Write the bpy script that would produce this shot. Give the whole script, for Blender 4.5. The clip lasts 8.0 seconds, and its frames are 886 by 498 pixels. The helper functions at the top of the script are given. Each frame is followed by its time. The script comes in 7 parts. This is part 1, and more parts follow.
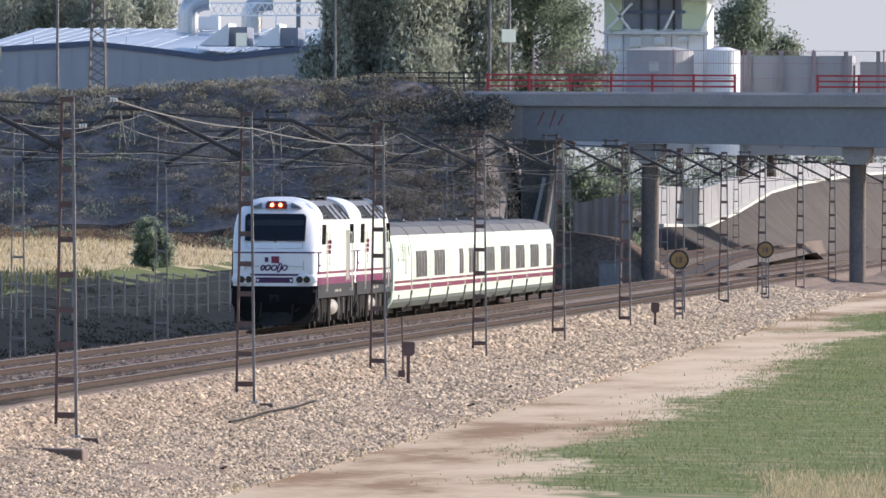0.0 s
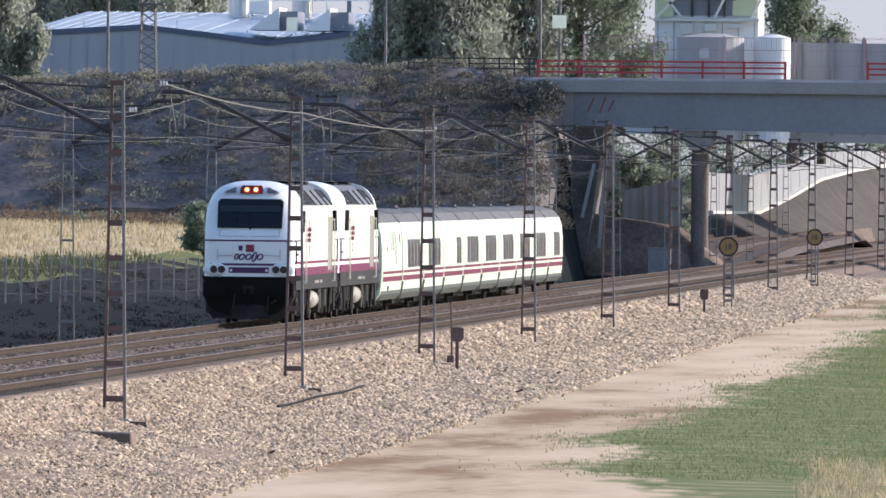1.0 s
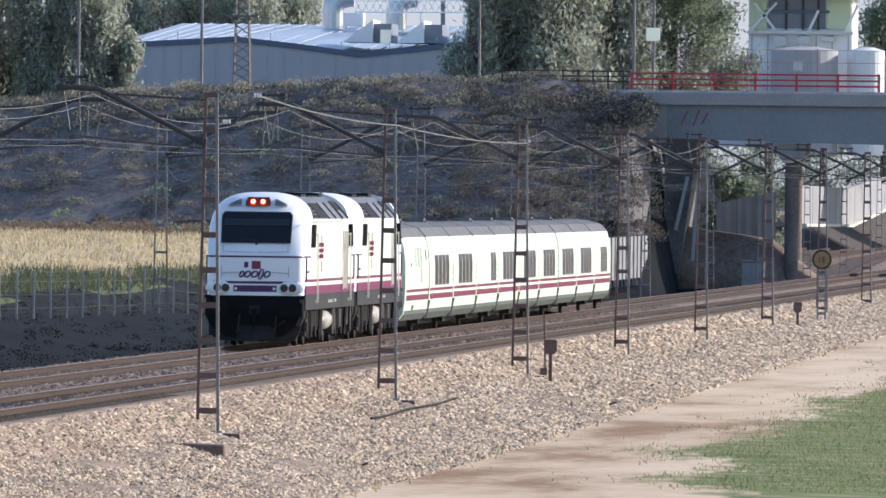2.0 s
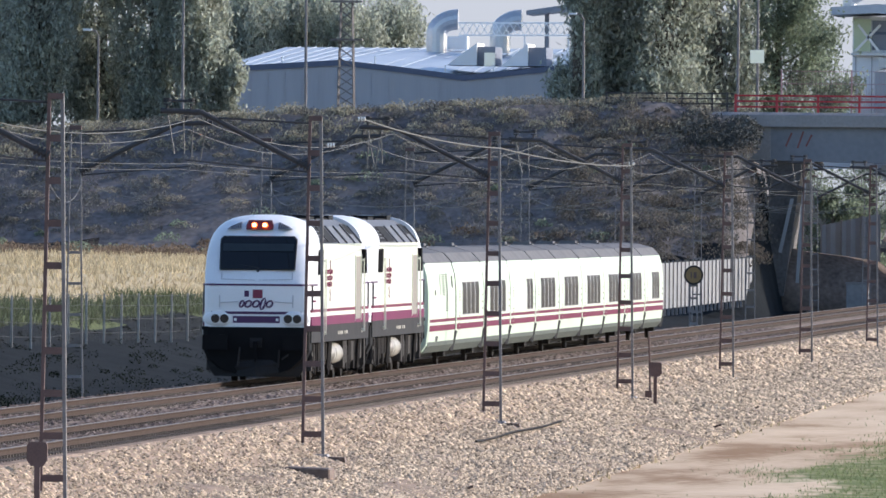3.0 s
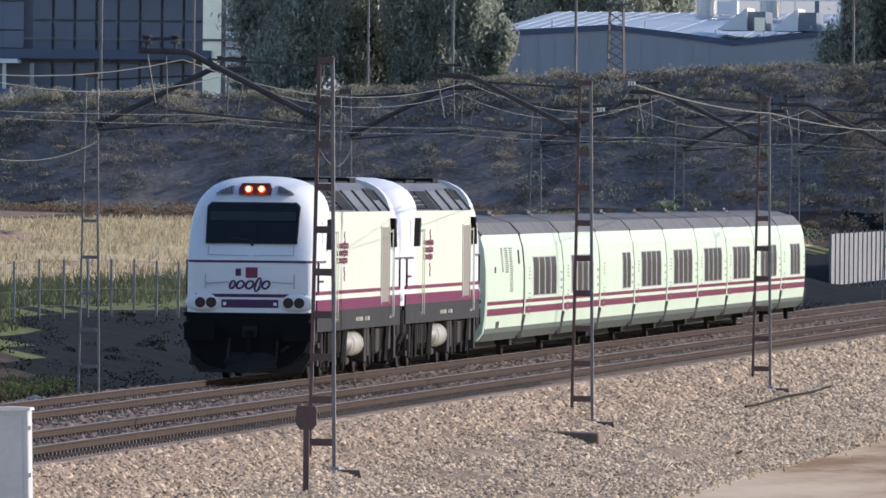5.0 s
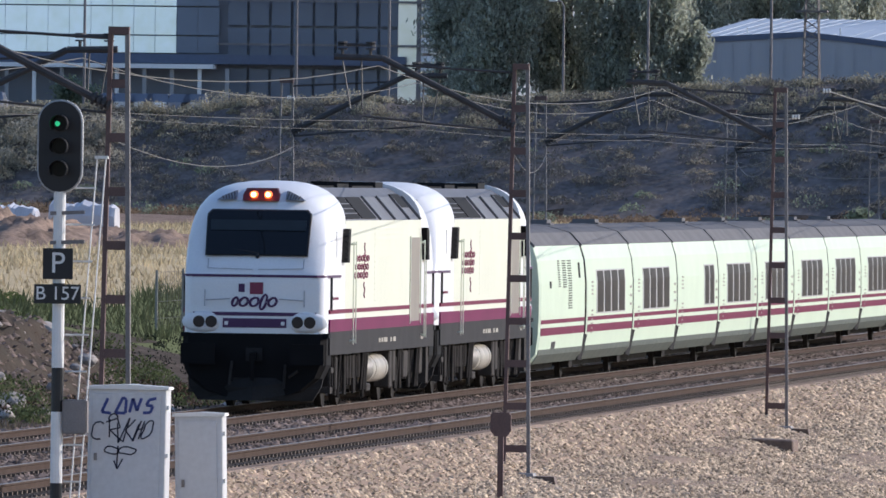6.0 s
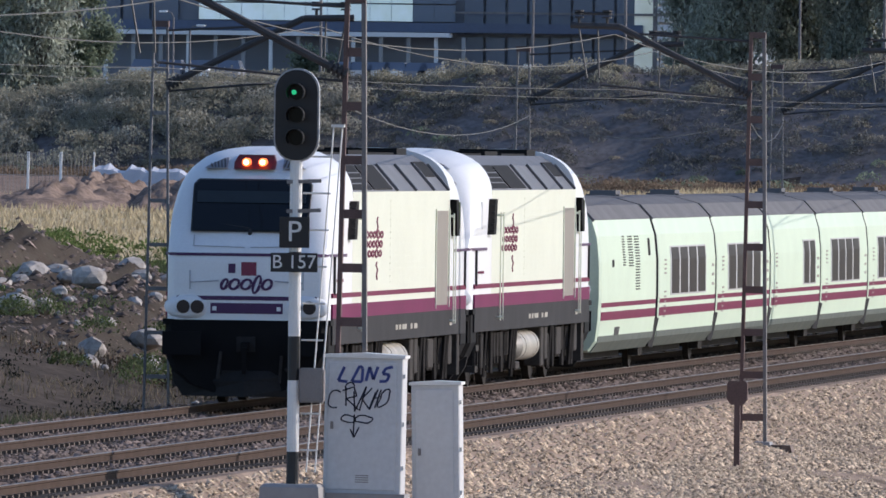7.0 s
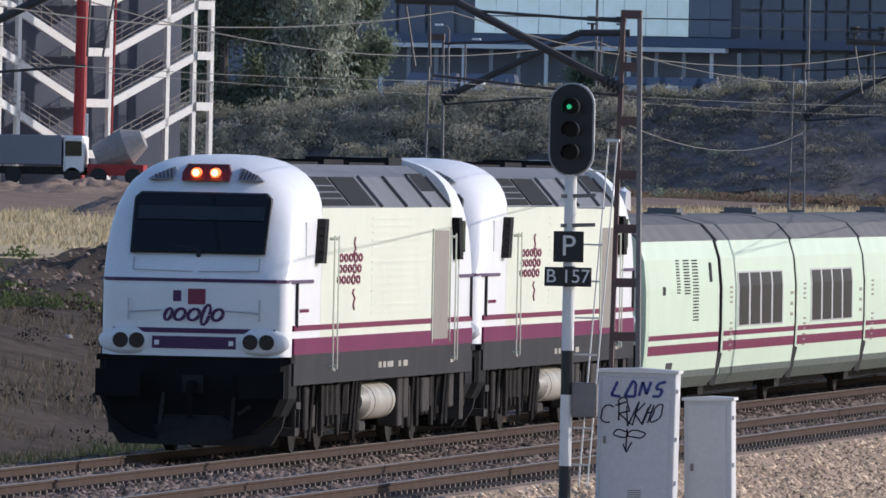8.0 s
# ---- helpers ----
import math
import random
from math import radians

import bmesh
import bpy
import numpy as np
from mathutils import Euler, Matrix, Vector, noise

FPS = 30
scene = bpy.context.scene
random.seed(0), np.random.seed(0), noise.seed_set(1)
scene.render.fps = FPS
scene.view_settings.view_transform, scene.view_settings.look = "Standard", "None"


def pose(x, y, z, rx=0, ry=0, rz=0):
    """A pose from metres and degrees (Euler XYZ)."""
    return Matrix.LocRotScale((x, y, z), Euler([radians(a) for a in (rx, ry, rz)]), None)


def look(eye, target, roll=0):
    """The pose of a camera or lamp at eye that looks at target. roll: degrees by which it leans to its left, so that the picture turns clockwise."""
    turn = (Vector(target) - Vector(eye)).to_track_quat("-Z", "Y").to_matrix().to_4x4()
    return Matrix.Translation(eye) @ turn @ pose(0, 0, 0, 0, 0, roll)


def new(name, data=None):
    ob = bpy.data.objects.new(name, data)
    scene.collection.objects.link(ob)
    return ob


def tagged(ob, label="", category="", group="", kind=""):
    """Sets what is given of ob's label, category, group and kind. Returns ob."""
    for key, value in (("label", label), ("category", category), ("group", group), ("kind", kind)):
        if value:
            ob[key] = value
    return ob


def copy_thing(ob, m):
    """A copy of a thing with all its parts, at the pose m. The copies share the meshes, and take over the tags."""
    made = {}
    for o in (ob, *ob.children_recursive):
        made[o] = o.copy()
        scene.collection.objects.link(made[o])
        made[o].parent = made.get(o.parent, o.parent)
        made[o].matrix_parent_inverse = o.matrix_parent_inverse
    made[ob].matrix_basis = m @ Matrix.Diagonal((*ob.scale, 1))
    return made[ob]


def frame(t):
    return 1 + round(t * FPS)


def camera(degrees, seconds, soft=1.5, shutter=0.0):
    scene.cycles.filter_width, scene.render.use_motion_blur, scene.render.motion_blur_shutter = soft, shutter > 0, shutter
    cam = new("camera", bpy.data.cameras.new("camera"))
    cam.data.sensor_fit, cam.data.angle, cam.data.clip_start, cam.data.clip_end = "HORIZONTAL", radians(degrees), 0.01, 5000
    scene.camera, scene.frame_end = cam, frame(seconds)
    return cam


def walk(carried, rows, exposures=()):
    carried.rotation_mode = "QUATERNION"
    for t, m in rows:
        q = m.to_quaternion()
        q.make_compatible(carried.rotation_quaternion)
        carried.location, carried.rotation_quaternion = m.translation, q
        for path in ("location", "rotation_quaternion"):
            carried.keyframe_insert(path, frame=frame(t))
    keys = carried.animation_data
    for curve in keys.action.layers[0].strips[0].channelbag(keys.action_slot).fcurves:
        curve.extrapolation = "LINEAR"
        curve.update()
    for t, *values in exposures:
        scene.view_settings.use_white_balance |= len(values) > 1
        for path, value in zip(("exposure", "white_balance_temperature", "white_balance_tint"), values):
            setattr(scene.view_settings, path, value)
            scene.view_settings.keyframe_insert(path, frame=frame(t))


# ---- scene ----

# ================= camera =================
EYE_Z = 4.452
cam = camera(3.0095, 8.0, 1.6)


def aim(pan, tilt, roll):
    """Pose of the camera on its tripod from pan to the left, tilt and roll in radians."""
    return pose(0, 0, EYE_Z, 90 + math.degrees(tilt), 0, math.degrees(pan)) @ pose(0, 0, 0, 0, 0, -math.degrees(roll))


AIMS = [
    (0.0, 0.05084, -0.00311, -0.00405), (0.5, 0.05224, -0.00289, -0.00743), (1.0, 0.05376, -0.00399, -0.00978),
    (1.2, 0.05517, -0.00379, -0.0100), (2.3, 0.06088, -0.0027, -0.0120), (2.5, 0.06212, -0.0008, -0.01201),
    (3.0, 0.06552, -0.00201, -0.00839), (3.5, 0.06809, -0.00306, -0.00864), (4.0, 0.07317, -0.00282, -0.00918),
    (4.5, 0.07695, -0.0041, -0.00812), (4.7, 0.07876, -0.0044, -0.0090), (5.8, 0.09019, -0.00346, -0.01281),
    (6.0, 0.09304, -0.00401, -0.0128), (6.5, 0.09936, -0.00478, -0.01278), (7.0, 0.10704, -0.00605, -0.01274),
    (7.5, 0.11271, -0.00541, -0.01272), (8.0, 0.1233, -0.00546, -0.02009)]
walk(cam, [(t, aim(p, k, r)) for t, p, k, r in AIMS],
     [(0.0, 0.62, 6500, 18), (2.5, 0.66, 6300, 16), (4.5, 0.30, 6350, 17), (6.5, 0.15, 6150, 18), (8.0, -0.02, 6150, 18)])

# ================= light =================
SUN_EL, SUN_AZ = radians(22), radians(24)      # height; from +x towards +y
sun_dir = Vector((math.cos(SUN_EL) * math.cos(SUN_AZ), math.cos(SUN_EL) * math.sin(SUN_AZ), math.sin(SUN_EL)))
world = bpy.data.worlds.new("sky")
scene.world = world
world.use_nodes = True
wn = world.node_tree.nodes
sky = wn.new("ShaderNodeTexSky")
sky.sky_type, sky.sun_disc = "NISHITA", False
sky.sun_elevation, sky.sun_rotation = SUN_EL, math.pi / 2 - SUN_AZ
sky.air_density, sky.dust_density, sky.ozone_density = 1.0, 0.6, 3.0
world.node_tree.links.new(sky.outputs[0], wn["Background"].inputs[0])
wn["Background"].inputs[1].default_value = 0.15
sun = new("sun", bpy.data.lights.new("sun", "SUN"))
sun.data.energy, sun.data.angle, sun.data.color = 3.7, radians(0.6), (1.0, 0.93, 0.82)
sun.matrix_world = look((0, 0, 60), Vector((0, 0, 60)) - sun_dir)


# pale sky beyond the horizon
back = bpy.data.meshes.new("backdrop")
back.from_pydata([(-1100, 3900, -60), (500, 3900, -60), (500, 3900, 420), (-1100, 3900, 420)], [], [(0, 1, 2, 3)])
bmat = bpy.data.materials.new("pale_hazy_sky")
bmat.use_nodes = True
bn = bmat.node_tree.nodes
bn.remove(bn["Principled BSDF"])
em = bn.new("ShaderNodeEmission")
em.inputs[0].default_value, em.inputs[1].default_value = (0.86, 0.93, 1.0, 1), 0.46
bmat.node_tree.links.new(em.outputs[0], bn["Material Output"].inputs[0])
back.materials.append(bmat)
tagged(new("backdrop", back), "pale hazy sky beyond the horizon", "sky", kind="structure")

# ================= materials =================
def mat(name, col, rough=0.7, metal=0.0, var=0.25, scale=4.0, fine=60.0, bump=0.0, emit=0.0, col2=None, per_object=0.0, coords="Object", stretch=(1, 1, 1), per_island=0.0, spec=0.5, leafy=0.0):
    m = bpy.data.materials.new(name)
    m.use_nodes = True
    nt = m.node_tree
    n, l = nt.nodes, nt.links
    b = n["Principled BSDF"]
    b.inputs["Roughness"].default_value, b.inputs["Metallic"].default_value = rough, metal
    b.inputs["Specular IOR Level"].default_value = spec
    tc = n.new("ShaderNodeTexCoord")
    mp = n.new("ShaderNodeMapping")
    mp.inputs["Scale"].default_value = stretch
    l.new(tc.outputs[coords], mp.inputs[0])
    a, c = n.new("ShaderNodeTexNoise"), n.new("ShaderNodeTexNoise")
    for node, sc, de in ((a, scale, 3.0), (c, fine, 2.0)):
        node.inputs["Scale"].default_value, node.inputs["Detail"].default_value = sc, de
        l.new(mp.outputs[0], node.inputs["Vector"])
    add = n.new("ShaderNodeMath")
    add.operation = "MULTIPLY_ADD"
    add.inputs[1].default_value = 0.5
    l.new(c.outputs["Fac"], add.inputs[0])
    half = n.new("ShaderNodeMath")
    half.operation = "MULTIPLY"
    half.inputs[1].default_value = 0.5
    l.new(a.outputs["Fac"], half.inputs[0])
    l.new(half.outputs[0], add.inputs[2])
    ramp = n.new("ShaderNodeValToRGB")
    lo = [x * (1 - var) for x in col]
    hi = [min(1, x * (1 + var)) for x in (col2 or col)]
    ramp.color_ramp.elements[0].position, ramp.color_ramp.elements[1].position = 0.32, 0.68
    ramp.color_ramp.elements[0].color, ramp.color_ramp.elements[1].color = (*lo, 1), (*hi, 1)
    l.new(add.outputs[0], ramp.inputs[0])
    out = ramp.outputs[0]
    if per_object or per_island:
        src = n.new("ShaderNodeObjectInfo") if per_object else n.new("ShaderNodeNewGeometry")
        k = per_object or per_island
        mr = n.new("ShaderNodeMapRange")
        mr.inputs["To Min"].default_value, mr.inputs["To Max"].default_value = 1 - k, 1 + k
        l.new(src.outputs["Random" if per_object else "Random Per Island"], mr.inputs[0])
        mx = n.new("ShaderNodeVectorMath")
        mx.operation = "SCALE"
        l.new(out, mx.inputs[0])
        l.new(mr.outputs[0], mx.inputs["Scale"])
        out = mx.outputs[0]
    l.new(out, b.inputs["Base Color"])
    if bump:
        bp = n.new("ShaderNodeBump")
        bp.inputs["Strength"].default_value, bp.inputs["Distance"].default_value = bump, 0.05
        l.new(add.outputs[0], bp.inputs["Height"])
        l.new(bp.outputs[0], b.inputs["Normal"])
    if leafy:
        tr, mix = n.new("ShaderNodeBsdfTranslucent"), n.new("ShaderNodeMixShader")
        l.new(out, tr.inputs["Color"])
        mix.inputs[0].default_value = leafy
        l.new(b.outputs[0], mix.inputs[1])
        l.new(tr.outputs[0], mix.inputs[2])
        l.new(mix.outputs[0], n["Material Output"].inputs[0])
    if emit:
        b.inputs["Emission Color"].default_value = (*col, 1)
        b.inputs["Emission Strength"].default_value = emit
    return m


M = {
    "white_front": mat("white_paint", (0.78, 0.79, 0.80), 0.35, var=0.05, scale=1.2, fine=25),
    "cream": mat("cream_white_paint", (0.69, 0.715, 0.60), 0.4, spec=0.25, var=0.06, scale=0.9, fine=18),
    "talgo_white": mat("coach_white_paint", (0.57, 0.675, 0.53), 0.45, spec=0.2, var=0.06, scale=0.9, fine=18),
    "talgo_roof": mat("grey_coach_roof", (0.155, 0.155, 0.16), 0.8, spec=0.08, var=0.2, scale=1.5),
    "skirt": mat("greenish_grey_skirt", (0.115, 0.13, 0.115), 0.7, spec=0.1, var=0.2, scale=1.5),
    "maroon": mat("maroon_stripe", (0.155, 0.020, 0.058), 0.55, spec=0.12, var=0.12),
    "magenta": mat("plum_band", (0.15, 0.018, 0.07), 0.55, spec=0.12, var=0.15, scale=0.6),
    "navy": mat("dark_purple_band", (0.058, 0.014, 0.078), 0.5, var=0.1),
    "grey_frame": mat("grey_underframe", (0.036, 0.035, 0.037), 0.7, spec=0.12, var=0.25, scale=1.3),
    "black": mat("sooty_black", (0.006, 0.006, 0.007), 0.75, spec=0.15, var=0.4, scale=2),
    "plough": mat("grimy_plough_steel", (0.020, 0.019, 0.019), 0.7, spec=0.2, var=0.5, scale=2),
    "rubber": mat("black_seal", (0.02, 0.02, 0.022), 0.7, var=0.2),
    "glass": mat("dark_glass", (0.008, 0.010, 0.012), 0.06, var=0.1),
    "win_glass": mat("tinted_window_glass", (0.016, 0.009, 0.012), 0.4, var=0.2, spec=0.12),
    "roof_grey": mat("grey_roof_panel", (0.125, 0.125, 0.132), 0.55, var=0.25, scale=1.2),
    "grille": mat("black_grille", (0.010, 0.010, 0.011), 0.8, spec=0.2, var=0.2),
    "door_grey": mat("grey_door_paint", (0.24, 0.215, 0.185), 0.5, var=0.12, scale=1.0),
    "running": mat("dirty_running_gear", (0.035, 0.032, 0.03), 0.7, spec=0.04, var=0.5, scale=4),
    "running_light": mat("dusty_running_gear", (0.062, 0.057, 0.053), 0.7, spec=0.04, var=0.4, scale=4),
    "tank": mat("cream_air_tank", (0.36, 0.335, 0.285), 0.5, var=0.35, scale=2.5),
    "lamp_on": mat("lit_headlamp", (1.0, 0.17, 0.04), 0.3, emit=2.2, var=0.02),
    "lamp_core": mat("glowing_lamp_filament", (1.0, 0.62, 0.30), 0.3, emit=5.0, var=0.02),
    "lamp_off": mat("unlit_lamp_glass", (0.018, 0.018, 0.026), 0.1, var=0.1),
    "lamp_recess": mat("dark_red_lamp_recess", (0.10, 0.008, 0.008), 0.4, var=0.2),
    "blind": mat("dusty_grey_blind", (0.022, 0.029, 0.032), 0.35, var=0.2),
    "pale_rail": mat("dull_grey_rail_paint", (0.42, 0.43, 0.46), 0.5, var=0.1),
    "vent_grey": mat("grey_vent_slats", (0.26, 0.27, 0.29), 0.6, var=0.15),
    "red": mat("red_square", (0.20, 0.022, 0.06), 0.45, var=0.1),
    "ballast": mat("pale_ballast_stones", (0.56, 0.435, 0.305), 0.9, spec=0.04, var=0.3, scale=0.25, fine=30, per_island=0.55),
    "ballast_bed": mat("ballast_bed", (0.27, 0.205, 0.16), 0.95, spec=0.04, var=0.55, scale=0.5, fine=5.0, bump=0.8),
    "ballast_dark": mat("oily_track_ballast", (0.20, 0.155, 0.13), 0.9, spec=0.04, var=0.35, scale=6, fine=30, per_island=0.6),
    "rail_side": mat("rusty_rail", (0.075, 0.054, 0.044), 0.8, spec=0.04, var=0.25, scale=2),
    "rail_head": mat("worn_rail_head", (0.22, 0.20, 0.185), 0.45, 0.6, var=0.2, scale=2),
    "sleeper": mat("concrete_sleeper", (0.15, 0.125, 0.105), 0.9, spec=0.04, var=0.25, scale=3, per_object=0.15),
    "steel": mat("weathered_galvanised_steel", (0.20, 0.185, 0.18), 0.6, 0.2, var=0.3, scale=2),
    "rust": mat("rusty_mast_steel", (0.125, 0.080, 0.072), 0.8, var=0.35, scale=1.5),
    "wire": mat("catenary_wire", (0.09, 0.088, 0.085), 0.6, 0.2, var=0.1),
    "dark_steel": mat("dark_cantilever_tube", (0.05, 0.048, 0.05), 0.7, 0.0, var=0.3),
    "insulator": mat("porcelain_insulator", (0.75, 0.74, 0.70), 0.25, var=0.1),
    "stained_footing": mat("stained_brown_footing", (0.16, 0.12, 0.10), 0.9, var=0.35, scale=1.5, fine=8),
    "concrete": mat("grey_concrete", (0.30, 0.29, 0.285), 0.85, var=0.15, scale=0.6, fine=6),
    "girder": mat("blue_grey_girder", (0.225, 0.24, 0.265), 0.8, var=0.12, scale=0.3, fine=3),
    "red_rail": mat("red_painted_rail", (0.42, 0.035, 0.045), 0.5, var=0.2, scale=2),
}


# ================= mesh helpers =================
def box(bm, x0, x1, y0, y1, z0, z1):
    v = [bm.verts.new(p) for p in ((x0, y0, z0), (x1, y0, z0), (x1, y1, z0), (x0, y1, z0), (x0, y0, z1), (x1, y0, z1), (x1, y1, z1), (x0, y1, z1))]
    for f in ((0, 3, 2, 1), (4, 5, 6, 7), (0, 1, 5, 4), (1, 2, 6, 5), (2, 3, 7, 6), (3, 0, 4, 7)):
        bm.faces.new([v[i] for i in f])


def rod(bm, a, b, r, n=6, r2=None):
    a, b = Vector(a), Vector(b)
    d = (b - a).normalized()
    u = d.orthogonal().normalized()
    w = d.cross(u)
    r2 = r if r2 is None else r2
    ra, rb = [], []
    for i in range(n):
        c = math.cos(2 * math.pi * i / n) * u + math.sin(2 * math.pi * i / n) * w
        ra.append(bm.verts.new(a + c * r))
        rb.append(bm.verts.new(b + c * r2))
    for i in range(n):
        bm.faces.new((ra[i], ra[(i + 1) % n], rb[(i + 1) % n], rb[i]))
    bm.faces.new(ra[::-1])
    bm.faces.new(rb)


def bar(bm, a, b, w, h):
    """A square bar from a to b, w across and h high."""
    a, b = Vector(a), Vector(b)
    d = (b - a).normalized()
    u = d.cross(Vector((0, 0, 1)))
    u = Vector((1, 0, 0)) if u.length < 1e-4 else u.normalized()
    v = u.cross(d)
    ra, rb = [], []
    for s, t in ((-1, -1), (1, -1), (1, 1), (-1, 1)):
        c = u * (s * w / 2) + v * (t * h / 2)
        ra.append(bm.verts.new(a + c))
        rb.append(bm.verts.new(b + c))
    for i in range(4):
        bm.faces.new((ra[i], ra[(i + 1) % 4], rb[(i + 1) % 4], rb[i]))
    bm.faces.new(ra[::-1])
    bm.faces.new(rb)


def loft(bm, rings, caps=True, closed=True):
    """Skins rings of equal length."""
    vs = [[bm.verts.new(p) for p in r] for r in rings]
    n = len(rings[0])
    for a, b in zip(vs, vs[1:]):
        for i in range(n if closed else n - 1):
            bm.faces.new((a[i], a[(i + 1) % n], b[(i + 1) % n], b[i]))
    if caps:
        bm.faces.new(vs[0][::-1])
        bm.faces.new(vs[-1])
    return vs


def link(name, bm, material, smooth=False, fix=True):
    if fix:
        bmesh.ops.recalc_face_normals(bm, faces=bm.faces)
    if smooth == "soft":
        for f in bm.faces:
            f.smooth = True
        for e in bm.edges:
            e.smooth = e.is_manifold and e.calc_face_angle(0) < radians(38)
    me = bpy.data.meshes.new(name)
    bm.to_mesh(me)
    bm.free()
    for m in (material if isinstance(material, (list, tuple)) else (material,)):
        me.materials.append(m)
    if smooth is True:
        me.shade_smooth()
    return new(name, me)


def part(name, bm, material, parent, label="", smooth=False, fix=True):
    ob = link(name, bm, material, smooth, fix)
    ob.parent = parent
    if label:
        ob["label"] = label
    return ob


def thing(name, label, category, group="", at=(0, 0, 0)):
    ob = new(name)
    ob.matrix_world = Matrix.Translation(at)
    return tagged(ob, label, category, group)


def bevel(bm, w, seg=2):
    bmesh.ops.bevel(bm, geom=list(bm.edges), offset=w, segments=seg, affect="EDGES", clamp_overlap=True)


# ================= ground =================
TRACK_X, NEAR_X = -33.98, -29.80      # centres of the two tracks, rail top at z = 0
BED = -0.185                           # top of the ballast


def steps(x, table):
    for (a, b), (c, d) in zip(table, table[1:]):
        if x <= c:
            return b + (d - b) * max(0.0, x - a) / (c - a)
    return table[-1][1]


RIDGE = ((-400, 3.5), (-200, 4.6), (-175, 5.0), (-140, 6.1), (-132, 7.0), (-123, 8.0), (-110, 8.3), (-94, 9.1), (-77, 10.1), (-64, 10.9), (-54, 11.2), (-46.5, 10.3))


def sand_z(y):
    return -2.0 + 1.3 * min(1.0, max(0.0, (y - 400) / 500))


def ground_z(x, y):
    n1 = noise.noise((x * 0.10, y * 0.05, 0.3))
    n2 = noise.noise((x * 0.5, y * 0.3, 7.1))
    zs = sand_z(y)
    if x > -23.5:
        z = zs + 0.035 * n1 - 0.35 * min(1.0, max(0.0, (-18 - x) / -30.0))
    elif x > -27.9:
        z = zs + (min(-0.8, max(-1.1, zs * 0.6)) - zs) * (-23.5 - x) / 4.4 - 0.08
    elif x > -36.4:
        z = -0.75
    else:
        z = steps(-x, ((36.4, -0.75), (40.0, -1.55), (48.5, -1.45), (52.0, -0.65), (58.0, 0.5), (66.0, 1.35), (120.0, 2.0), (400, 2.2)))
        z += 0.18 * n1 * min(1, (-36.4 - x) / 8) + 0.05 * n2
        if x < -46:
            z += max(0.0, (y - 600) / 300) * 0.4 * min(1, (-46 - x) / 10)
    if y > 1000 and x > -46.5:
        z = max(z, -0.7 + (y - 1000) * 0.003) if x > -36.4 else max(-0.7, z * max(0, 1 - (y - 1000) / 80)) + (y - 1000) * 0.004
    edge = -45.8 * max(1.0, y / 1006)
    side = min(1.0, max(0.0, (edge - x) / 1.6))       # the bank ends at the abutment
    if side > 0:
        r = steps(x, RIDGE)
        rough = 0.45 * noise.noise((x * 0.22, y * 0.12, 3.3)) + 0.22 * n2
        bank = r - max(0.0, 1000 - y) / 2.1 + rough
        if y > 1004:
            bank = r - min(1.2, (y - 1004) * 0.1) + 0.2 * n1
        z = max(z, z + (bank - z) * side)
    return z


def axis(*runs):
    out = []
    for a, b, s in runs:
        k = max(1, round((b - a) / s))
        out += [a + (b - a) * i / k for i in range(k)]
    return out + [runs[-1][1]]


G_SAND, G_GRASS, G_EARTH, G_FIELD, G_BANK, G_SHADE, G_BROWN, G_SITE = range(8)


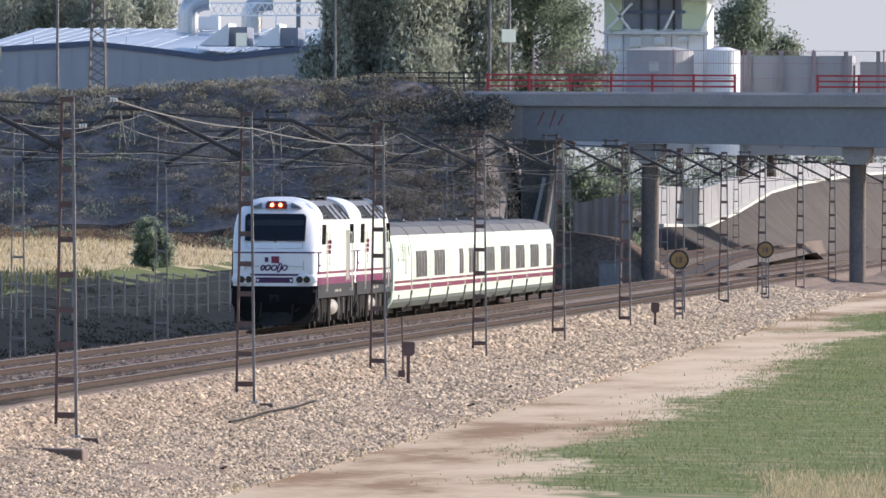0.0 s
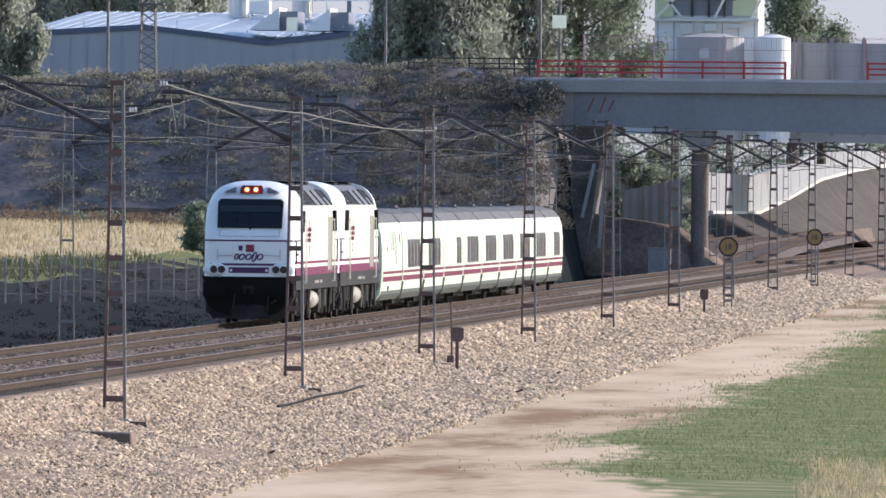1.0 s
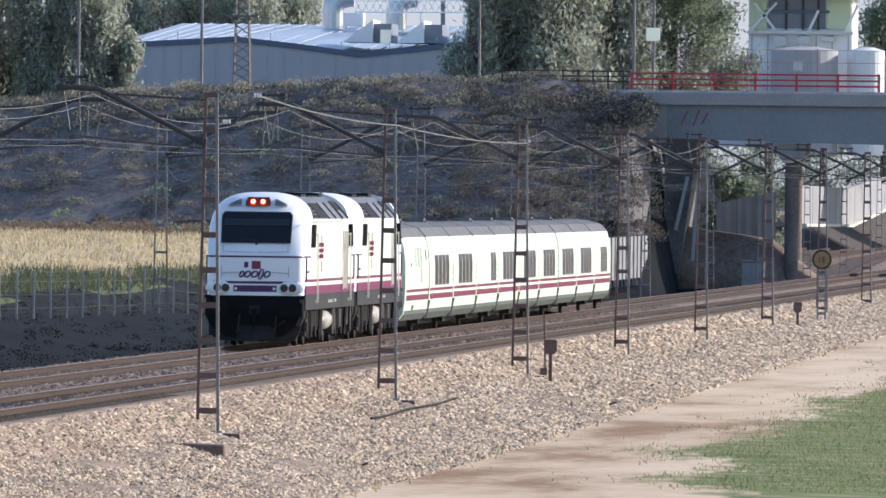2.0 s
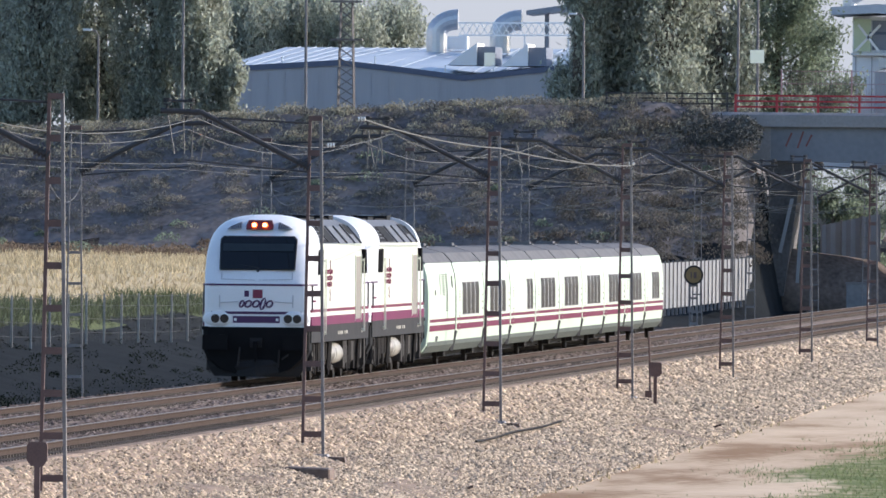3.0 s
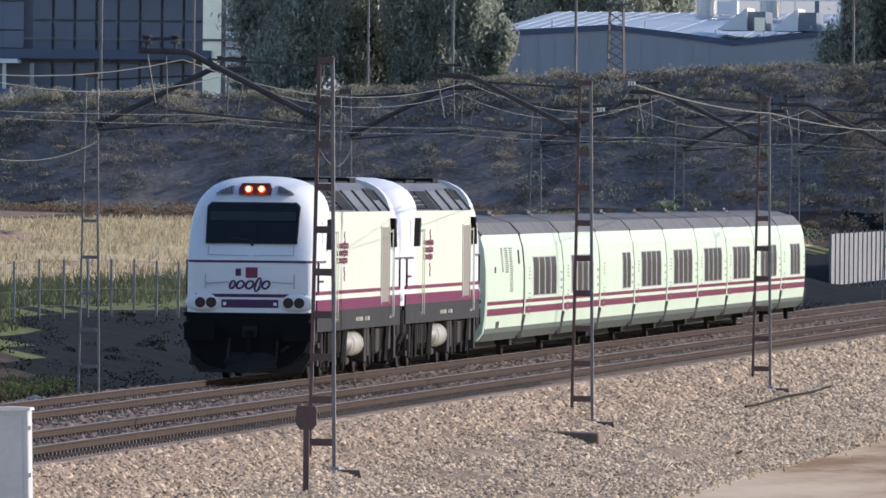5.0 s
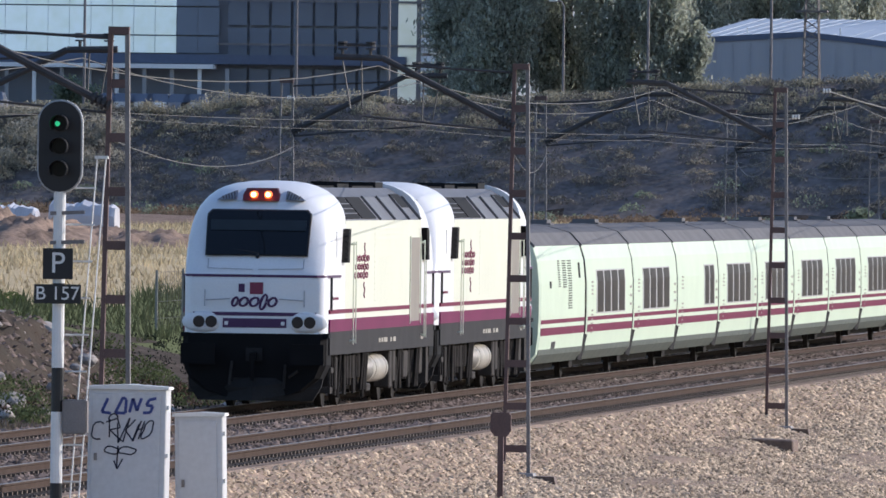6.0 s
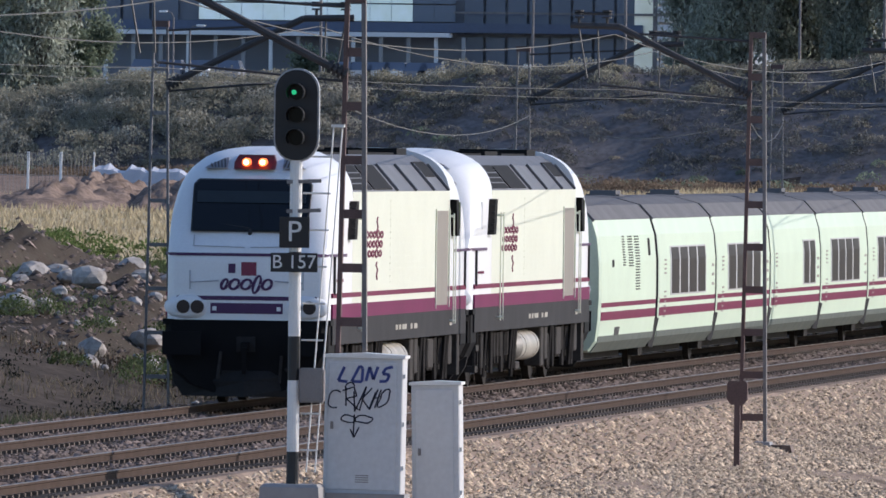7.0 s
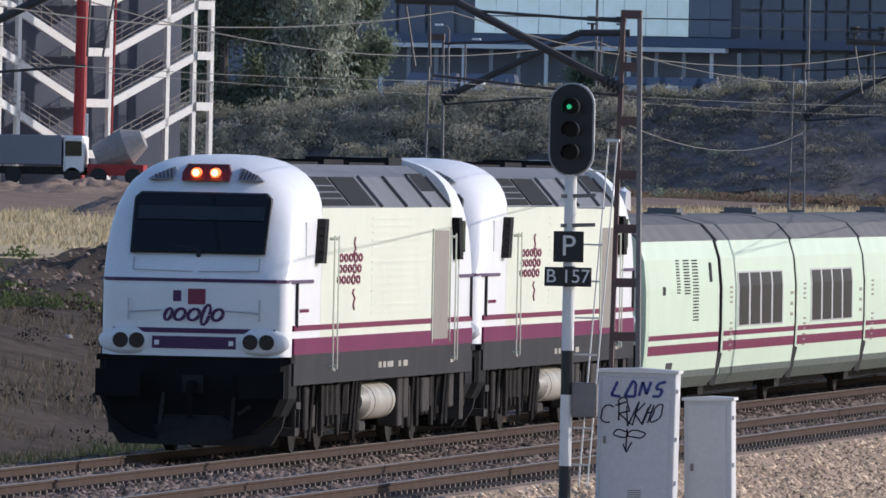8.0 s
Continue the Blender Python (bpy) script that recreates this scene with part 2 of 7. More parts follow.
def path_material():
    """Trodden sand with scuffed brown patches along the path, giving way to turf by the cover attribute."""
    m = bpy.data.materials.new("trodden_sandy_path_and_turf")
    m.use_nodes = True
    n, l = m.node_tree.nodes, m.node_tree.links
    b = n["Principled BSDF"]
    b.inputs["Roughness"].default_value, b.inputs["Specular IOR Level"].default_value = 0.95, 0.04
    tc, mp = n.new("ShaderNodeTexCoord"), n.new("ShaderNodeMapping")
    mp.inputs["Scale"].default_value = (1, 0.18, 1)
    l.new(tc.outputs["Object"], mp.inputs[0])

    def grain(scale, detail, src):
        t = n.new("ShaderNodeTexNoise")
        t.inputs["Scale"].default_value, t.inputs["Detail"].default_value = scale, detail
        l.new(src, t.inputs["Vector"])
        return t.outputs["Fac"]

    def ramp(fac, *stops):
        r = n.new("ShaderNodeValToRGB")
        r.color_ramp.elements[0].position, r.color_ramp.elements[0].color = stops[0][0], (*stops[0][1], 1)
        r.color_ramp.elements[1].position, r.color_ramp.elements[1].color = stops[-1][0], (*stops[-1][1], 1)
        for p, c in stops[1:-1]:
            r.color_ramp.elements.new(p).color = (*c, 1)
        l.new(fac, r.inputs[0])
        return r.outputs[0]

    def math2(op, a, c):
        q = n.new("ShaderNodeMath")
        q.operation = op
        for k, v in enumerate((a, c)):
            if isinstance(v, (int, float)):
                q.inputs[k].default_value = v
            else:
                l.new(v, q.inputs[k])
        return q.outputs[0]

    patch, fine = grain(0.24, 4.0, mp.outputs[0]), grain(2.6, 3.0, tc.outputs["Object"])
    sand = ramp(math2("ADD", math2("MULTIPLY", patch, 0.72), math2("MULTIPLY", fine, 0.28)), (0.39, (0.33, 0.21, 0.125)), (0.47, (0.58, 0.43, 0.29)), (0.6, (0.72, 0.565, 0.40)))
    turf = ramp(grain(0.5, 4.0, tc.outputs["Object"]), (0.36, (0.34, 0.29, 0.17)), (0.5, (0.20, 0.225, 0.10)), (0.7, (0.14, 0.18, 0.07)))
    at = n.new("ShaderNodeAttribute")
    at.attribute_name = "cover"
    edge = math2("ADD", at.outputs["Fac"], math2("MULTIPLY", math2("SUBTRACT", grain(1.1, 5.0, mp.outputs[0]), 0.5), 5.0))
    fac = n.new("ShaderNodeMapRange")
    fac.inputs["From Min"].default_value, fac.inputs["From Max"].default_value = -0.5, 0.7
    l.new(edge, fac.inputs[0])
    mix = n.new("ShaderNodeMix")
    mix.data_type = "RGBA"
    l.new(fac.outputs[0], mix.inputs["Factor"])
    l.new(sand, mix.inputs[6])
    l.new(turf, mix.inputs[7])
    l.new(mix.outputs[2], b.inputs["Base Color"])
    return m


M["sand"] = path_material()
M["green_earth"] = mat("weedy_field_soil", (0.15, 0.17, 0.075), 0.95, spec=0.04, var=0.3, scale=0.4, fine=6.0, bump=0.5)
M["site_soil"] = mat("dug_reddish_soil", (0.25, 0.185, 0.145), 0.95, spec=0.04, var=0.5, scale=0.8, fine=5.0, bump=0.5)
M["earth"] = mat("dry_brown_earth", (0.22, 0.17, 0.13), 0.95, spec=0.04, var=0.4, scale=0.35, fine=4.0, bump=0.6)
M["field"] = mat("straw_coloured_field", (0.50, 0.41, 0.26), 0.95, spec=0.04, var=0.25, scale=0.12, fine=2.0, bump=0.5)
M["rubble_earth"] = mat("brown_rubble_earth", (0.15, 0.112, 0.088), 0.95, spec=0.04, var=0.5, scale=0.9, fine=6.0, bump=1.0, col2=(0.06, 0.052, 0.04))
M["dark_earth"] = mat("dark_brown_earth", (0.085, 0.068, 0.054), 0.95, spec=0.04, var=0.6, scale=0.5, fine=4.0, bump=0.8)
# Near-black soil: the shade beyond the far track is put into its colour.
M["shade_soil"] = mat("shade_toned_weedy_soil", (0.018, 0.021, 0.023), 0.95, spec=0.04, var=0.4, scale=0.3, fine=3.0, bump=0.5)
M["bank"] = mat("dry_scrubby_bank", (0.175, 0.158, 0.152), 0.95, spec=0.04, var=0.4, scale=0.35, fine=2.5, bump=0.6)


def ground_kind(x, y):
    w = 3.0 * noise.noise((x * 0.07, y * 0.03, 9.0)) + 1.5 * noise.noise((x * 0.3, y * 0.15, 4.0))
    if x > -23.7:
        return G_GRASS if turf_cover(x, y) > 0 else G_SAND
    return other_kind(x, y, w)


def turf_cover(x, y):
    """Metres inside (+) or outside (-) of the turf's edge."""
    w = 3.0 * noise.noise((x * 0.07, y * 0.03, 9.0)) + 1.5 * noise.noise((x * 0.3, y * 0.15, 4.0))
    if x > -23.9:
        e = steps(y, ((300, -8), (365, -15.6), (384, -17.6), (397, -16.6), (408, -17.2), (419, -18.8), (440, -18.5), (450, -18.5), (560, -18.0), (640, -18.5), (720, -20.5), (790, -21.0), (830, -16), (1000, -14)))
        strip = 4.0 * max(0.0, 1 - abs(y - 690 - (x + 20) * 6) / 28)
        return x + 0.35 * w - strip - e
    return -9.0


def other_kind(x, y, w):
    if x > -37:
        return G_EARTH
    if x > -44.5 and y > 985:
        return G_EARTH
    if x < -42 and y > 930 and ground_z(x, y) > 2.55:
        return G_BANK
    if ground_z(x, y) > 2.75 + 0.12 * w and y > 860:
        return G_BANK
    # Strip beside the far track whose shade is painted by soil colour.
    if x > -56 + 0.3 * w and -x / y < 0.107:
        return G_SHADE
    if y < 470 + 10 * w:
        return G_BROWN
    if y > 958 - max(0.0, -x - 86) * 19:
        return G_SITE if x < -96 and y < 945 else G_BROWN
    return G_GRASS if ground_z(x, y) < 0.75 + 0.1 * w else G_FIELD


def build_ground():
    xs = axis((-1500, -420, 180), (-420, -180, 12), (-180, -130, 3.0), (-130, -44, 1.4), (-44, -14, 0.7), (-14, 40, 4), (40, 1500, 180))
    ys = axis((-120, 180, 30), (180, 470, 4), (470, 900, 5), (900, 1010, 2.0), (1010, 1200, 10), (1200, 4200, 240))
    bm = bmesh.new()
    vs = [[bm.verts.new((x, y, ground_z(x, y))) for x in xs] for y in ys]
    for j in range(len(ys) - 1):
        for i in range(len(xs) - 1):
            f = bm.faces.new((vs[j][i], vs[j][i + 1], vs[j + 1][i + 1], vs[j + 1][i]))
            k = ground_kind((xs[i] + xs[i + 1]) / 2, (ys[j] + ys[j + 1]) / 2)
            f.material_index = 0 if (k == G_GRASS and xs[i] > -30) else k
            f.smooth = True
    ob = link("ground", bm, [M["sand"], M["green_earth"], M["earth"], M["field"], M["bank"], M["shade_soil"], M["dark_earth"], M["site_soil"]], fix=False)
    at = ob.data.attributes.new("cover", "FLOAT", "POINT")
    at.data.foreach_set("value", np.array([turf_cover(x, y) for y in ys for x in xs], dtype=np.float32))
    return tagged(ob, "dry ground with sandy path, green turf, straw field and scrubby bank", "ground", kind="structure")


build_ground()


# ================= permanent way =================
def shoulder_z(x, zs, foot):
    """Height of the ballast shoulder between the near track and its foot."""
    mid = max(-0.92, 0.45 * BED + 0.55 * zs)
    if x < -27.25:
        return BED - 0.01 + (mid - BED + 0.01) * max(0.0, x + 28.25)
    return mid + (zs + 0.02 - mid) * min(1.0, (x + 27.25) / (foot + 27.25))


def build_ballast():
    """One long bed under both tracks, with a shoulder running down to the path."""
    ys = axis((150, 1010, 6), (1010, 1500, 30))
    rings = []
    for y in ys:
        zs = sand_z(y)
        prof = [(-37.9, -1.05), (-36.3, BED - 0.01), (-32.2, BED), (-31.6, BED - 0.01), (-28.25, BED - 0.01)]
        foot = -23.3 + 0.5 * noise.noise((0, y * 0.08, 2.0)) + 0.35 * noise.noise((0, y * 0.4, 5.0))
        for k in range(0, 7):
            x = -27.25 + (foot + 27.25) * k / 6
            prof.append((x, shoulder_z(x, zs, foot) + 0.10 * noise.noise((k * 0.8, y * 0.15, 1.0)) * (1 if 0 < k < 6 else 0)))
        rings.append([(x, y, z) for x, z in prof] + [(foot, y, zs - 0.5), (-37.9, y, -1.6)])
    bm = bmesh.new()
    loft(bm, rings)
    return tagged(link("ballast_bed", bm, M["ballast_bed"]), "pale crushed stone track bed sloping down to the path", "track bed", kind="structure")


def build_rails():
    prof_side = [(-0.07, -0.17), (0.07, -0.17), (0.07, -0.145), (0.012, -0.125), (0.012, -0.045), (0.034, -0.035), (0.034, -0.006), (-0.034, -0.006), (-0.034, -0.035), (-0.012, -0.045), (-0.012, -0.125), (-0.07, -0.145)]
    for cx in (TRACK_X, NEAR_X):
        for s in (-0.87, 0.87):
            rail = thing("rail", "rusty steel running rail with a worn bright head", "rail", "running rails", (cx + s, 0, 0))
            bm = bmesh.new()
            loft(bm, [[(x, y, z) for x, z in prof_side] for y in (150, 1500)])
            part("web", bm, M["rail_side"], rail)
            bm = bmesh.new()
            box(bm, -0.033, 0.033, 150, 1500, -0.006, 0.0)
            part("head", bm, M["rail_head"], rail, "bright worn rail head")


build_ballast()
build_rails()


# ================= the train =================
LOCO_L, CAR_L = 23.02, 13.14


def loco_ring(y, half, top, low, shoulder, n=18):
    """Cross-section: straight sides up to the shoulder, then a rounded roof."""
    pts = [(-half, y, low), (-half, y, shoulder)]
    for i in range(1, n):
        a = math.pi * i / n
        c, s = math.cos(a), math.sin(a)
        pts.append((-half * math.copysign(abs(c) ** 0.72, c), y, shoulder + (top - shoulder) * abs(s) ** 0.85))
    return pts + [(half, y, shoulder), (half, y, low)]


def build_loco():
    loco = thing("locomotive", "white diesel locomotive with plum stripes and black skirt, lamps lit", "locomotive", "coupled locomotives")
    L = 22.3
    # cabs at both ends
    for end in (0, 1):
        def Y(y):
            return y if end == 0 else L - y
        bm = bmesh.new()
        rings = []
        for y, half, top, sh in ((0.0, 1.22, 2.62, 2.45), (0.06, 1.32, 2.70, 2.48), (0.22, 1.385, 2.95, 2.58), (0.62, 1.41, 3.62, 2.92), (0.98, 1.42, 4.05, 3.10), (1.30, 1.42, 4.26, 3.22), (1.75, 1.42, 4.36, 3.36), (2.6, 1.425, 4.42, 3.50), (3.35, 1.425, 4.43, 3.52)):
            rings.append([(x, Y(y2), z) for x, y2, z in loco_ring(y, half, top, 1.46, sh)])
        loft(bm, rings)
        cab = part("cab", bm, M["white_front"], loco, "white rounded driving cab", smooth="soft")
        slope = [(0.0, 2.62), (0.10, 2.75), (0.22, 2.95), (0.62, 3.62), (0.98, 4.05), (1.30, 4.26)]
        def face_y(z):
            for (a, b), (c, d) in zip(slope, slope[1:]):
                if z <= d:
                    return a + (c - a) * max(0, z - b) / (d - b)
            return slope[-1][0]
        # windscreen with rubber surround
        def sheet(name, pts, out, material, parent, label=""):
            bm = bmesh.new()
            a = [bm.verts.new((x, Y(face_y(z) - out), z)) for x, z in pts]
            b = [bm.verts.new((x, Y(face_y(z) + 0.25), z)) for x, z in pts]
            bm.faces.new(a)
            bm.faces.new(b[::-1])
            for i in range(len(pts)):
                bm.faces.new((a[i], a[(i + 1) % len(pts)], b[(i + 1) % len(pts)], b[i]))
            return part(name, bm, material, parent, label)
        ws = [(-0.97, 2.99), (0.97, 2.99), (0.985, 3.70), (0.98, 3.76), (0.90, 3.84), (-0.90, 3.84), (-0.98, 3.76), (-0.985, 3.70)]
        sheet("windscreen_seal", [(x * 1.03, 3.43 + (z - 3.43) * 1.06) for x, z in ws], 0.05, M["rubber"], loco)
        sheet("windscreen", ws, 0.065, M["glass"], loco, "wide dark tinted windscreen")
        sheet("sun_blind", [(-0.93, 3.46), (0.93, 3.46), (0.935, 3.66), (-0.935, 3.66)], 0.069, M["blind"], loco, "grey sun blind behind the upper glass")
        for sx in (-1, 1):
            bm = bmesh.new()
            rod(bm, (sx * 0.97, Y(-0.06), 1.98), (sx * 0.97, Y(-0.06), 2.30), 0.014, 6)
            rod(bm, (sx * 0.97, Y(-0.06), 2.10), (sx * 0.48, Y(-0.06), 2.13), 0.012, 6)
            part("front_handrail", bm, M["pale_rail"], loco, "thin pale handrail on the nose")
            bm = bmesh.new()
            for (xa, za), (xb, zb) in (((0.93, 2.90), (0.93, 2.72)), ((0.93, 2.72), (0.05, 2.70))):
                bar(bm, (sx * xa, Y(face_y(za) - 0.012), za), (sx * xb, Y(face_y(zb) - 0.012), zb), 0.02, 0.014)
            part("hatch_joint", bm, M["pale_rail"], loco)
        bm = bmesh.new()
        rod(bm, (0.02, Y(0.16), 2.93), (0.02, Y(0.27), 3.06), 0.035, 6)
        rod(bm, (0.02, Y(0.2), 3.02), (-0.5, Y(0.26), 3.1), 0.012, 5)
        part("wiper", bm, M["rubber"], loco)
        sheet("headlamp_box", [(-0.35, 4.03), (0.35, 4.03), (0.36, 4.15), (0.30, 4.28), (-0.30, 4.28), (-0.36, 4.15)], 0.10, M["lamp_recess"], loco, "black headlamp recess")
        for sx in (-0.14, 0.14):
            bm = bmesh.new()
            rod(bm, (sx, Y(0.86), 4.15), (sx, Y(1.06), 4.15), 0.072, 14)
            lamp = part("headlamp", bm, M["lamp_on"] if end == 0 else M["lamp_off"], loco, "glowing amber headlamp" if end == 0 else "")
            if end == 0:
                bm = bmesh.new()
                rod(bm, (sx, Y(0.845), 4.15), (sx, Y(0.87), 4.15), 0.046, 12)
                part("lamp_core", bm, M["lamp_core"], lamp, "bright warm lamp core")
        for sx in (-1, 1):
            vent = sheet("cab_vent", [(sx * 0.48, 4.05), (sx * 0.86, 4.04), (sx * 0.80, 4.09), (sx * 0.54, 4.22), (sx * 0.48, 4.23)], 0.055, M["vent_grey"], loco, "grey slatted cab vent")
            for k in range(5):
                xk = 0.51 + 0.055 * k
                bm = bmesh.new()
                za, zb = 4.065, 4.20 - 0.02 * k
                bar(bm, (sx * xk, Y(face_y(za) - 0.06), za), (sx * (xk + 0.03), Y(face_y(zb) - 0.06), zb), 0.018, 0.02)
                part("slat", bm, M["rubber"], vent)
            # lower lamp pods
            bm = bmesh.new()
            rings = []
            for k in range(9):
                a = k / 8 * math.pi
                r = math.sin(a)
                rings.append([(sx * 1.0 - 0.43 * math.cos(a), Y(-0.03 + 0.14 - 0.18 * r * (0.6 - 0.4 * math.cos(u))), 1.68 + 0.215 * r * math.sin(u)) for u in [i * math.pi / 5 for i in range(10)]])
            loft(bm, rings)
            pod = part("lamp_pod", bm, M["white_front"], loco, smooth=True)
            for dx in (0.84, 1.08):
                bm = bmesh.new()
                rod(bm, (sx * dx, Y(-0.075), 1.68), (sx * dx, Y(0.10), 1.68), 0.115, 16)
                part("marker_lamp", bm, M["lamp_off"], pod, "dark round marker lamp")
        # front bands
        for name, z0, z1, m in (("front_stripe", 1.80, 1.87, M["navy"]), ("number_band", 1.57, 1.75, M["navy"]), ("seam", 2.55, 2.60, M["navy"])):
            bm = bmesh.new()
            w = 1.20 if name != "number_band" else 0.62
            box(bm, -w, w, min(Y(-0.012), Y(0.1)), max(Y(-0.012), Y(0.1)), z0, z1)
            part(name, bm, m, loco)
        for sx in (-1.0, 1.0):
            bm = bmesh.new()
            for (xa, ya), (xb, yb) in (((1.20, -0.012), (1.325, 0.10)), ((1.325, 0.10), (1.43, 0.36)), ((1.43, 0.36), (1.432, 2.4))):
                bar(bm, (sx * xa, Y(ya), 2.575), (sx * xb, Y(yb), 2.575), 0.02, 0.05)
            part("seam", bm, M["navy"], loco)
        for sx in (-0.55, 0.55):
            bm = bmesh.new()
            box(bm, sx - 0.035, sx + 0.035, min(Y(-0.02), Y(0.05)), max(Y(-0.02), Y(0.05)), 1.62, 1.69)
            part("band_lamp", bm, M["white_front"], loco, "small white lamp on the band")
        # maker's mark as plain shapes
        bm = bmesh.new()
        box(bm, -0.10, 0.16, min(Y(-0.012), Y(0.05)), max(Y(-0.012), Y(0.05)), 2.22, 2.45)
        part("emblem_square", bm, M["red"], loco)
        bm = bmesh.new()
        box(bm, -0.32, -0.20, min(Y(-0.012), Y(0.05)), max(Y(-0.012), Y(0.05)), 2.26, 2.42)
        part("emblem_mark", bm, M["navy"], loco)
        x = -0.44
        for w, up in ((0.11, 0), (0.17, 0), (0.18, 0), (0.12, 1), (0.17, 0)):
            rings = []
            for k in range(11):
                a0 = k / 10 * 1.98 * math.pi
                cx, cz = x + w / 2 + w * 0.46 * math.cos(a0), 0.085 * math.sin(a0) * (1.75 if up else 1)
                t0 = 0.018 + 0.010 * abs(math.cos(a0))
                rings.append([(cx + 0.28 * cz + t0 * math.cos(a0) * q, Y(-0.016 + 0.03 * e), 2.07 + cz + t0 * math.sin(a0) * q) for q, e in ((-1, 0), (1, 0), (1, 1), (-1, 1))])
            bm = bmesh.new()
            loft(bm, rings)
            x += w + 0.03
            part("wordmark_shape", bm, M["navy"], loco, "dark slanted mark reduced to plain loops")
        # black skirt, plough, buffers
        bm = bmesh.new()
        rings = [[(x * k, Y(y), z) for x, z in ((-1.40, 1.46), (1.40, 1.46), (1.40, 0.86), (1.28, 0.60), (0.98, 0.36), (0.50, 0.20), (-0.50, 0.20), (-0.98, 0.36), (-1.28, 0.60), (-1.40, 0.86))] for y, k in ((-0.02, 0.92), (0.10, 1.0), (1.0, 1.0))]
        loft(bm, rings)
        part("skirt", bm, M["black"], loco, "sooty black front skirt")
        bm = bmesh.new()
        loft(bm, [[(x, Y(y), z) for x, y in ((-w, 0.28), (0.0, -d), (w, 0.28), (w, 0.42), (-w, 0.42))] for z, w, d in ((0.16, 1.12, 0.30), (0.42, 1.28, 0.26), (0.60, 1.32, 0.16))])
        part("snow_plough", bm, M["plough"], loco, "dark wedge-shaped snow plough")
        for xa, za, xb, zb in ((-0.42, 0.92, -0.46, 0.46), (0.62, 0.86, 0.60, 0.40), (0.86, 0.74, 0.70, 0.62)):
            bm = bmesh.new()
            rod(bm, (xa, Y(-0.10), za), (xb, Y(-0.20), zb), 0.03, 6)
            part("brake_hose", bm, M["running"], loco)
        bm = bmesh.new()
        box(bm, -0.16, 0.16, min(Y(-0.06), Y(0.0)), max(Y(-0.06), Y(0.0)), 0.92, 1.18)
        part("draw_gear", bm, M["plough"], loco)
        for sx in (-1, 1):
            bm = bmesh.new()
            box(bm, min(sx * 1.20, sx * 1.44), max(sx * 1.20, sx * 1.44), min(Y(0.02), Y(0.5)), max(Y(0.02), Y(0.5)), 1.38, 1.47)
            part("step_plate", bm, M["black"], loco)
        for sx in (-0.975, 0.975):
            bm = bmesh.new()
            rod(bm, (sx, Y(-0.10), 1.06), (sx, Y(0.1), 1.06), 0.12, 10)
            rod(bm, (sx, Y(-0.34), 1.06), (sx, Y(-0.10), 1.06), 0.08, 10)
            box(bm, sx * 1.09 - 0.33, sx * 1.09 + 0.33, min(Y(-0.40), Y(-0.34)), max(Y(-0.40), Y(-0.34)), 0.86, 1.26)
            part("buffer", bm, M["black"], loco)
        bm = bmesh.new()
        bar(bm, (0, Y(-0.3), 1.0), (0, Y(0), 1.02), 0.12, 0.16)
        bar(bm, (0, Y(-0.3), 1.0), (0, Y(-0.26), 0.55), 0.07, 0.07)
        part("coupling", bm, M["black"], loco)
        # mirrors
        for sx in (-1, 1):
            bm = bmesh.new()
            yy = sorted((Y(2.75), Y(3.15)))
            ya, yb = (yy[0], yy[1]) if end == 0 else (yy[1], yy[0])
            loft(bm, [[(sx * xq, yq, zq) for xq, yq, zq in ((1.41, ya - 0.10 * (1 - 2 * end) + dq, z0q), (1.54, ya + dq, z0q), (1.54, yb + dq, z0q), (1.41, yb + dq, z0q))] for z0q, dq in ((2.84, -0.12 * (1 - 2 * end)), (3.50, 0.12 * (1 - 2 * end)))])
            mirror = part("mirror", bm, M["black"], loco, "dark louvred side mirror housing")
            for k in range(5):
                bm = bmesh.new()
                zk = 2.92 + 0.115 * k
                yk = ya + (0.36 * (zk - 3.17) - 0.02) * (1 - 2 * end)
                bar(bm, (sx * 1.45, yk, zk), (sx * 1.545, yk, zk), 0.02, 0.02)
                part("fin", bm, M["rubber"], mirror)
            bm = bmesh.new()
            yy = sorted((Y(1.55), Y(2.45)))
            box(bm, min(sx * 1.40, sx * 1.433), max(sx * 1.40, sx * 1.433), yy[0], yy[1], 2.95, 3.45)
            part("side_window", bm, M["glass"] if end else M["white_front"], loco)
            bm = bmesh.new()
            bar(bm, (sx * 1.432, Y(0.63), 1.9), (sx * 1.432, Y(0.63), 2.56), 0.04, 0.05)
            part("panel_gap", bm, M["rubber"], loco)
            for yk in ((4.25, 4.75) if end == 0 else (2.9, 3.25)):
                bm = bmesh.new()
                rod(bm, (sx * 1.50, Y(yk), 1.25), (sx * 1.50, Y(yk), 3.25), 0.014, 6)
                for zk in (1.3, 3.2):
                    rod(bm, (sx * 1.42, Y(yk), zk), (sx * 1.50, Y(yk), zk), 0.025, 5)
                part("handrail", bm, M["cream"], loco, "cream tubular handrail")
    # engine-room body
    bm = bmesh.new()
    prof = [(-1.40, 1.05), (-1.425, 1.60), (-1.425, 3.66), (1.425, 3.66), (1.425, 1.60), (1.40, 1.05)]
    loft(bm, [[(x, y, z) for x, z in prof] for y in (3.3, L - 3.3)])
    part("body_side", bm, M["cream"], loco, "cream louvred engine-room body")
    for sx in (-1, 1):
        for z0, z1, m, n in ((1.85, 1.93, M["maroon"], "stripe"), (1.50, 1.74, M["magenta"], "stripe"), (1.05, 1.50, M["grey_frame"], "sole_bar")):
            bm = bmesh.new()
            box(bm, min(sx * 1.40, sx * 1.432), max(sx * 1.40, sx * 1.432), 0.40, L - 0.40, z0, z1)
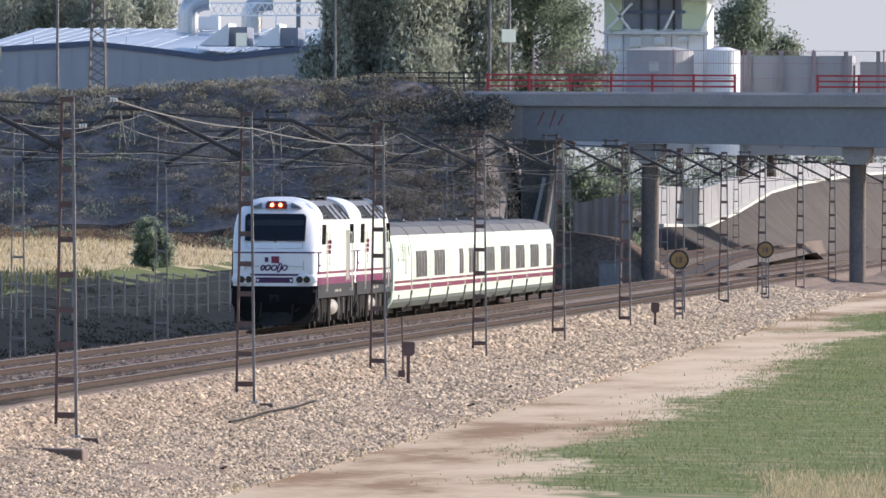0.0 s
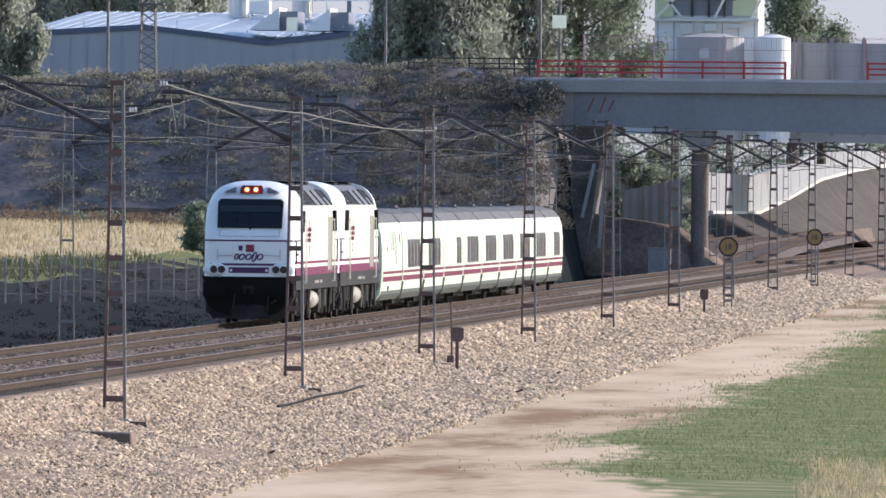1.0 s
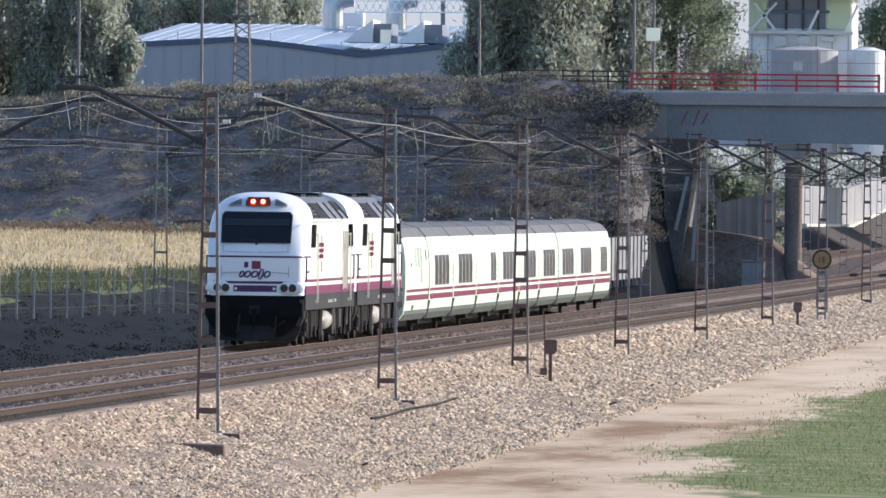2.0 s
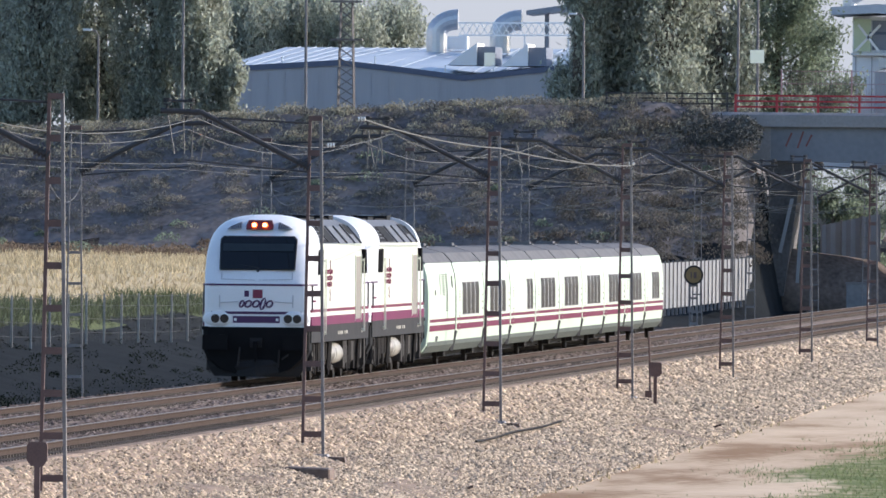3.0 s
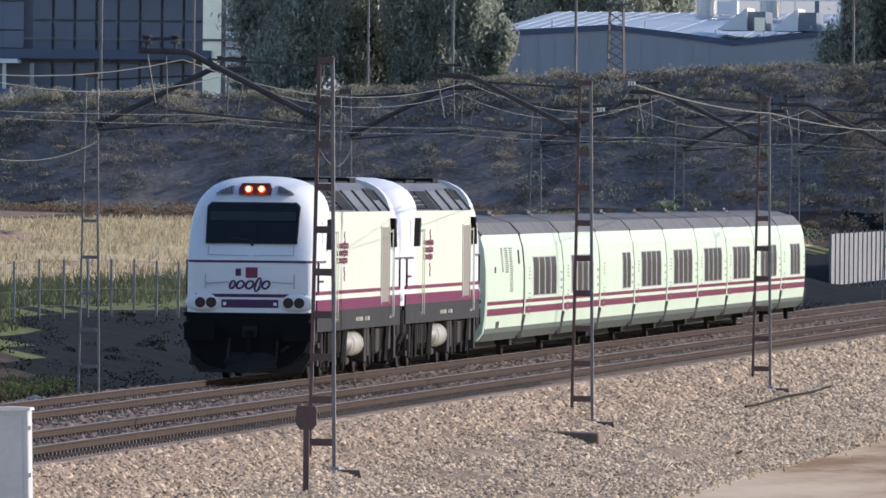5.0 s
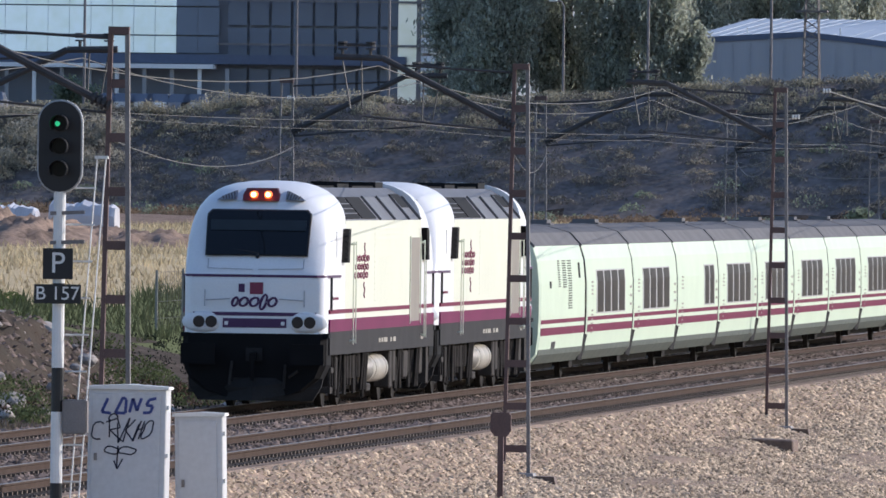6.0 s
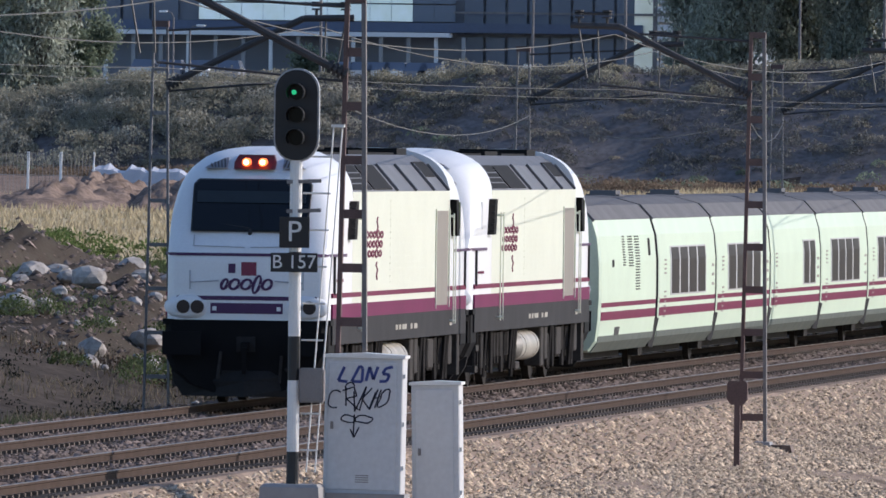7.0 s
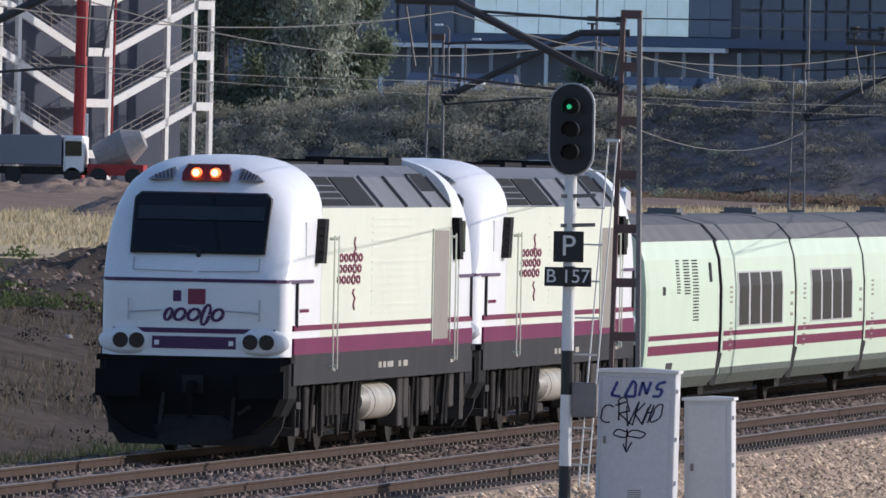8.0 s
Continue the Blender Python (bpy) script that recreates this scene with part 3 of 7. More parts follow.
            part(n, bm, m, loco, "dark grey sole bar" if n == "sole_bar" else "plum coloured stripe")
        bm = bmesh.new()
        for k in range(14):
            z = 2.05 + k * 0.11
            box(bm, min(sx * 1.42, sx * 1.432), max(sx * 1.42, sx * 1.432), 9.2, 15.6, z, z + 0.03)
        part("louvre", bm, M["cream"], loco)
        bm = bmesh.new()
        box(bm, min(sx * 1.41, sx * 1.434), max(sx * 1.41, sx * 1.434), 16.75, 18.7, 1.60, 3.30)
        part("door", bm, M["door_grey"], loco, "recessed grey service door")
        for yk in (16.6, 18.85):
            bm = bmesh.new()
            box(bm, min(sx * 1.42, sx * 1.45), max(sx * 1.42, sx * 1.45), yk, yk + 0.05, 1.55, 3.33)
            part("door_jamb", bm, M["cream"], loco)
        # side mark as plain shapes
        for row in range(3):
            for j in range(5):
                yc, zc, h = 5.45 + 0.56 * j + 0.12 * (row - 1), 2.58 + 0.165 * row, 0.05 if j != 3 else 0.065
                rings = []
                for k in range(9):
                    a0 = k / 8 * 1.98 * math.pi
                    cy, cz = 0.19 * math.cos(a0), h * math.sin(a0)
                    rings.append([(sx * (1.44 - 0.02 * e), yc + cy + 0.045 * q * math.cos(a0), zc + cz + 0.017 * q * math.sin(a0)) for q, e in ((-1, 0), (1, 0), (1, 1), (-1, 1))])
                bm = bmesh.new()
                loft(bm, rings)
                part("side_mark", bm, M["maroon"], loco, "maroon side mark reduced to plain loops")
        for zc, d in ((2.98, 1), (2.36, -1)):
            bm = bmesh.new()
            loft(bm, [[(sx * (1.44 - 0.02 * e), 7.1 + dy + w, zc + d * dz) for w, e in ((-0.05, 0), (0.05, 0), (0.05, 1), (-0.05, 1))] for dy, dz in ((0.0, -0.08), (-0.14, -0.02), (0.10, 0.06), (-0.06, 0.16), (0.06, 0.24))])
            part("side_mark", bm, M["maroon"], loco, "thin maroon flourish")
        for j in range(4):
            bm = bmesh.new()
            box(bm, min(sx * 1.42, sx * 1.437), max(sx * 1.42, sx * 1.437), 1.0 + 0.26 * j, 1.16 + 0.26 * j, 2.12, 2.17)
            part("small_mark", bm, M["maroon"], loco)
        for yk, w in ((4.9, 0.16), (10.2, 0.34), (10.75, 0.3), (11.25, 0.7), (12.6, 0.3), (13.2, 0.5), (19.1, 0.4)):
            bm = bmesh.new()
            box(bm, min(sx * 1.42, sx * 1.436), max(sx * 1.42, sx * 1.436), yk, yk + w, 1.22, 1.31)
            part("letter_bar", bm, M["tank"], loco)
    # roof
    bm = bmesh.new()
    loft(bm, [[(x, y, z) for x, z in ((-1.425, 3.655), (-1.02, 4.12), (-0.72, 4.30), (0.72, 4.30), (1.02, 4.12), (1.425, 3.655))] for y in (3.34, L - 3.34)])
    part("roof", bm, M["roof_grey"], loco, "grey sloping roof panels")
    def slope_box(y0, y1, u0, u1, m, name, lift=0.02):
        """A plate on the roof slope; u runs from eave to crown."""
        for sx in (-1, 1):
            bm = bmesh.new()
            p = lambda u: (1.425 - 0.405 * u, 3.655 + 0.465 * u)
            (xa, za), (xb, zb) = p(u0), p(u1)
            v = [(sx * xa, y0, za), (sx * xb, y0, zb), (sx * xb, y1, zb), (sx * xa, y1, za)]
            lo = [bm.verts.new(q) for q in v]
            hi = [bm.verts.new((q[0] + sx * lift * 0.75, q[1], q[2] + lift * 0.66)) for q in v]
            bm.faces.new(hi)
            bm.faces.new(lo[::-1])
            for i in range(4):
                bm.faces.new((lo[i], lo[(i + 1) % 4], hi[(i + 1) % 4], hi[i]))
            part(name, bm, m, loco)
    slope_box(3.6, 6.5, 0.08, 0.97, M["grille"], "roof_grille")
    for k in range(3):
        slope_box(3.65, 6.45, 0.26 + 0.2 * k, 0.29 + 0.2 * k, M["roof_grey"], "grille_bar", 0.03)
    slope_box(6.8, 9.7, 0.08, 0.97, M["grille"], "roof_grille")
    for yk in (10.2, 13.2, 16.2, 18.6):
        slope_box(yk, yk + 0.08, 0.0, 1.0, M["roof_grey"], "roof_rib", 0.05)
    slope_box(16.4, 18.4, 0.55, 1.1, M["grille"], "exhaust_grille")
    bm = bmesh.new()
    for ya, yb, h in ((4.0, 8.5, 0.04), (9.2, 11.5, 0.08), (12.2, 16.5, 0.04), (17.0, 18.6, 0.12)):
        box(bm, -0.66, 0.66, ya, yb, 4.29, 4.30 + h)
    part("roof_fan", bm, M["grille"], loco)
    # running gear
    wheels = (4.0, 6.9, 15.4, 18.3)
    for yc in wheels:
        for sx in (-0.87, 0.87):
            bm = bmesh.new()
            rod(bm, (sx - 0.07, yc, 0.53), (sx + 0.07, yc, 0.53), 0.53, 24)
            rod(bm, (sx - 0.10, yc, 0.53), (sx + 0.22, yc, 0.53), 0.16, 12)
            part("wheel", bm, M["running"], loco)
    for c in (5.45, 16.85):
        for sx in (-1, 1):
            bm = bmesh.new()
            a, b = sorted((sx * 1.06, sx * 1.16))
            loft(bm, [[(x, y, z) for y, z in ((c - 2.7, 0.70), (c - 2.4, 0.52), (c - 1.3, 0.55), (c - 0.9, 0.42), (c + 0.9, 0.42), (c + 1.3, 0.55), (c + 2.4, 0.52), (c + 2.7, 0.70), (c + 2.4, 0.92), (c - 2.4, 0.92))] for x in (a, b)])
            part("bogie_frame", bm, M["running"], loco)
            for dy in (-2.15, -0.8, -0.25, 0.3, 0.85, 2.15):
                bm = bmesh.new()
                rod(bm, (sx * 1.2, c + dy, 0.55), (sx * 1.2, c + dy, 1.0), 0.12, 10)
                rod(bm, (sx * 1.2, c + dy, 0.42), (sx * 1.2, c + dy, 0.55), 0.07, 8)
                part("spring", bm, M["running"], loco)
            for dy in (-1.45, 1.45):
                bm = bmesh.new()
                box(bm, min(sx * 1.12, sx * 1.26), max(sx * 1.12, sx * 1.26), c + dy - 0.17, c + dy + 0.17, 0.40, 0.72)
                part("axle_box", bm, M["running_light"], loco)
                bm = bmesh.new()
                bar(bm, (sx * 1.24, c + dy + 0.35, 0.3), (sx * 1.24, c + dy + 0.6, 1.0), 0.04, 0.05)
                part("brake_hanger", bm, M["running"], loco)
            for dy in (-2.75, -0.9, 0.95, 2.75):
                bm = bmesh.new()
                rod(bm, (sx * 1.3, c + dy, 0.25), (sx * 1.3, c + dy, 1.05), 0.045, 6)
                part("sand_pipe", bm, M["running_light"], loco)
    for sx in (-1, 1):
        bm = bmesh.new()
        rod(bm, (sx * 1.12, 9.6, 0.70), (sx * 1.12, 12.6, 0.70), 0.28, 28)
        for ya, yb in ((9.45, 9.6), (12.75, 12.6)):
            rod(bm, (sx * 1.12, ya, 0.70), (sx * 1.12, yb, 0.70), 0.17, 18, 0.28)
        for yk in (10.1, 12.2):
            rod(bm, (sx * 1.12, yk, 0.70), (sx * 1.12, yk + 0.06, 0.70), 0.29, 18)
        part("air_tank", bm, M["tank"], loco, "cream coloured cylindrical air tank", smooth="soft")
        bm = bmesh.new()
        box(bm, min(sx * 0.3, sx * 0.82), max(sx * 0.3, sx * 0.82), 8.8, 13.6, 0.28, 1.06)
        bevel(bm, 0.06)
        part("fuel_tank", bm, M["running"], loco)
        for ya, yb, za, zb, m in ((8.55, 9.3, 0.26, 0.42, "running_light"), (13.25, 13.75, 0.28, 1.04, "running_light"), (13.95, 14.5, 0.40, 1.04, "running_light"), (14.55, 14.75, 0.25, 0.9, "running"), (16.2, 17.1, 0.46, 1.0, "running_light"), (19.6, 20.2, 0.5, 1.05, "running_light"), (2.3, 2.7, 0.35, 1.0, "running")):
            bm = bmesh.new()
            box(bm, min(sx * 1.02, sx * 1.36), max(sx * 1.02, sx * 1.36), ya, yb, za, zb)
            bevel(bm, 0.025, 1)
            part("equipment_box", bm, M[m], loco)
        for yk, zk in ((3.0, 0.2), (7.6, 0.3), (8.0, 0.15), (8.4, 0.3), (14.9, 0.2), (18.9, 0.25), (19.3, 0.35)):
            bm = bmesh.new()
            rod(bm, (sx * 1.32, yk, zk), (sx * 1.36, yk + 0.12, 1.06), 0.04, 6)
            part("pipe", bm, M["running"], loco)
        bm = bmesh.new()
        box(bm, min(sx * 1.0, sx * 1.38), max(sx * 1.0, sx * 1.38), L - 1.5, L - 1.0, 0.30, 1.10)
        part("cab_step", bm, M["running_light"], loco)
        bm = bmesh.new()
        box(bm, min(sx * 0.9, sx * 1.38), max(sx * 0.9, sx * 1.38), 1.0, 1.5, 0.30, 0.42)
        box(bm, min(sx * 1.3, sx * 1.4), max(sx * 1.3, sx * 1.4), 1.0, 1.5, 0.7, 0.8)
        bar(bm, (sx * 1.36, 1.02, 0.3), (sx * 1.36, 1.02, 1.1), 0.05, 0.05)
        bar(bm, (sx * 1.36, 1.48, 0.3), (sx * 1.36, 1.48, 1.1), 0.05, 0.05)
        part("cab_step", bm, M["running_light"], loco)
    bm = bmesh.new()
    box(bm, -1.0, 1.0, 0.8, L - 0.8, 0.62, 1.06)
    part("underframe", bm, M["running"], loco)
    return loco


M["pale_frame"] = mat("pale_grey_window_frame", (0.42, 0.42, 0.42), 0.5, var=0.1)
CAR_PROF = [(-1.25, 0.42), (-1.40, 0.62), (-1.455, 1.05), (-1.475, 1.5), (-1.47, 2.2), (-1.42, 2.72), (-1.32, 3.04), (-1.06, 3.32), (-0.57, 3.45), (0.0, 3.49)]
CAR_PROF = CAR_PROF + [(-x, z) for x, z in CAR_PROF[-2::-1]]


def car_x(z):
    for (a, b), (c, d) in zip(CAR_PROF, CAR_PROF[1:10]):
        if z <= d:
            return -(a + (c - a) * max(0.0, z - b) / (d - b))
    return 1.0


def build_car(kind):
    """kind: end, full (four panes), short (two panes), tail."""
    car = thing("coach", {"end": "white end coach with grilles and plum stripes, no windows", "short": "white coach with one short window and plum stripes", "tail": "white end coach with a short window"}.get(kind, "white articulated coach with dark window group and plum stripes"), "railway coach", "coaches of the train")
    y0, y1 = (0.35, 12.0) if kind == "end" else (0.22, 12.94)
    if kind == "tail":
        y1 = 12.4
    def skin(z0, z1, m, name, out, ya=y0, yb=y1, label=""):
        zs = [z0] + [z for _, z in CAR_PROF[:10] if z0 + 0.02 < z < z1 - 0.02] + [z1]
        for sx in (-1, 1):
            bm = bmesh.new()
            loft(bm, [[(sx * (car_x(z) + out), y, z) for z in zs] + [(sx * (car_x(z) - 0.05), y, z) for z in zs[::-1]] for y in (ya, yb)])
            part(name, bm, m, car, label)
    bm = bmesh.new()
    rings = []
    for y, k in ((y0, 0.97), (y0 + 0.12, 1.0), (y1 - 0.12, 1.0), (y1, 0.97)):
        rings.append([(x * k, y, 1.9 + (z - 1.9) * k) for x, z in CAR_PROF])
    loft(bm, rings)
    part("body_shell", bm, M["talgo_white"], car, "smooth white coach body")
    skin(0.42, 0.74, M["skirt"], "skirt", 0.006, y0 + 0.1, y1 - 0.1, "greenish grey lower skirt")
    skin(1.31, 1.40, M["maroon"], "stripe", 0.006, y0 + 0.12, y1 - 0.12, "plum coloured stripe")
    skin(1.05, 1.22, M["maroon"], "stripe", 0.006, y0 + 0.12, y1 - 0.12, "plum coloured stripe")
    bm = bmesh.new()
    top = [(x * 1.004, z + 0.008) for x, z in CAR_PROF if z > 2.9]
    loft(bm, [[(x, y, z) for x, z in top] + [(x * 0.97, y, z - 0.06) for x, z in top[::-1]] for y in (y0 + 0.02, y1 - 0.02)])
    part("roof", bm, M["talgo_roof"], car, "grey coach roof")
    # windows
    n, wa, wb = {"full": (4, 2.7, 10.6), "short": (2, 8.4, 11.6), "tail": (3, 4.6, 9.6), "end": (0, 0, 0)}[kind]
    if n:
        skin(1.46, 2.47, M["pale_frame"], "window_frame", 0.008, wa - 0.05, wb + 0.05, "grey window surround")
        w = (wb - wa) / n
        for i in range(n):
            skin(1.49, 2.44, M["win_glass"], "window_pane", 0.014, wa + i * w + 0.17, wa + (i + 1) * w - 0.17)
    if kind == "end":
        for ya, za, zb in ((4.9, 2.12, 2.74), (6.1, 2.10, 2.74), (7.5, 1.62, 2.74)):
            for k in range(12 if za > 2 else 20):
                zz = za + (zb - za) * k / (12 if za > 2 else 20)
                skin(zz, zz + 0.024, M["grille"], "louvre", 0.008, ya, ya + (0.5 if ya < 6 else 0.9))
        skin(2.3, 2.65, M["grille"], "grab_handle", 0.01, 10.3, 10.7)
        skin(2.1, 2.25, M["grille"], "notice", 0.008, 2.6, 3.0)
        skin(0.6, 0.9, M["rubber"], "step_recess", 0.008, 3.6, 4.6)
    else:
        for ya in (y0 + 0.45, y1 - 0.9):
            for k in range(3 if ya > 5 else 0):
                skin(1.6 + k * 0.2, 1.66 + k * 0.2, M["door_grey"], "vent_slit", 0.008, ya, ya + 0.45)
        for zz in [1.90 + 0.09 * k for k in range(4)] + [1.02 + 0.1 * k for k in range(6)]:
            skin(zz, zz + 0.035, M["door_grey"], "vent_slit", 0.010, y0 + 1.1, y0 + 1.5)
        bm = bmesh.new()
        loft(bm, [[(x * 0.985, y, 1.9 + (z - 1.9) * 0.985) for x, z in CAR_PROF] for y in (y0 - 0.05, y0 + 0.01)])
        part("end_seal", bm, M["rubber"], car, "black rubber end seal")
    # gangway bellows and wheel carrier at the joint
    bm = bmesh.new()
    loft(bm, [[(x * 0.93, y, 1.9 + (z - 1.9) * 0.93) for x, z in CAR_PROF] for y in (y1 - 0.05, y1 + 0.30 if kind != "tail" else y1 + 0.01)])
    part("gangway", bm, M["rubber"], car, "black gangway bellows")
    for sx in (-0.87, 0.87):
        bm = bmesh.new()
        rod(bm, (sx - 0.06, y1, 0.44), (sx + 0.06, y1, 0.44), 0.44, 18)
        part("wheel", bm, M["running"], car)
    for sx in (-1, 1):
        bm = bmesh.new()
        box(bm, min(sx * 0.95, sx * 1.15), max(sx * 0.95, sx * 1.15), y1 - 0.5, y1 + 0.4, 0.25, 0.5)
        part("wheel_carrier", bm, M["running"], car)
        bm = bmesh.new()
        bar(bm, (sx * 1.34, y1 - 0.1, 0.42), (sx * 1.46, y1 + 0.02, 1.02), 0.05, 0.13)
        part("damper", bm, M["rubber"], car)
    bm = bmesh.new()
    box(bm, -0.9, 0.9, y0 + 2, y1 - 2, 0.25, 0.5)
    part("running_gear", bm, M["running"], car)
    if kind == "full":
        bm = bmesh.new()
        box(bm, -0.35, 0.35, 3.0, 4.2, 3.4, 3.6)
        bevel(bm, 0.08)
        part("roof_vent", bm, M["talgo_roof"], car)
    return car


loco_a = build_loco()
loco_b = copy_thing(loco_a, Matrix())
for ob in loco_b.children:
    if ob.name.startswith("headlamp") and ob.data.materials[0] == M["lamp_on"]:
        ob.data = ob.data.copy()
        ob.data.materials[0] = M["lamp_off"]
        ob["label"] = "unlit headlamp"
loco_b["label"] = "second white diesel locomotive with plum stripes, lamps dark"
car_end, car_full, car_short, car_tail = build_car("end"), build_car("full"), build_car("short"), build_car("tail")
TRAIN = [(loco_a, 0.0), (loco_b, LOCO_L), (car_end, 46.45)]
J0 = 58.83
for k in range(8):
    if k == 0:
        c = car_full
    elif k == 2:
        c = car_short
    else:
        c = copy_thing(car_full, Matrix())
    TRAIN.append((c, J0 + CAR_L * k))
TRAIN.append((car_tail, J0 + CAR_L * 8))


def motions():
    """The train comes down the far track towards the camera, gaining a little speed."""
    for ob, off in TRAIN:
        walk(ob, [(t, pose(TRACK_X, 557.87 - 37.785 * t - 0.1695 * t * t + off, 0)) for t in (0, 1, 2, 3, 4, 5, 6, 7, 8)])


# ================= masts and wires =================
MAST_TOP = 6.58
NEAR_YS = (180.0, 242.4, 308.2, 373.4, 437.0, 500.0, 562.0, 622.0, 683.0, 743.0, 800.0, 857.0, 922.0, 985.0, 1045.0, 1110.0)
FAR_YS = (234.0, 297.0, 360.0, 422.5, 485.6, 547.0, 609.0, 671.0, 733.0, 782.0, 850.0, 915.0, 980.0, 1040.0, 1105.0)


def build_mast(side, h=7.5, w0=0.46, w1=0.24):
    """A lattice mast of two channels with batten plates. side -1: its arm reaches towards -x."""
    s = side
    mast = thing("catenary_mast", "rusty two-legged lattice catenary mast on a concrete foot" if s < 0 else "grey lattice catenary mast beside the far track", "mast", "catenary masts along the line")
    for q in (-1, 1):
        bm = bmesh.new()
        loft(bm, [[(q * w / 2 + a * (0.032 if s < 0 else 0.02), b * (0.06 if s < 0 else 0.04), z) for a, b in ((-1, -1), (1, -1), (1, 1), (-1, 1))] for z, w in ((0, w0), (h, w1))])
        part("leg", bm, M["rust"] if q < 0 and s < 0 else M["steel"], mast)
    z = 0.42
    while z < h - 0.1:
        w = w0 + (w1 - w0) * z / h
        bm = bmesh.new()
        box(bm, -w / 2 + 0.03, w / 2 - 0.03, -0.05, 0.05, z, z + (0.13 if s < 0 else 0.07))
        part("batten", bm, M["rust"] if s < 0 else M["steel"], mast)
        z += 0.78
    bm = bmesh.new()
    loft(bm, [[(a * k, b * k, z) for a, b in ((-0.36, -0.36), (0.36, -0.36), (0.36, 0.36), (-0.36, 0.36))] for z, k in ((-1.3, 1.5), (-0.02, 1.0), (0.04, 0.92))])
    part("footing", bm, M["concrete"], mast, "weathered concrete footing")
    if s < 0:
        bm = bmesh.new()
        loft(bm, [[(x, y, z) for x, z in ((-0.2, 0.0), (0.72, -0.02), (0.86, -0.62), (-0.2, -0.62))] for y in (-0.30, 0.30)])
        part("footing_block", bm, M["stained_footing"], mast, "stained brown concrete block below the mast")
    # cantilever: raking tube, level top tube, insulators, droppers
    e = h - 1.10
    bm = bmesh.new()
    rod(bm, (s * 0.12, 0, e), (s * 2.55, 0, h + 0.12), 0.06, 8)
    rod(bm, (s * 2.55, 0, h + 0.12), (s * 3.45, 0, h + 0.14), 0.058, 8)
    part("arm", bm, M["dark_steel"], mast, "dark raking cantilever tube")
    bm = bmesh.new()
    rod(bm, (s * 0.12, 0, h - 0.12), (s * 2.35, 0, h + 0.0), 0.022, 6)
    part("tie_rod", bm, M["dark_steel"], mast)
    bm = bmesh.new()
    for k in range(4):
        rod(bm, (s * (0.12 + 0.07 * k), 0, e + 0.035 * k), (s * (0.16 + 0.07 * k), 0, e + 0.018 + 0.035 * k), 0.10, 10)
    part("insulator", bm, M["dark_steel"], mast)
    for x in (2.78, 3.3):
        bm = bmesh.new()
        rod(bm, (s * x, 0, h + 0.15), (s * x, 0, h + 0.30), 0.03, 6)
        for k in range(3):
            rod(bm, (s * x, 0, h + 0.27 + 0.06 * k), (s * x, 0, h + 0.30 + 0.06 * k), 0.09, 10)
        part("insulator", bm, M["dark_steel"], mast)
    bm = bmesh.new()
    rod(bm, (s * 2.70, 0, h + 0.36), (s * 3.38, 0, h + 0.36), 0.03, 6)
    part("cross_bar", bm, M["dark_steel"], mast)
    for x, lean in ((2.95, 0.03), (3.30, 0.16)):
        bm = bmesh.new()
        rod(bm, (s * x, 0, h + 0.1), (s * (x - lean), 0, h - 0.82), 0.018, 5)
        part("dropper", bm, M["wire"], mast)
    bm = bmesh.new()
    rod(bm, (s * 0.12, 0, h - 1.2), (s * 2.9, 0, h - 0.95), 0.02, 5)
    part("steady_arm", bm, M["dark_steel"], mast)
    bm = bmesh.new()
    box(bm, -0.15, 0.15, -0.08, 0.08, h - 0.06, h + 0.05)
    part("cap", bm, M["rust"], mast)
    return mast


near_mast, far_mast = build_mast(-1), build_mast(1)
for i, y in enumerate(NEAR_YS):
    m = near_mast if i == 0 else copy_thing(near_mast, Matrix())
    m.matrix_world = pose(-27.36, y, MAST_TOP - 7.5)
for i, y in enumerate(FAR_YS):
    m = far_mast if i == 0 else copy_thing(far_mast, Matrix())
    m.matrix_world = pose(-37.0, y, MAST_TOP - 7.5)


def wire(name, pts, r, label, sag=0.0, n=10):
    """A wire through support points with a sag in each span."""
    bm = bmesh.new()
    for a, b in zip(pts, pts[1:]):
        a, b = Vector(a), Vector(b)
        q = [a.lerp(b, k / n) - Vector((0, 0, 4 * sag * (k / n) * (1 - k / n))) for k in range(n + 1)]
        for u, v in zip(q, q[1:]):
            rod(bm, u, v, r, 4)
    return tagged(link(name, bm, M["wire"], fix=False), label, "wire", "overhead wires")


for cx, ys, off in ((NEAR_X, NEAR_YS, -27.36), (TRACK_X, FAR_YS, -37.0)):
    wire("messenger_wire", [(cx - 0.2, y, MAST_TOP - 0.02) for y in ys], 0.011, "sagging overhead messenger wire above the track", 0.5)
    wire("contact_wire", [(cx - 0.2 + 0.2 * (-1) ** i, y, 5.55) for i, y in enumerate(ys)], 0.006, "taut overhead contact wire above the track", 0.08)
for i in range(1, 9):
    wire("cross_wire", [(-27.5, NEAR_YS[i], 5.02), (-36.85, FAR_YS[i + 1], 5.15), (-27.5, NEAR_YS[i + 1], 5.02)], 0.010, "slack cross wire between opposite masts", 0.42)
wire("feeder_cable", [(-27.0, 373.4, 5.96), (-26.75, 373.4, 6.05), (-26.32, 373.4, 6.57)], 0.022, "slack grey feeder cable at the mast top", 0.06)
wire("feeder_cable", [(-26.32, 373.4, 6.57), (-27.19, 437, 6.2), (-27.22, 500, 5.96)], 0.022, "grey feeder cable strung between masts", 0.12)
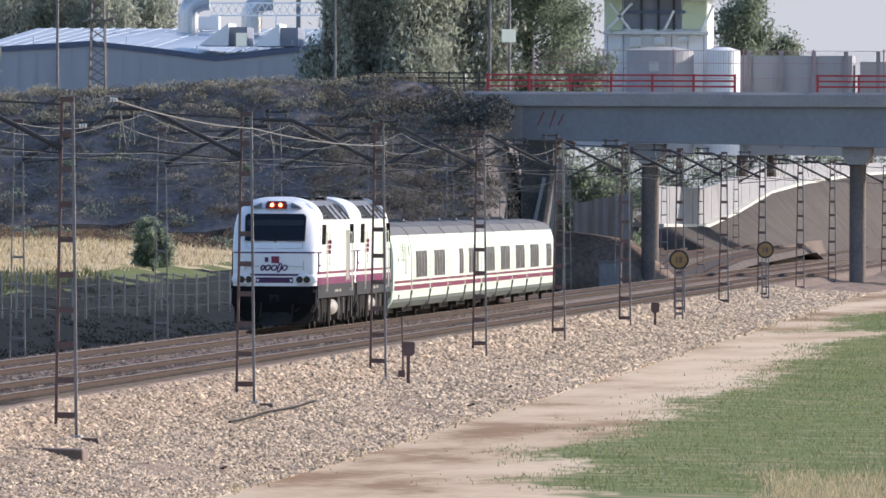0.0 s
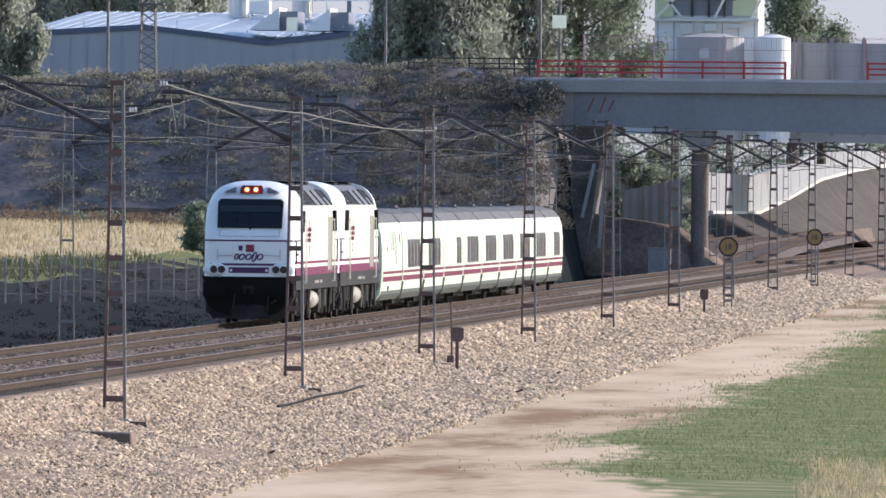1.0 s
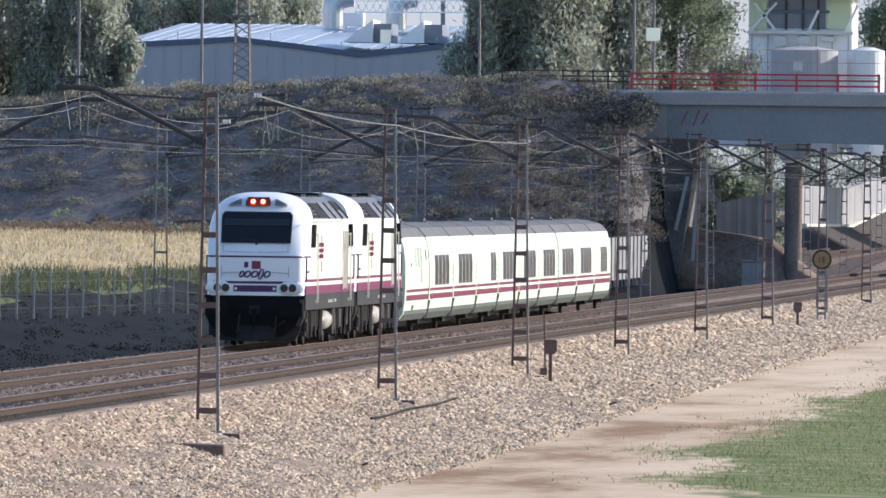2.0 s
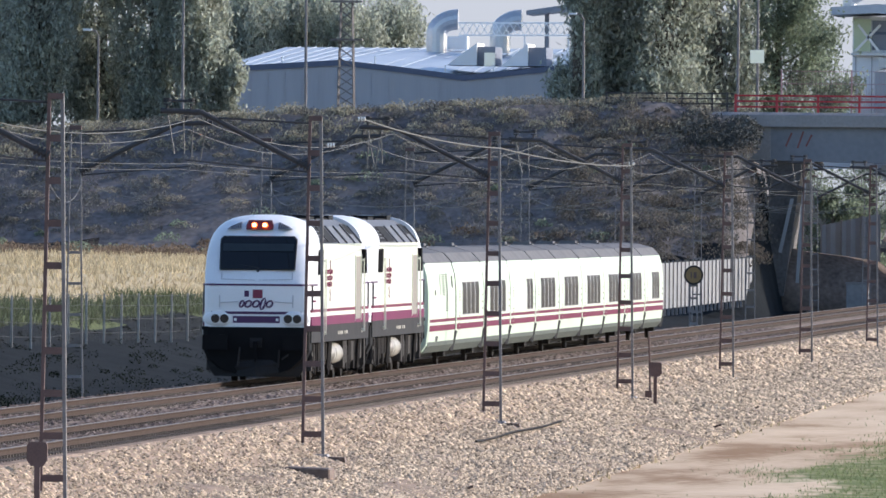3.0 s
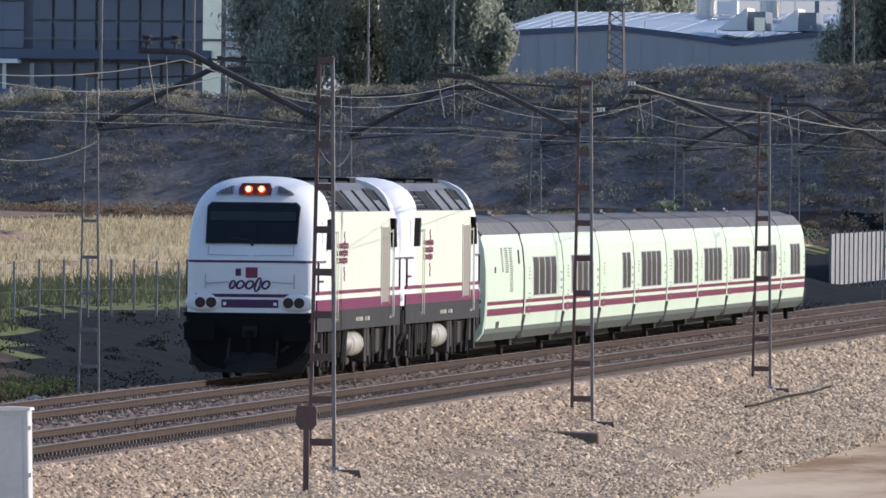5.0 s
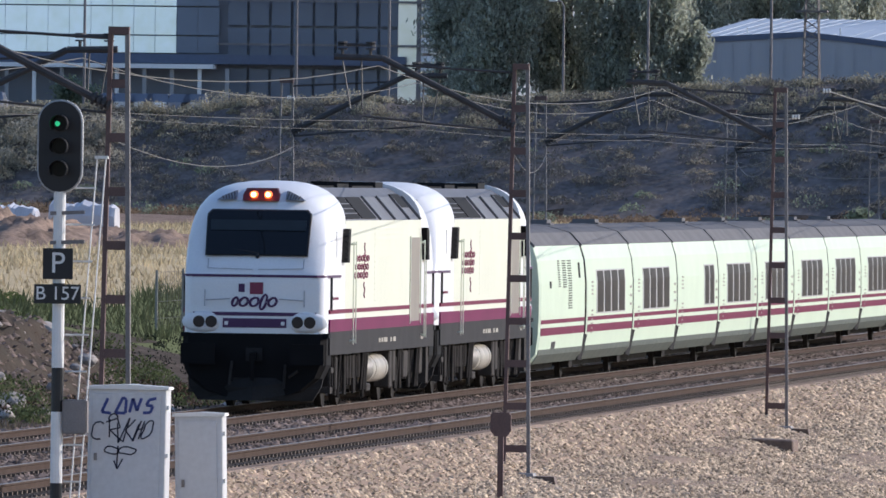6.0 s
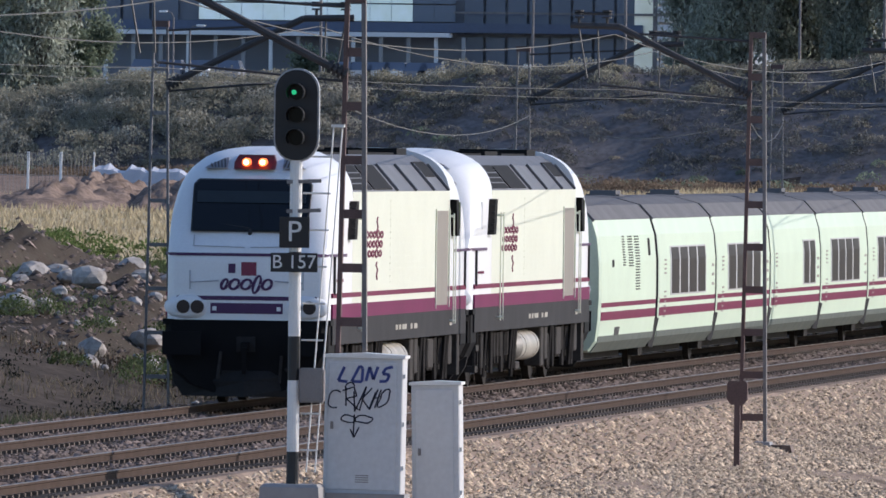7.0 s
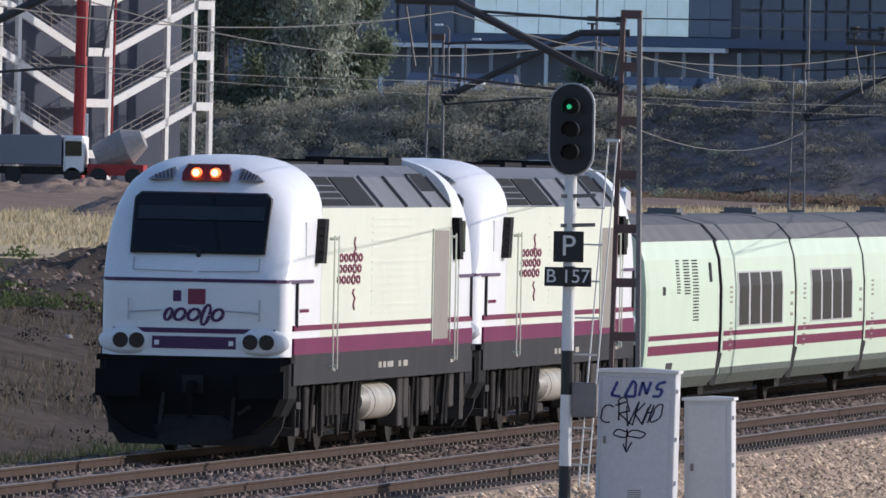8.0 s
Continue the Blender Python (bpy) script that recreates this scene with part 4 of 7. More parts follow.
for x, y, z in ((-27.0, 373.4, 5.98), (-27.2, 500, 6.02), (-26.32, 373.4, 6.57), (-36.9, 360, 6.2), (-36.9, 485.6, 6.35)):
    bm = bmesh.new()
    for k in range(3):
        rod(bm, (x - 0.09 + k * 0.06, y, z), (x - 0.05 + k * 0.06, y, z), 0.05, 10)
    tagged(link("insulator", bm, M["insulator"]), "white porcelain insulator on the feeder cable", "insulator", "white insulators")

# ================= lineside things =================
M["signal_black"] = mat("matt_black_signal_plate", (0.010, 0.010, 0.012), 0.5, var=0.2)
M["signal_rim"] = mat("pale_signal_rim", (0.42, 0.43, 0.44), 0.5, var=0.1)
M["green_lamp"] = mat("lit_green_lens", (0.02, 0.75, 0.30), 0.2, emit=0.5, var=0.02)
M["dark_lens"] = mat("dark_signal_lens", (0.006, 0.006, 0.006), 0.25, spec=0.15, var=0.1)
M["post_white"] = mat("white_post_paint", (0.72, 0.72, 0.70), 0.45, var=0.1)
M["post_black"] = mat("black_post_paint", (0.016, 0.016, 0.017), 0.5, var=0.2)
M["cabinet"] = mat("pale_grey_cabinet", (0.56, 0.57, 0.58), 0.5, var=0.08, scale=1.2, fine=14)
M["ink_blue"] = mat("blue_spray_paint", (0.04, 0.06, 0.22), 0.6, var=0.2)
M["ink_black"] = mat("black_spray_paint", (0.02, 0.025, 0.05), 0.6, var=0.2)
M["yellow"] = mat("ochre_sign_face", (0.27, 0.165, 0.06), 0.5, var=0.15)


def stadium(bm, w, z0, z1, y0, y1, n=12):
    pts = [(w * math.cos(math.pi * i / n), z1 - w + w * math.sin(math.pi * i / n)) for i in range(n + 1)]
    pts += [(-w * math.cos(math.pi * i / n), z0 + w - w * math.sin(math.pi * i / n)) for i in range(n + 1)]
    loft(bm, [[(x, y, z) for x, z in pts] for y in (y0, y1)])


def text_part(body, size, material, parent, x, y, z, name="lettering", label=""):
    cu = bpy.data.curves.new(name, "FONT")
    cu.body, cu.size, cu.extrude, cu.align_x, cu.align_y = body, size, 0.004, "CENTER", "CENTER"
    tmp = bpy.data.objects.new("tmp", cu)
    me = bpy.data.meshes.new_from_object(tmp)
    bpy.data.objects.remove(tmp)
    me.materials.clear()
    me.materials.append(material)
    ob = new(name, me)
    ob.parent = parent
    ob.matrix_basis = pose(x, y, z, 90, 0, 0)
    if label:
        ob["label"] = label
    return ob


def build_signal():
    s = thing("railway_signal", "three-lamp railway signal on a black and white post showing green", "railway signal", at=(-26.52, 228.0, 0))
    z = -0.35
    for z1, m in ((0.28, "post_black"), (1.25, "post_white"), (1.85, "post_black"), (2.72, "post_white"), (3.0, "post_black"), (4.25, "post_white")):
        bm = bmesh.new()
        rod(bm, (0, 0, z), (0, 0, z1), 0.085, 14)
        part("post_section", bm, M[m], s)
        z = z1
    bm = bmesh.new()
    stadium(bm, 0.31, 4.22, 5.50, -0.06, 0.05)
    part("rim", bm, M["signal_rim"], s, "pale grey signal rim")
    bm = bmesh.new()
    stadium(bm, 0.287, 4.243, 5.477, -0.09, 0.0)
    plate = part("backplate", bm, M["signal_black"], s, "black oval backplate")
    for k, zc in enumerate((5.17, 4.86, 4.55)):
        bm = bmesh.new()
        rod(bm, (0, -0.12, zc), (0, -0.085, zc), 0.10, 16)
        part("lens", bm, M["dark_lens"], plate)
        bm = bmesh.new()
        ring = [[(r * math.cos(a), y, zc + r * math.sin(a)) for a in [math.pi * (i / 12 * 1.4 - 0.2) for i in range(13)]] for r, y in ((0.125, -0.09), (0.13, -0.33), (0.118, -0.33), (0.115, -0.09))]
        loft(bm, ring, caps=False, closed=False)
        part("hood", bm, M["signal_black"], plate)
    bm = bmesh.new()
    rod(bm, (-0.03, -0.135, 5.17), (-0.03, -0.118, 5.17), 0.035, 12)
    part("lit_lens", bm, M["green_lamp"], plate, "glowing green lens")
    for name, w, z0, z1, txt, size in (("letter_plate", 0.205, 3.055, 3.475, "P", 0.40), ("number_plate", 0.32, 2.725, 2.985, "B 157", 0.26)):
        bm = bmesh.new()
        box(bm, -w, w, -0.14, -0.11, z0, z1)
        p = part(name, bm, M["signal_black"], s, "black plate with white characters")
        text_part(txt, size, M["post_white"], p, 0, -0.145, (z0 + z1) / 2)
    bm = bmesh.new()
    for zb in (3.95, 3.55):
        bar(bm, (-0.12, -0.05, zb), (0.35, -0.05, zb + 0.02), 0.05, 0.05)
    part("bracket", bm, M["steel"], s)
    bm = bmesh.new()
    for xk in (0.50, 0.62):
        rod(bm, (xk, 0.05, 4.72), (0.18 if xk < 0.55 else 0.30, 0.05, 0.0), 0.012, 5)
    for k in range(9):
        zk = 0.3 + k * 0.5
        rod(bm, (0.09, 0.05, zk), (0.33 + 0.02 * k, 0.05, zk), 0.014, 5)
    box(bm, 0.47, 0.65, 0.0, 0.1, 4.70, 4.74)
    part("ladder", bm, M["post_white"], s, "thin white access ladder")
    bm = bmesh.new()
    box(bm, 0.08, 0.42, -0.1, 0.15, 0.95, 1.42)
    bevel(bm, 0.02)
    part("junction_box", bm, M["steel"], s, "grey junction box on the post")
    bm = bmesh.new()
    loft(bm, [[(a * k, b * k, z) for a, b in ((-0.4, -0.4), (0.4, -0.4), (0.4, 0.4), (-0.4, 0.4))] for z, k in ((-0.9, 1.1), (-0.20, 1.0), (-0.16, 0.92))])
    part("footing", bm, M["concrete"], s)


def build_cabinet(x0, x1, y, z0, z1, depth, tilt, graffiti):
    c = thing("lineside_cabinet", "pale grey metal lineside cabinet with blue and black graffiti" if graffiti else "plain pale grey metal lineside cabinet, slightly tilted", "cabinet", "lineside cabinets", ((x0 + x1) / 2, y, 0))
    w = (x1 - x0) / 2
    bm = bmesh.new()
    box(bm, -w, w, 0, depth, z0, z1)
    bevel(bm, 0.015, 1)
    part("body", bm, M["cabinet"], c)
    bm = bmesh.new()
    box(bm, -w + 0.05, w - 0.08, -0.016, 0.004, z0 + 0.06, z1 - 0.07)
    bevel(bm, 0.006, 1)
    door = part("door", bm, M["cabinet"], c)
    bm = bmesh.new()
    box(bm, -w + 0.09, -w + 0.13, -0.04, -0.01, (z0 + z1) / 2 - 0.05, (z0 + z1) / 2 + 0.05)
    part("handle", bm, M["steel"], door)
    bm = bmesh.new()
    for k in range(4):
        box(bm, -0.09, 0.09, -0.022, -0.014, z0 + 0.16 + 0.03 * k, z0 + 0.172 + 0.03 * k)
    part("vent", bm, M["steel"], door)
    bm = bmesh.new()
    loft(bm, [[(-w - 0.03, yy, z1 - 0.01), (w + 0.03, yy, z1 - 0.01), (w + 0.03, yy, z1 + 0.03), (0, yy, z1 + (0.06 if graffiti else 0.05)), (-w - 0.03, yy, z1 + 0.03)] for yy in (-0.035, depth + 0.03)])
    part("top", bm, M["post_white"], c, "pale overhanging top")
    for k in (0.18, 0.5, 0.85):
        bm = bmesh.new()
        box(bm, w - 0.002, w + 0.03, 0.02, 0.08, z0 + (z1 - z0) * k, z0 + (z1 - z0) * k + 0.06)
        part("hinge", bm, M["post_white"], c)
    bm = bmesh.new()
    box(bm, -w - 0.06, w + 0.06, -0.08, depth + 0.08, z0 - 0.7, z0 + 0.01)
    part("plinth", bm, M["concrete"], c)
    if graffiti:
        def strokes(name, curves, r, m):
            bm = bmesh.new()
            for q in curves:
                q = [(a + 0.22 * (b - z1 + 0.45) + 0.012 * math.sin(b * 31 + a * 9), b + 0.03 * a + 0.012 * math.sin(a * 27)) for a, b in q]
                for (a, b), (e, f) in zip(q, q[1:]):
                    bar(bm, (a, -0.020, b), (e, -0.020, f), 0.006, r)
            part(name, bm, m, door, "sprayed scrawl")
        t = z1 - 0.12
        strokes("graffiti", [[(-0.33, t), (-0.37, t - 0.2), (-0.24, t - 0.21)], [(-0.18, t - 0.22), (-0.13, t), (-0.08, t - 0.02), (-0.06, t - 0.2), (-0.18, t - 0.22)], [(-0.01, t - 0.2), (0.0, t - 0.01), (0.09, t - 0.19), (0.11, t - 0.01)], [(0.33, t - 0.02), (0.22, t - 0.03), (0.21, t - 0.1), (0.31, t - 0.13), (0.29, t - 0.22), (0.18, t - 0.2)]], 0.040, M["ink_blue"])
        def loop(cx, cz, a, b, k0=0, k1=12, n=12, sl=0.0):
            return [(cx + a * math.cos(2 * math.pi * k / n) + sl * math.sin(2 * math.pi * k / n), cz + b * math.sin(2 * math.pi * k / n)) for k in range(k0, k1 + 1)]
        g = t - 0.45
        strokes("graffiti", [loop(-0.36, g, 0.10, 0.12, 2, 10), [(-0.26, g + 0.17), (-0.20, g - 0.1)], [(-0.3, g + 0.13), (-0.14, g + 0.16), (-0.08, g + 0.05), (-0.2, g), (-0.02, g - 0.14)], loop(-0.2, g + 0.17, 0.07, 0.05, 0, 8), [(-0.14, g + 0.1), (-0.06, g - 0.16), (0.04, g + 0.16), (0.0, g - 0.16)], [(0.12, g + 0.15), (0.01, g), (0.14, g - 0.14), (0.2, g + 0.14)], [(0.18, g + 0.1), (0.14, g - 0.12)], [(0.17, g + 0.02), (0.24, g + 0.03)], [(0.25, g + 0.12), (0.22, g - 0.12)], loop(0.31, g, 0.06, 0.13, sl=0.03), loop(-0.12, g - 0.27, 0.11, 0.05), loop(0.1, g - 0.28, 0.13, 0.05), [(-0.04, g - 0.2), (0.0, g - 0.52)], [(-0.05, g - 0.4), (0.01, g - 0.53), (0.06, g - 0.4)]], 0.020, M["ink_black"])
    c.rotation_euler = (0, radians(tilt), 0)


def build_marker(x, y, z0, z1, w):
    p = thing("marker_post", "short rusty lineside marker post with a square head", "marker post", "marker posts", (x, y, 0))
    bm = bmesh.new()
    box(bm, -0.05, 0.05, -0.05, 0.05, z0 - 0.3, z1 - 0.35)
    part("stem", bm, M["rust"], p)
    bm = bmesh.new()
    loft(bm, [[(a, yy, b) for a, b in ((-w, z1 - 0.32), (-w * 0.6, z1 - 0.42), (w * 0.6, z1 - 0.42), (w, z1 - 0.32), (w, z1 - 0.05), (w * 0.8, z1), (-w * 0.8, z1), (-w, z1 - 0.05))] for yy in (-0.06, 0.06)])
    part("head", bm, M["rust"], p, "rusty brown head")


def build_disc_sign(x, y, z, base):
    s = thing("speed_sign", "round ochre speed board with a dark rim on a lattice post", "sign", "round speed boards", (x, y, 0))
    bm = bmesh.new()
    rod(bm, (0, -0.02, z), (0, 0.03, z), 0.42, 24)
    part("rim", bm, M["signal_black"], s)
    bm = bmesh.new()
    rod(bm, (0, -0.035, z), (0, -0.015, z), 0.34, 24)
    face = part("face", bm, M["yellow"], s)
    for xa, xb in ((-0.13, -0.07), (0.0, 0.13)):
        bm = bmesh.new()
        box(bm, xa, xb, -0.045, -0.03, z - 0.13, z + 0.13)
        part("figure_bar", bm, M["rust"], face)
    for q in (-0.16, 0.16):
        bm = bmesh.new()
        box(bm, q - 0.03, q + 0.03, 0.03, 0.09, base - 0.3, z + 0.1)
        part("leg", bm, M["steel"], s)
    zz = base + 0.3
    while zz < z:
        bm = bmesh.new()
        box(bm, -0.13, 0.13, 0.035, 0.085, zz, zz + 0.1)
        part("batten", bm, M["steel"], s)
        zz += 0.55


build_signal()
build_cabinet(-26.17, -25.10, 228.6, -0.30, 1.57, 0.55, 0.5, True)
build_cabinet(-25.06, -24.40, 229.6, -0.65, 1.20, 0.5, -1.2, False)
build_marker(-26.50, 295.4, -0.85, 0.40, 0.18)
build_marker(-26.30, 497.0, -0.95, 0.16, 0.19)
build_marker(-26.4, 690.0, -0.85, 0.15, 0.17)
build_disc_sign(-26.5, 719.0, 1.80, -0.85)
build_disc_sign(-26.5, 835.0, 1.88, -0.85)
build_disc_sign(-36.9, 728.0, 1.95, -0.5)

# sticks and a cable riser on the shoulder
for x, y, l in ((-24.2, 486, 1.2), (-24.5, 380, 1.0), (-24.6, 520, 0.9), (-25.4, 331, 0.6)):
    z = ground_z(x, y) + 0.12
    bm = bmesh.new()
    rod(bm, (x, y, z), (x + 0.35 * l, y - 5 * l, z - 0.1 * l), 0.06, 6)
    rod(bm, (x + 0.1, y - 1, z), (x + 0.4 * l, y - 2, z + 0.12), 0.03, 5)
    tagged(link("stick", bm, M["rust"]), "dark dead stick lying on the shoulder", "stick", "dead sticks")
bm = bmesh.new()
rod(bm, (-26.55, 499, -0.9), (-26.6, 499, 0.9), 0.03, 6)
box(bm, -26.7, -26.5, 498.9, 499.1, -0.9, -0.7)
tagged(link("cable_riser", bm, M["rust"]), "rusty cable riser beside the marker post", "pipe")

# ================= road bridge =================
BY = 1000.0
M["faded_red"] = mat("faded_pinkish_paint", (0.40, 0.24, 0.25), 0.7, var=0.15)
M["graffiti_red"] = mat("faded_red_spray", (0.22, 0.08, 0.07), 0.7, var=0.3)
bridge = thing("road_bridge", "concrete road bridge over the tracks with red railings", "bridge", at=(0, BY, 0))
bm = bmesh.new()
loft(bm, [[(x, a, b) for a, b in ((0.4, 7.75 + dz), (9.5, 7.75 + dz), (9.5, 9.95), (0.4, 9.95))] for x, dz in ((-46.5, 0.12), (-25, -0.28), (30, -0.2))])
part("girder", bm, M["girder"], bridge, "blue-grey concrete girder")
bm = bmesh.new()
loft(bm, [[(x, a, b) for a, b in ((0.0, 9.86), (10.0, 9.86), (10.0, 10.55), (9.7, 10.72), (0.25, 10.72), (0.0, 10.55))] for x in (-50.2, 30)])
part("deck_edge", bm, M["concrete"], bridge, "pale concrete deck edge")
M["pale_wall"] = mat("pale_concrete_wall", (0.40, 0.40, 0.40), 0.85, var=0.1, scale=0.4)
# Abutment concrete, darkened in colour for the shade on its face.
M["dark_concrete"] = mat("shade_toned_concrete", (0.13, 0.12, 0.115), 0.9, var=0.4, scale=0.5, fine=5)
M["pier"] = mat("dark_brown_pier_concrete", (0.17, 0.145, 0.135), 0.9, var=0.3, scale=0.7, fine=6)
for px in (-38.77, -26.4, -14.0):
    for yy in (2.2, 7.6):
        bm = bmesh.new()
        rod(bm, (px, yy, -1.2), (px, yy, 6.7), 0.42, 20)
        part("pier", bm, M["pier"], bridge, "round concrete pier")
    bm = bmesh.new()
    loft(bm, [[(px + a, y, z) for a, z in ((-0.5, 6.45), (0.5, 6.45), (0.85, 7.0), (0.85, 7.62), (-0.85, 7.62), (-0.85, 7.0))] for y in (0.9, 9.0)])
    part("pier_cap", bm, M["concrete"], bridge)
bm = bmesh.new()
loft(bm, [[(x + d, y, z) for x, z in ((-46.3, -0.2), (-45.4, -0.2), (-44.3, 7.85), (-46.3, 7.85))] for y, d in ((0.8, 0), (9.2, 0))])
part("abutment", bm, M["dark_concrete"], bridge, "raking abutment wall, coloured dark for the shade on it")
for xa, za, xb, zb in ((-44.16, 6.9, -44.56, 0.6), (-44.9, 5.6, -45.6, 2.4)):
    bm = bmesh.new()
    bar(bm, (xa, 0.55, za), (xb, 0.55, zb), 0.13, 0.2)
    part("edge_strip", bm, M["pale_wall"], bridge, "pale concrete edge strip")
bm = bmesh.new()
loft(bm, [[(x, y, z) for x, z in ((-52.5, 10.0), (-46.2, 7.4), (-46.2, 10.2), (-52.5, 10.4))] for y in (0.3, 1.2)])
part("wing_wall", bm, M["concrete"], bridge, "concrete wing wall")
x = -48.3
while x < 6:
    if not -32.2 < x < -30.0:
        bm = bmesh.new()
        box(bm, x - 0.07, x + 0.07, 0.35, 0.49, 10.7, 11.78)
        part("rail_post", bm, M["red_rail"], bridge, "red painted railing post")
        x2 = x + 2.45
        if not -32.2 < x2 < -30.0:
            for z in (11.04, 11.37, 11.70):
                bm = bmesh.new()
                box(bm, x + 0.07, x2 - 0.07, 0.38, 0.46, z - 0.055, z + 0.055)
                part("railing_bar", bm, M["red_rail"], bridge, "red painted railing bar")
    x += 2.45
for k in range(9):
    xk = -46.0 + k * 4.2
    bm = bmesh.new()
    for j in range(28):
        rod(bm, (xk + j * 0.15, 9.6, 10.7), (xk + j * 0.15, 9.6, 13.25), 0.009, 4)
    for z in (11.6, 12.5, 13.25):
        rod(bm, (xk, 9.6, z), (xk + 4.2, 9.6, z), 0.02, 4)
    part("mesh_panel", bm, M["faded_red"], bridge, "tall mesh safety panel with faded paint")
    bm = bmesh.new()
    box(bm, xk - 0.045, xk + 0.045, 9.55, 9.7, 10.6, 13.35)
    part("mesh_post", bm, M["faded_red"], bridge)
for xk, za, zb in ((-45.3, 8.7, 9.5), (-44.6, 8.6, 9.6), (-44.1, 8.7, 9.4)):
    bm = bmesh.new()
    bar(bm, (xk, 0.392, za), (xk + 0.35, 0.392, zb), 0.01, 0.10)
    part("graffiti", bm, M["graffiti_red"], bridge)
# road guard rail on the bank towards the bridge
bm = bmesh.new()
for k in range(9):
    xk = -56 + k * 0.9
    box(bm, xk - 0.05, xk + 0.05, 0.5, 0.6, 10.6, 11.9)
for z in (11.2, 11.5, 11.8):
    box(bm, -56, -48.4, 0.52, 0.58, z - 0.04, z + 0.04)
ob = part("guard_rail", bm, M["dark_steel"], bridge, "dark steel guard rail")


# corrugated fences and the wall beyond the bridge
M["relay_grey"] = mat("dusty_grey_steel_box", (0.20, 0.20, 0.20), 0.7, var=0.2)
M["bright_kerb"] = mat("pale_kerb_concrete", (0.55, 0.54, 0.47), 0.85, var=0.1)
M["dark_ballast_strip"] = mat("sooty_yard_ballast", (0.13, 0.11, 0.098), 0.95, spec=0.04, var=0.35, scale=0.4, fine=4)
M["sheet"] = mat("galvanised_sheet", (0.25, 0.25, 0.255), 0.6, 0.2, var=0.2, scale=0.5)


def build_sheet_fence(pts, h0, h1, pitch, material, label):
    f = thing("sheet_fence", label, "fence", "sheet fences")
    for (xa, ya), (xb, yb) in zip(pts, pts[1:]):
        n = max(1, round(math.hypot(xb - xa, yb - ya) / pitch))
        for k in range(n):
            u0, u1 = k / n, (k + 1) / n
            bm = bmesh.new()
            rings = []
            for j in range(5):
                u = u0 + (u1 - u0) * j / 4 * 0.94
                x, y = xa + (xb - xa) * u, ya + (yb - ya) * u
                z0 = h0[0] + (h0[1] - h0[0]) * u
                z1 = h1[0] + (h1[1] - h1[0]) * u
                d = 0.09 * (j % 2)
                rings.append([(x, y + d, z0), (x, y + d, z1), (x, y + d + 0.05, z1), (x, y + d + 0.05, z0)])
            loft(bm, rings)
            part("panel", bm, material, f)
            bm = bmesh.new()
            x, y = xa + (xb - xa) * u0, ya + (yb - ya) * u0
            z0, z1 = h0[0] + (h0[1] - h0[0]) * u0, h1[0] + (h1[1] - h1[0]) * u0
            box(bm, x - 0.06, x + 0.06, y - 0.12, y - 0.02, z0 - 0.4, z1 + 0.1)
            part("post", bm, M["steel"], f)


build_sheet_fence([(-50.5, 862), (-46.5, 985)], (-0.9, -0.3), (1.75, 2.1), 2.6, M["sheet"], "galvanised corrugated sheet fence beside the track")
build_sheet_fence([(-46.8, 1085), (-42.9, 1085)], (1.2, 1.2), (4.0, 4.8), 1.25, M["sheet"], "grey sheet fence beyond the bridge")
M["far_wall"] = mat("weathered_grey_wall", (0.27, 0.27, 0.275), 0.9, var=0.12, scale=0.3, fine=3)
M["ramp_earth"] = mat("grey_brown_ramp_earth", (0.105, 0.092, 0.082), 0.95, spec=0.04, var=0.25, scale=0.25, fine=2.0)
WALL = ((-45.3, 1180), (-43.1, 1210), (-42.4, 1250), (-41.5, 1300), (-40.2, 1350), (-38.2, 1420), (-34.5, 1480))
WALL_TOP, WALL_FOOT = (5.3, 5.1, 5.9, 7.0, 7.2, 7.4, 7.6), (2.4, 2.35, 3.3, 4.8, 5.6, 6.3, 6.8)
wall = thing("boundary_wall", "grey concrete panel wall rising beside a ramp beyond the bridge", "wall")
for i in range(len(WALL) - 1):
    for k in range(4):
        rings = []
        for u in (k / 4, (k + 0.97) / 4):
            x, y = [WALL[i][q] + (WALL[i + 1][q] - WALL[i][q]) * u for q in (0, 1)]
            zt, zf = [T[i] + (T[i + 1] - T[i]) * u for T in (WALL_TOP, WALL_FOOT)]
            rings.append([(x, y, zf - 3), (x + 0.3, y, zf - 3), (x + 0.3, y, zt), (x, y, zt)])
        bm = bmesh.new()
        loft(bm, rings)
        part("panel", bm, M["far_wall"], wall)
    bm = bmesh.new()
    loft(bm, [[(WALL[q][0] + a, WALL[q][1] - 0.3, WALL_FOOT[q] + c) for a, c in ((0.3, -0.6), (0.75, -0.6), (0.75, 0.2), (0.3, 0.2))] for q in (i, i + 1)])
    part("kerb", bm, M["bright_kerb"], wall, "pale sunlit kerb along the wall's foot")
bm = bmesh.new()
rings = []
for i in range(len(WALL) - 1):
    for k in range(6):
        u = k / 6
        x, y = [WALL[i][q] + (WALL[i + 1][q] - WALL[i][q]) * u for q in (0, 1)]
        zf = WALL_FOOT[i] + (WALL_FOOT[i + 1] - WALL_FOOT[i]) * u
        q = 0.25 * noise.noise((y * 0.05, 0, 4))
        rings.append([(x - 3, y, -3), (x - 3, y, zf), (x + 0.9, y, zf), (x + 2.4, y - 2, zf * 0.62 + q), (x + 4.2, y - 4, zf * 0.25 + q), (x + 6.5, y - 5, -1.0), (x + 6.5, y - 5, -3)])
loft(bm, rings)
tagged(link("ramp_bank", bm, M["ramp_earth"], True), "grey-brown earth ramp below the boundary wall", "bank", kind="structure")
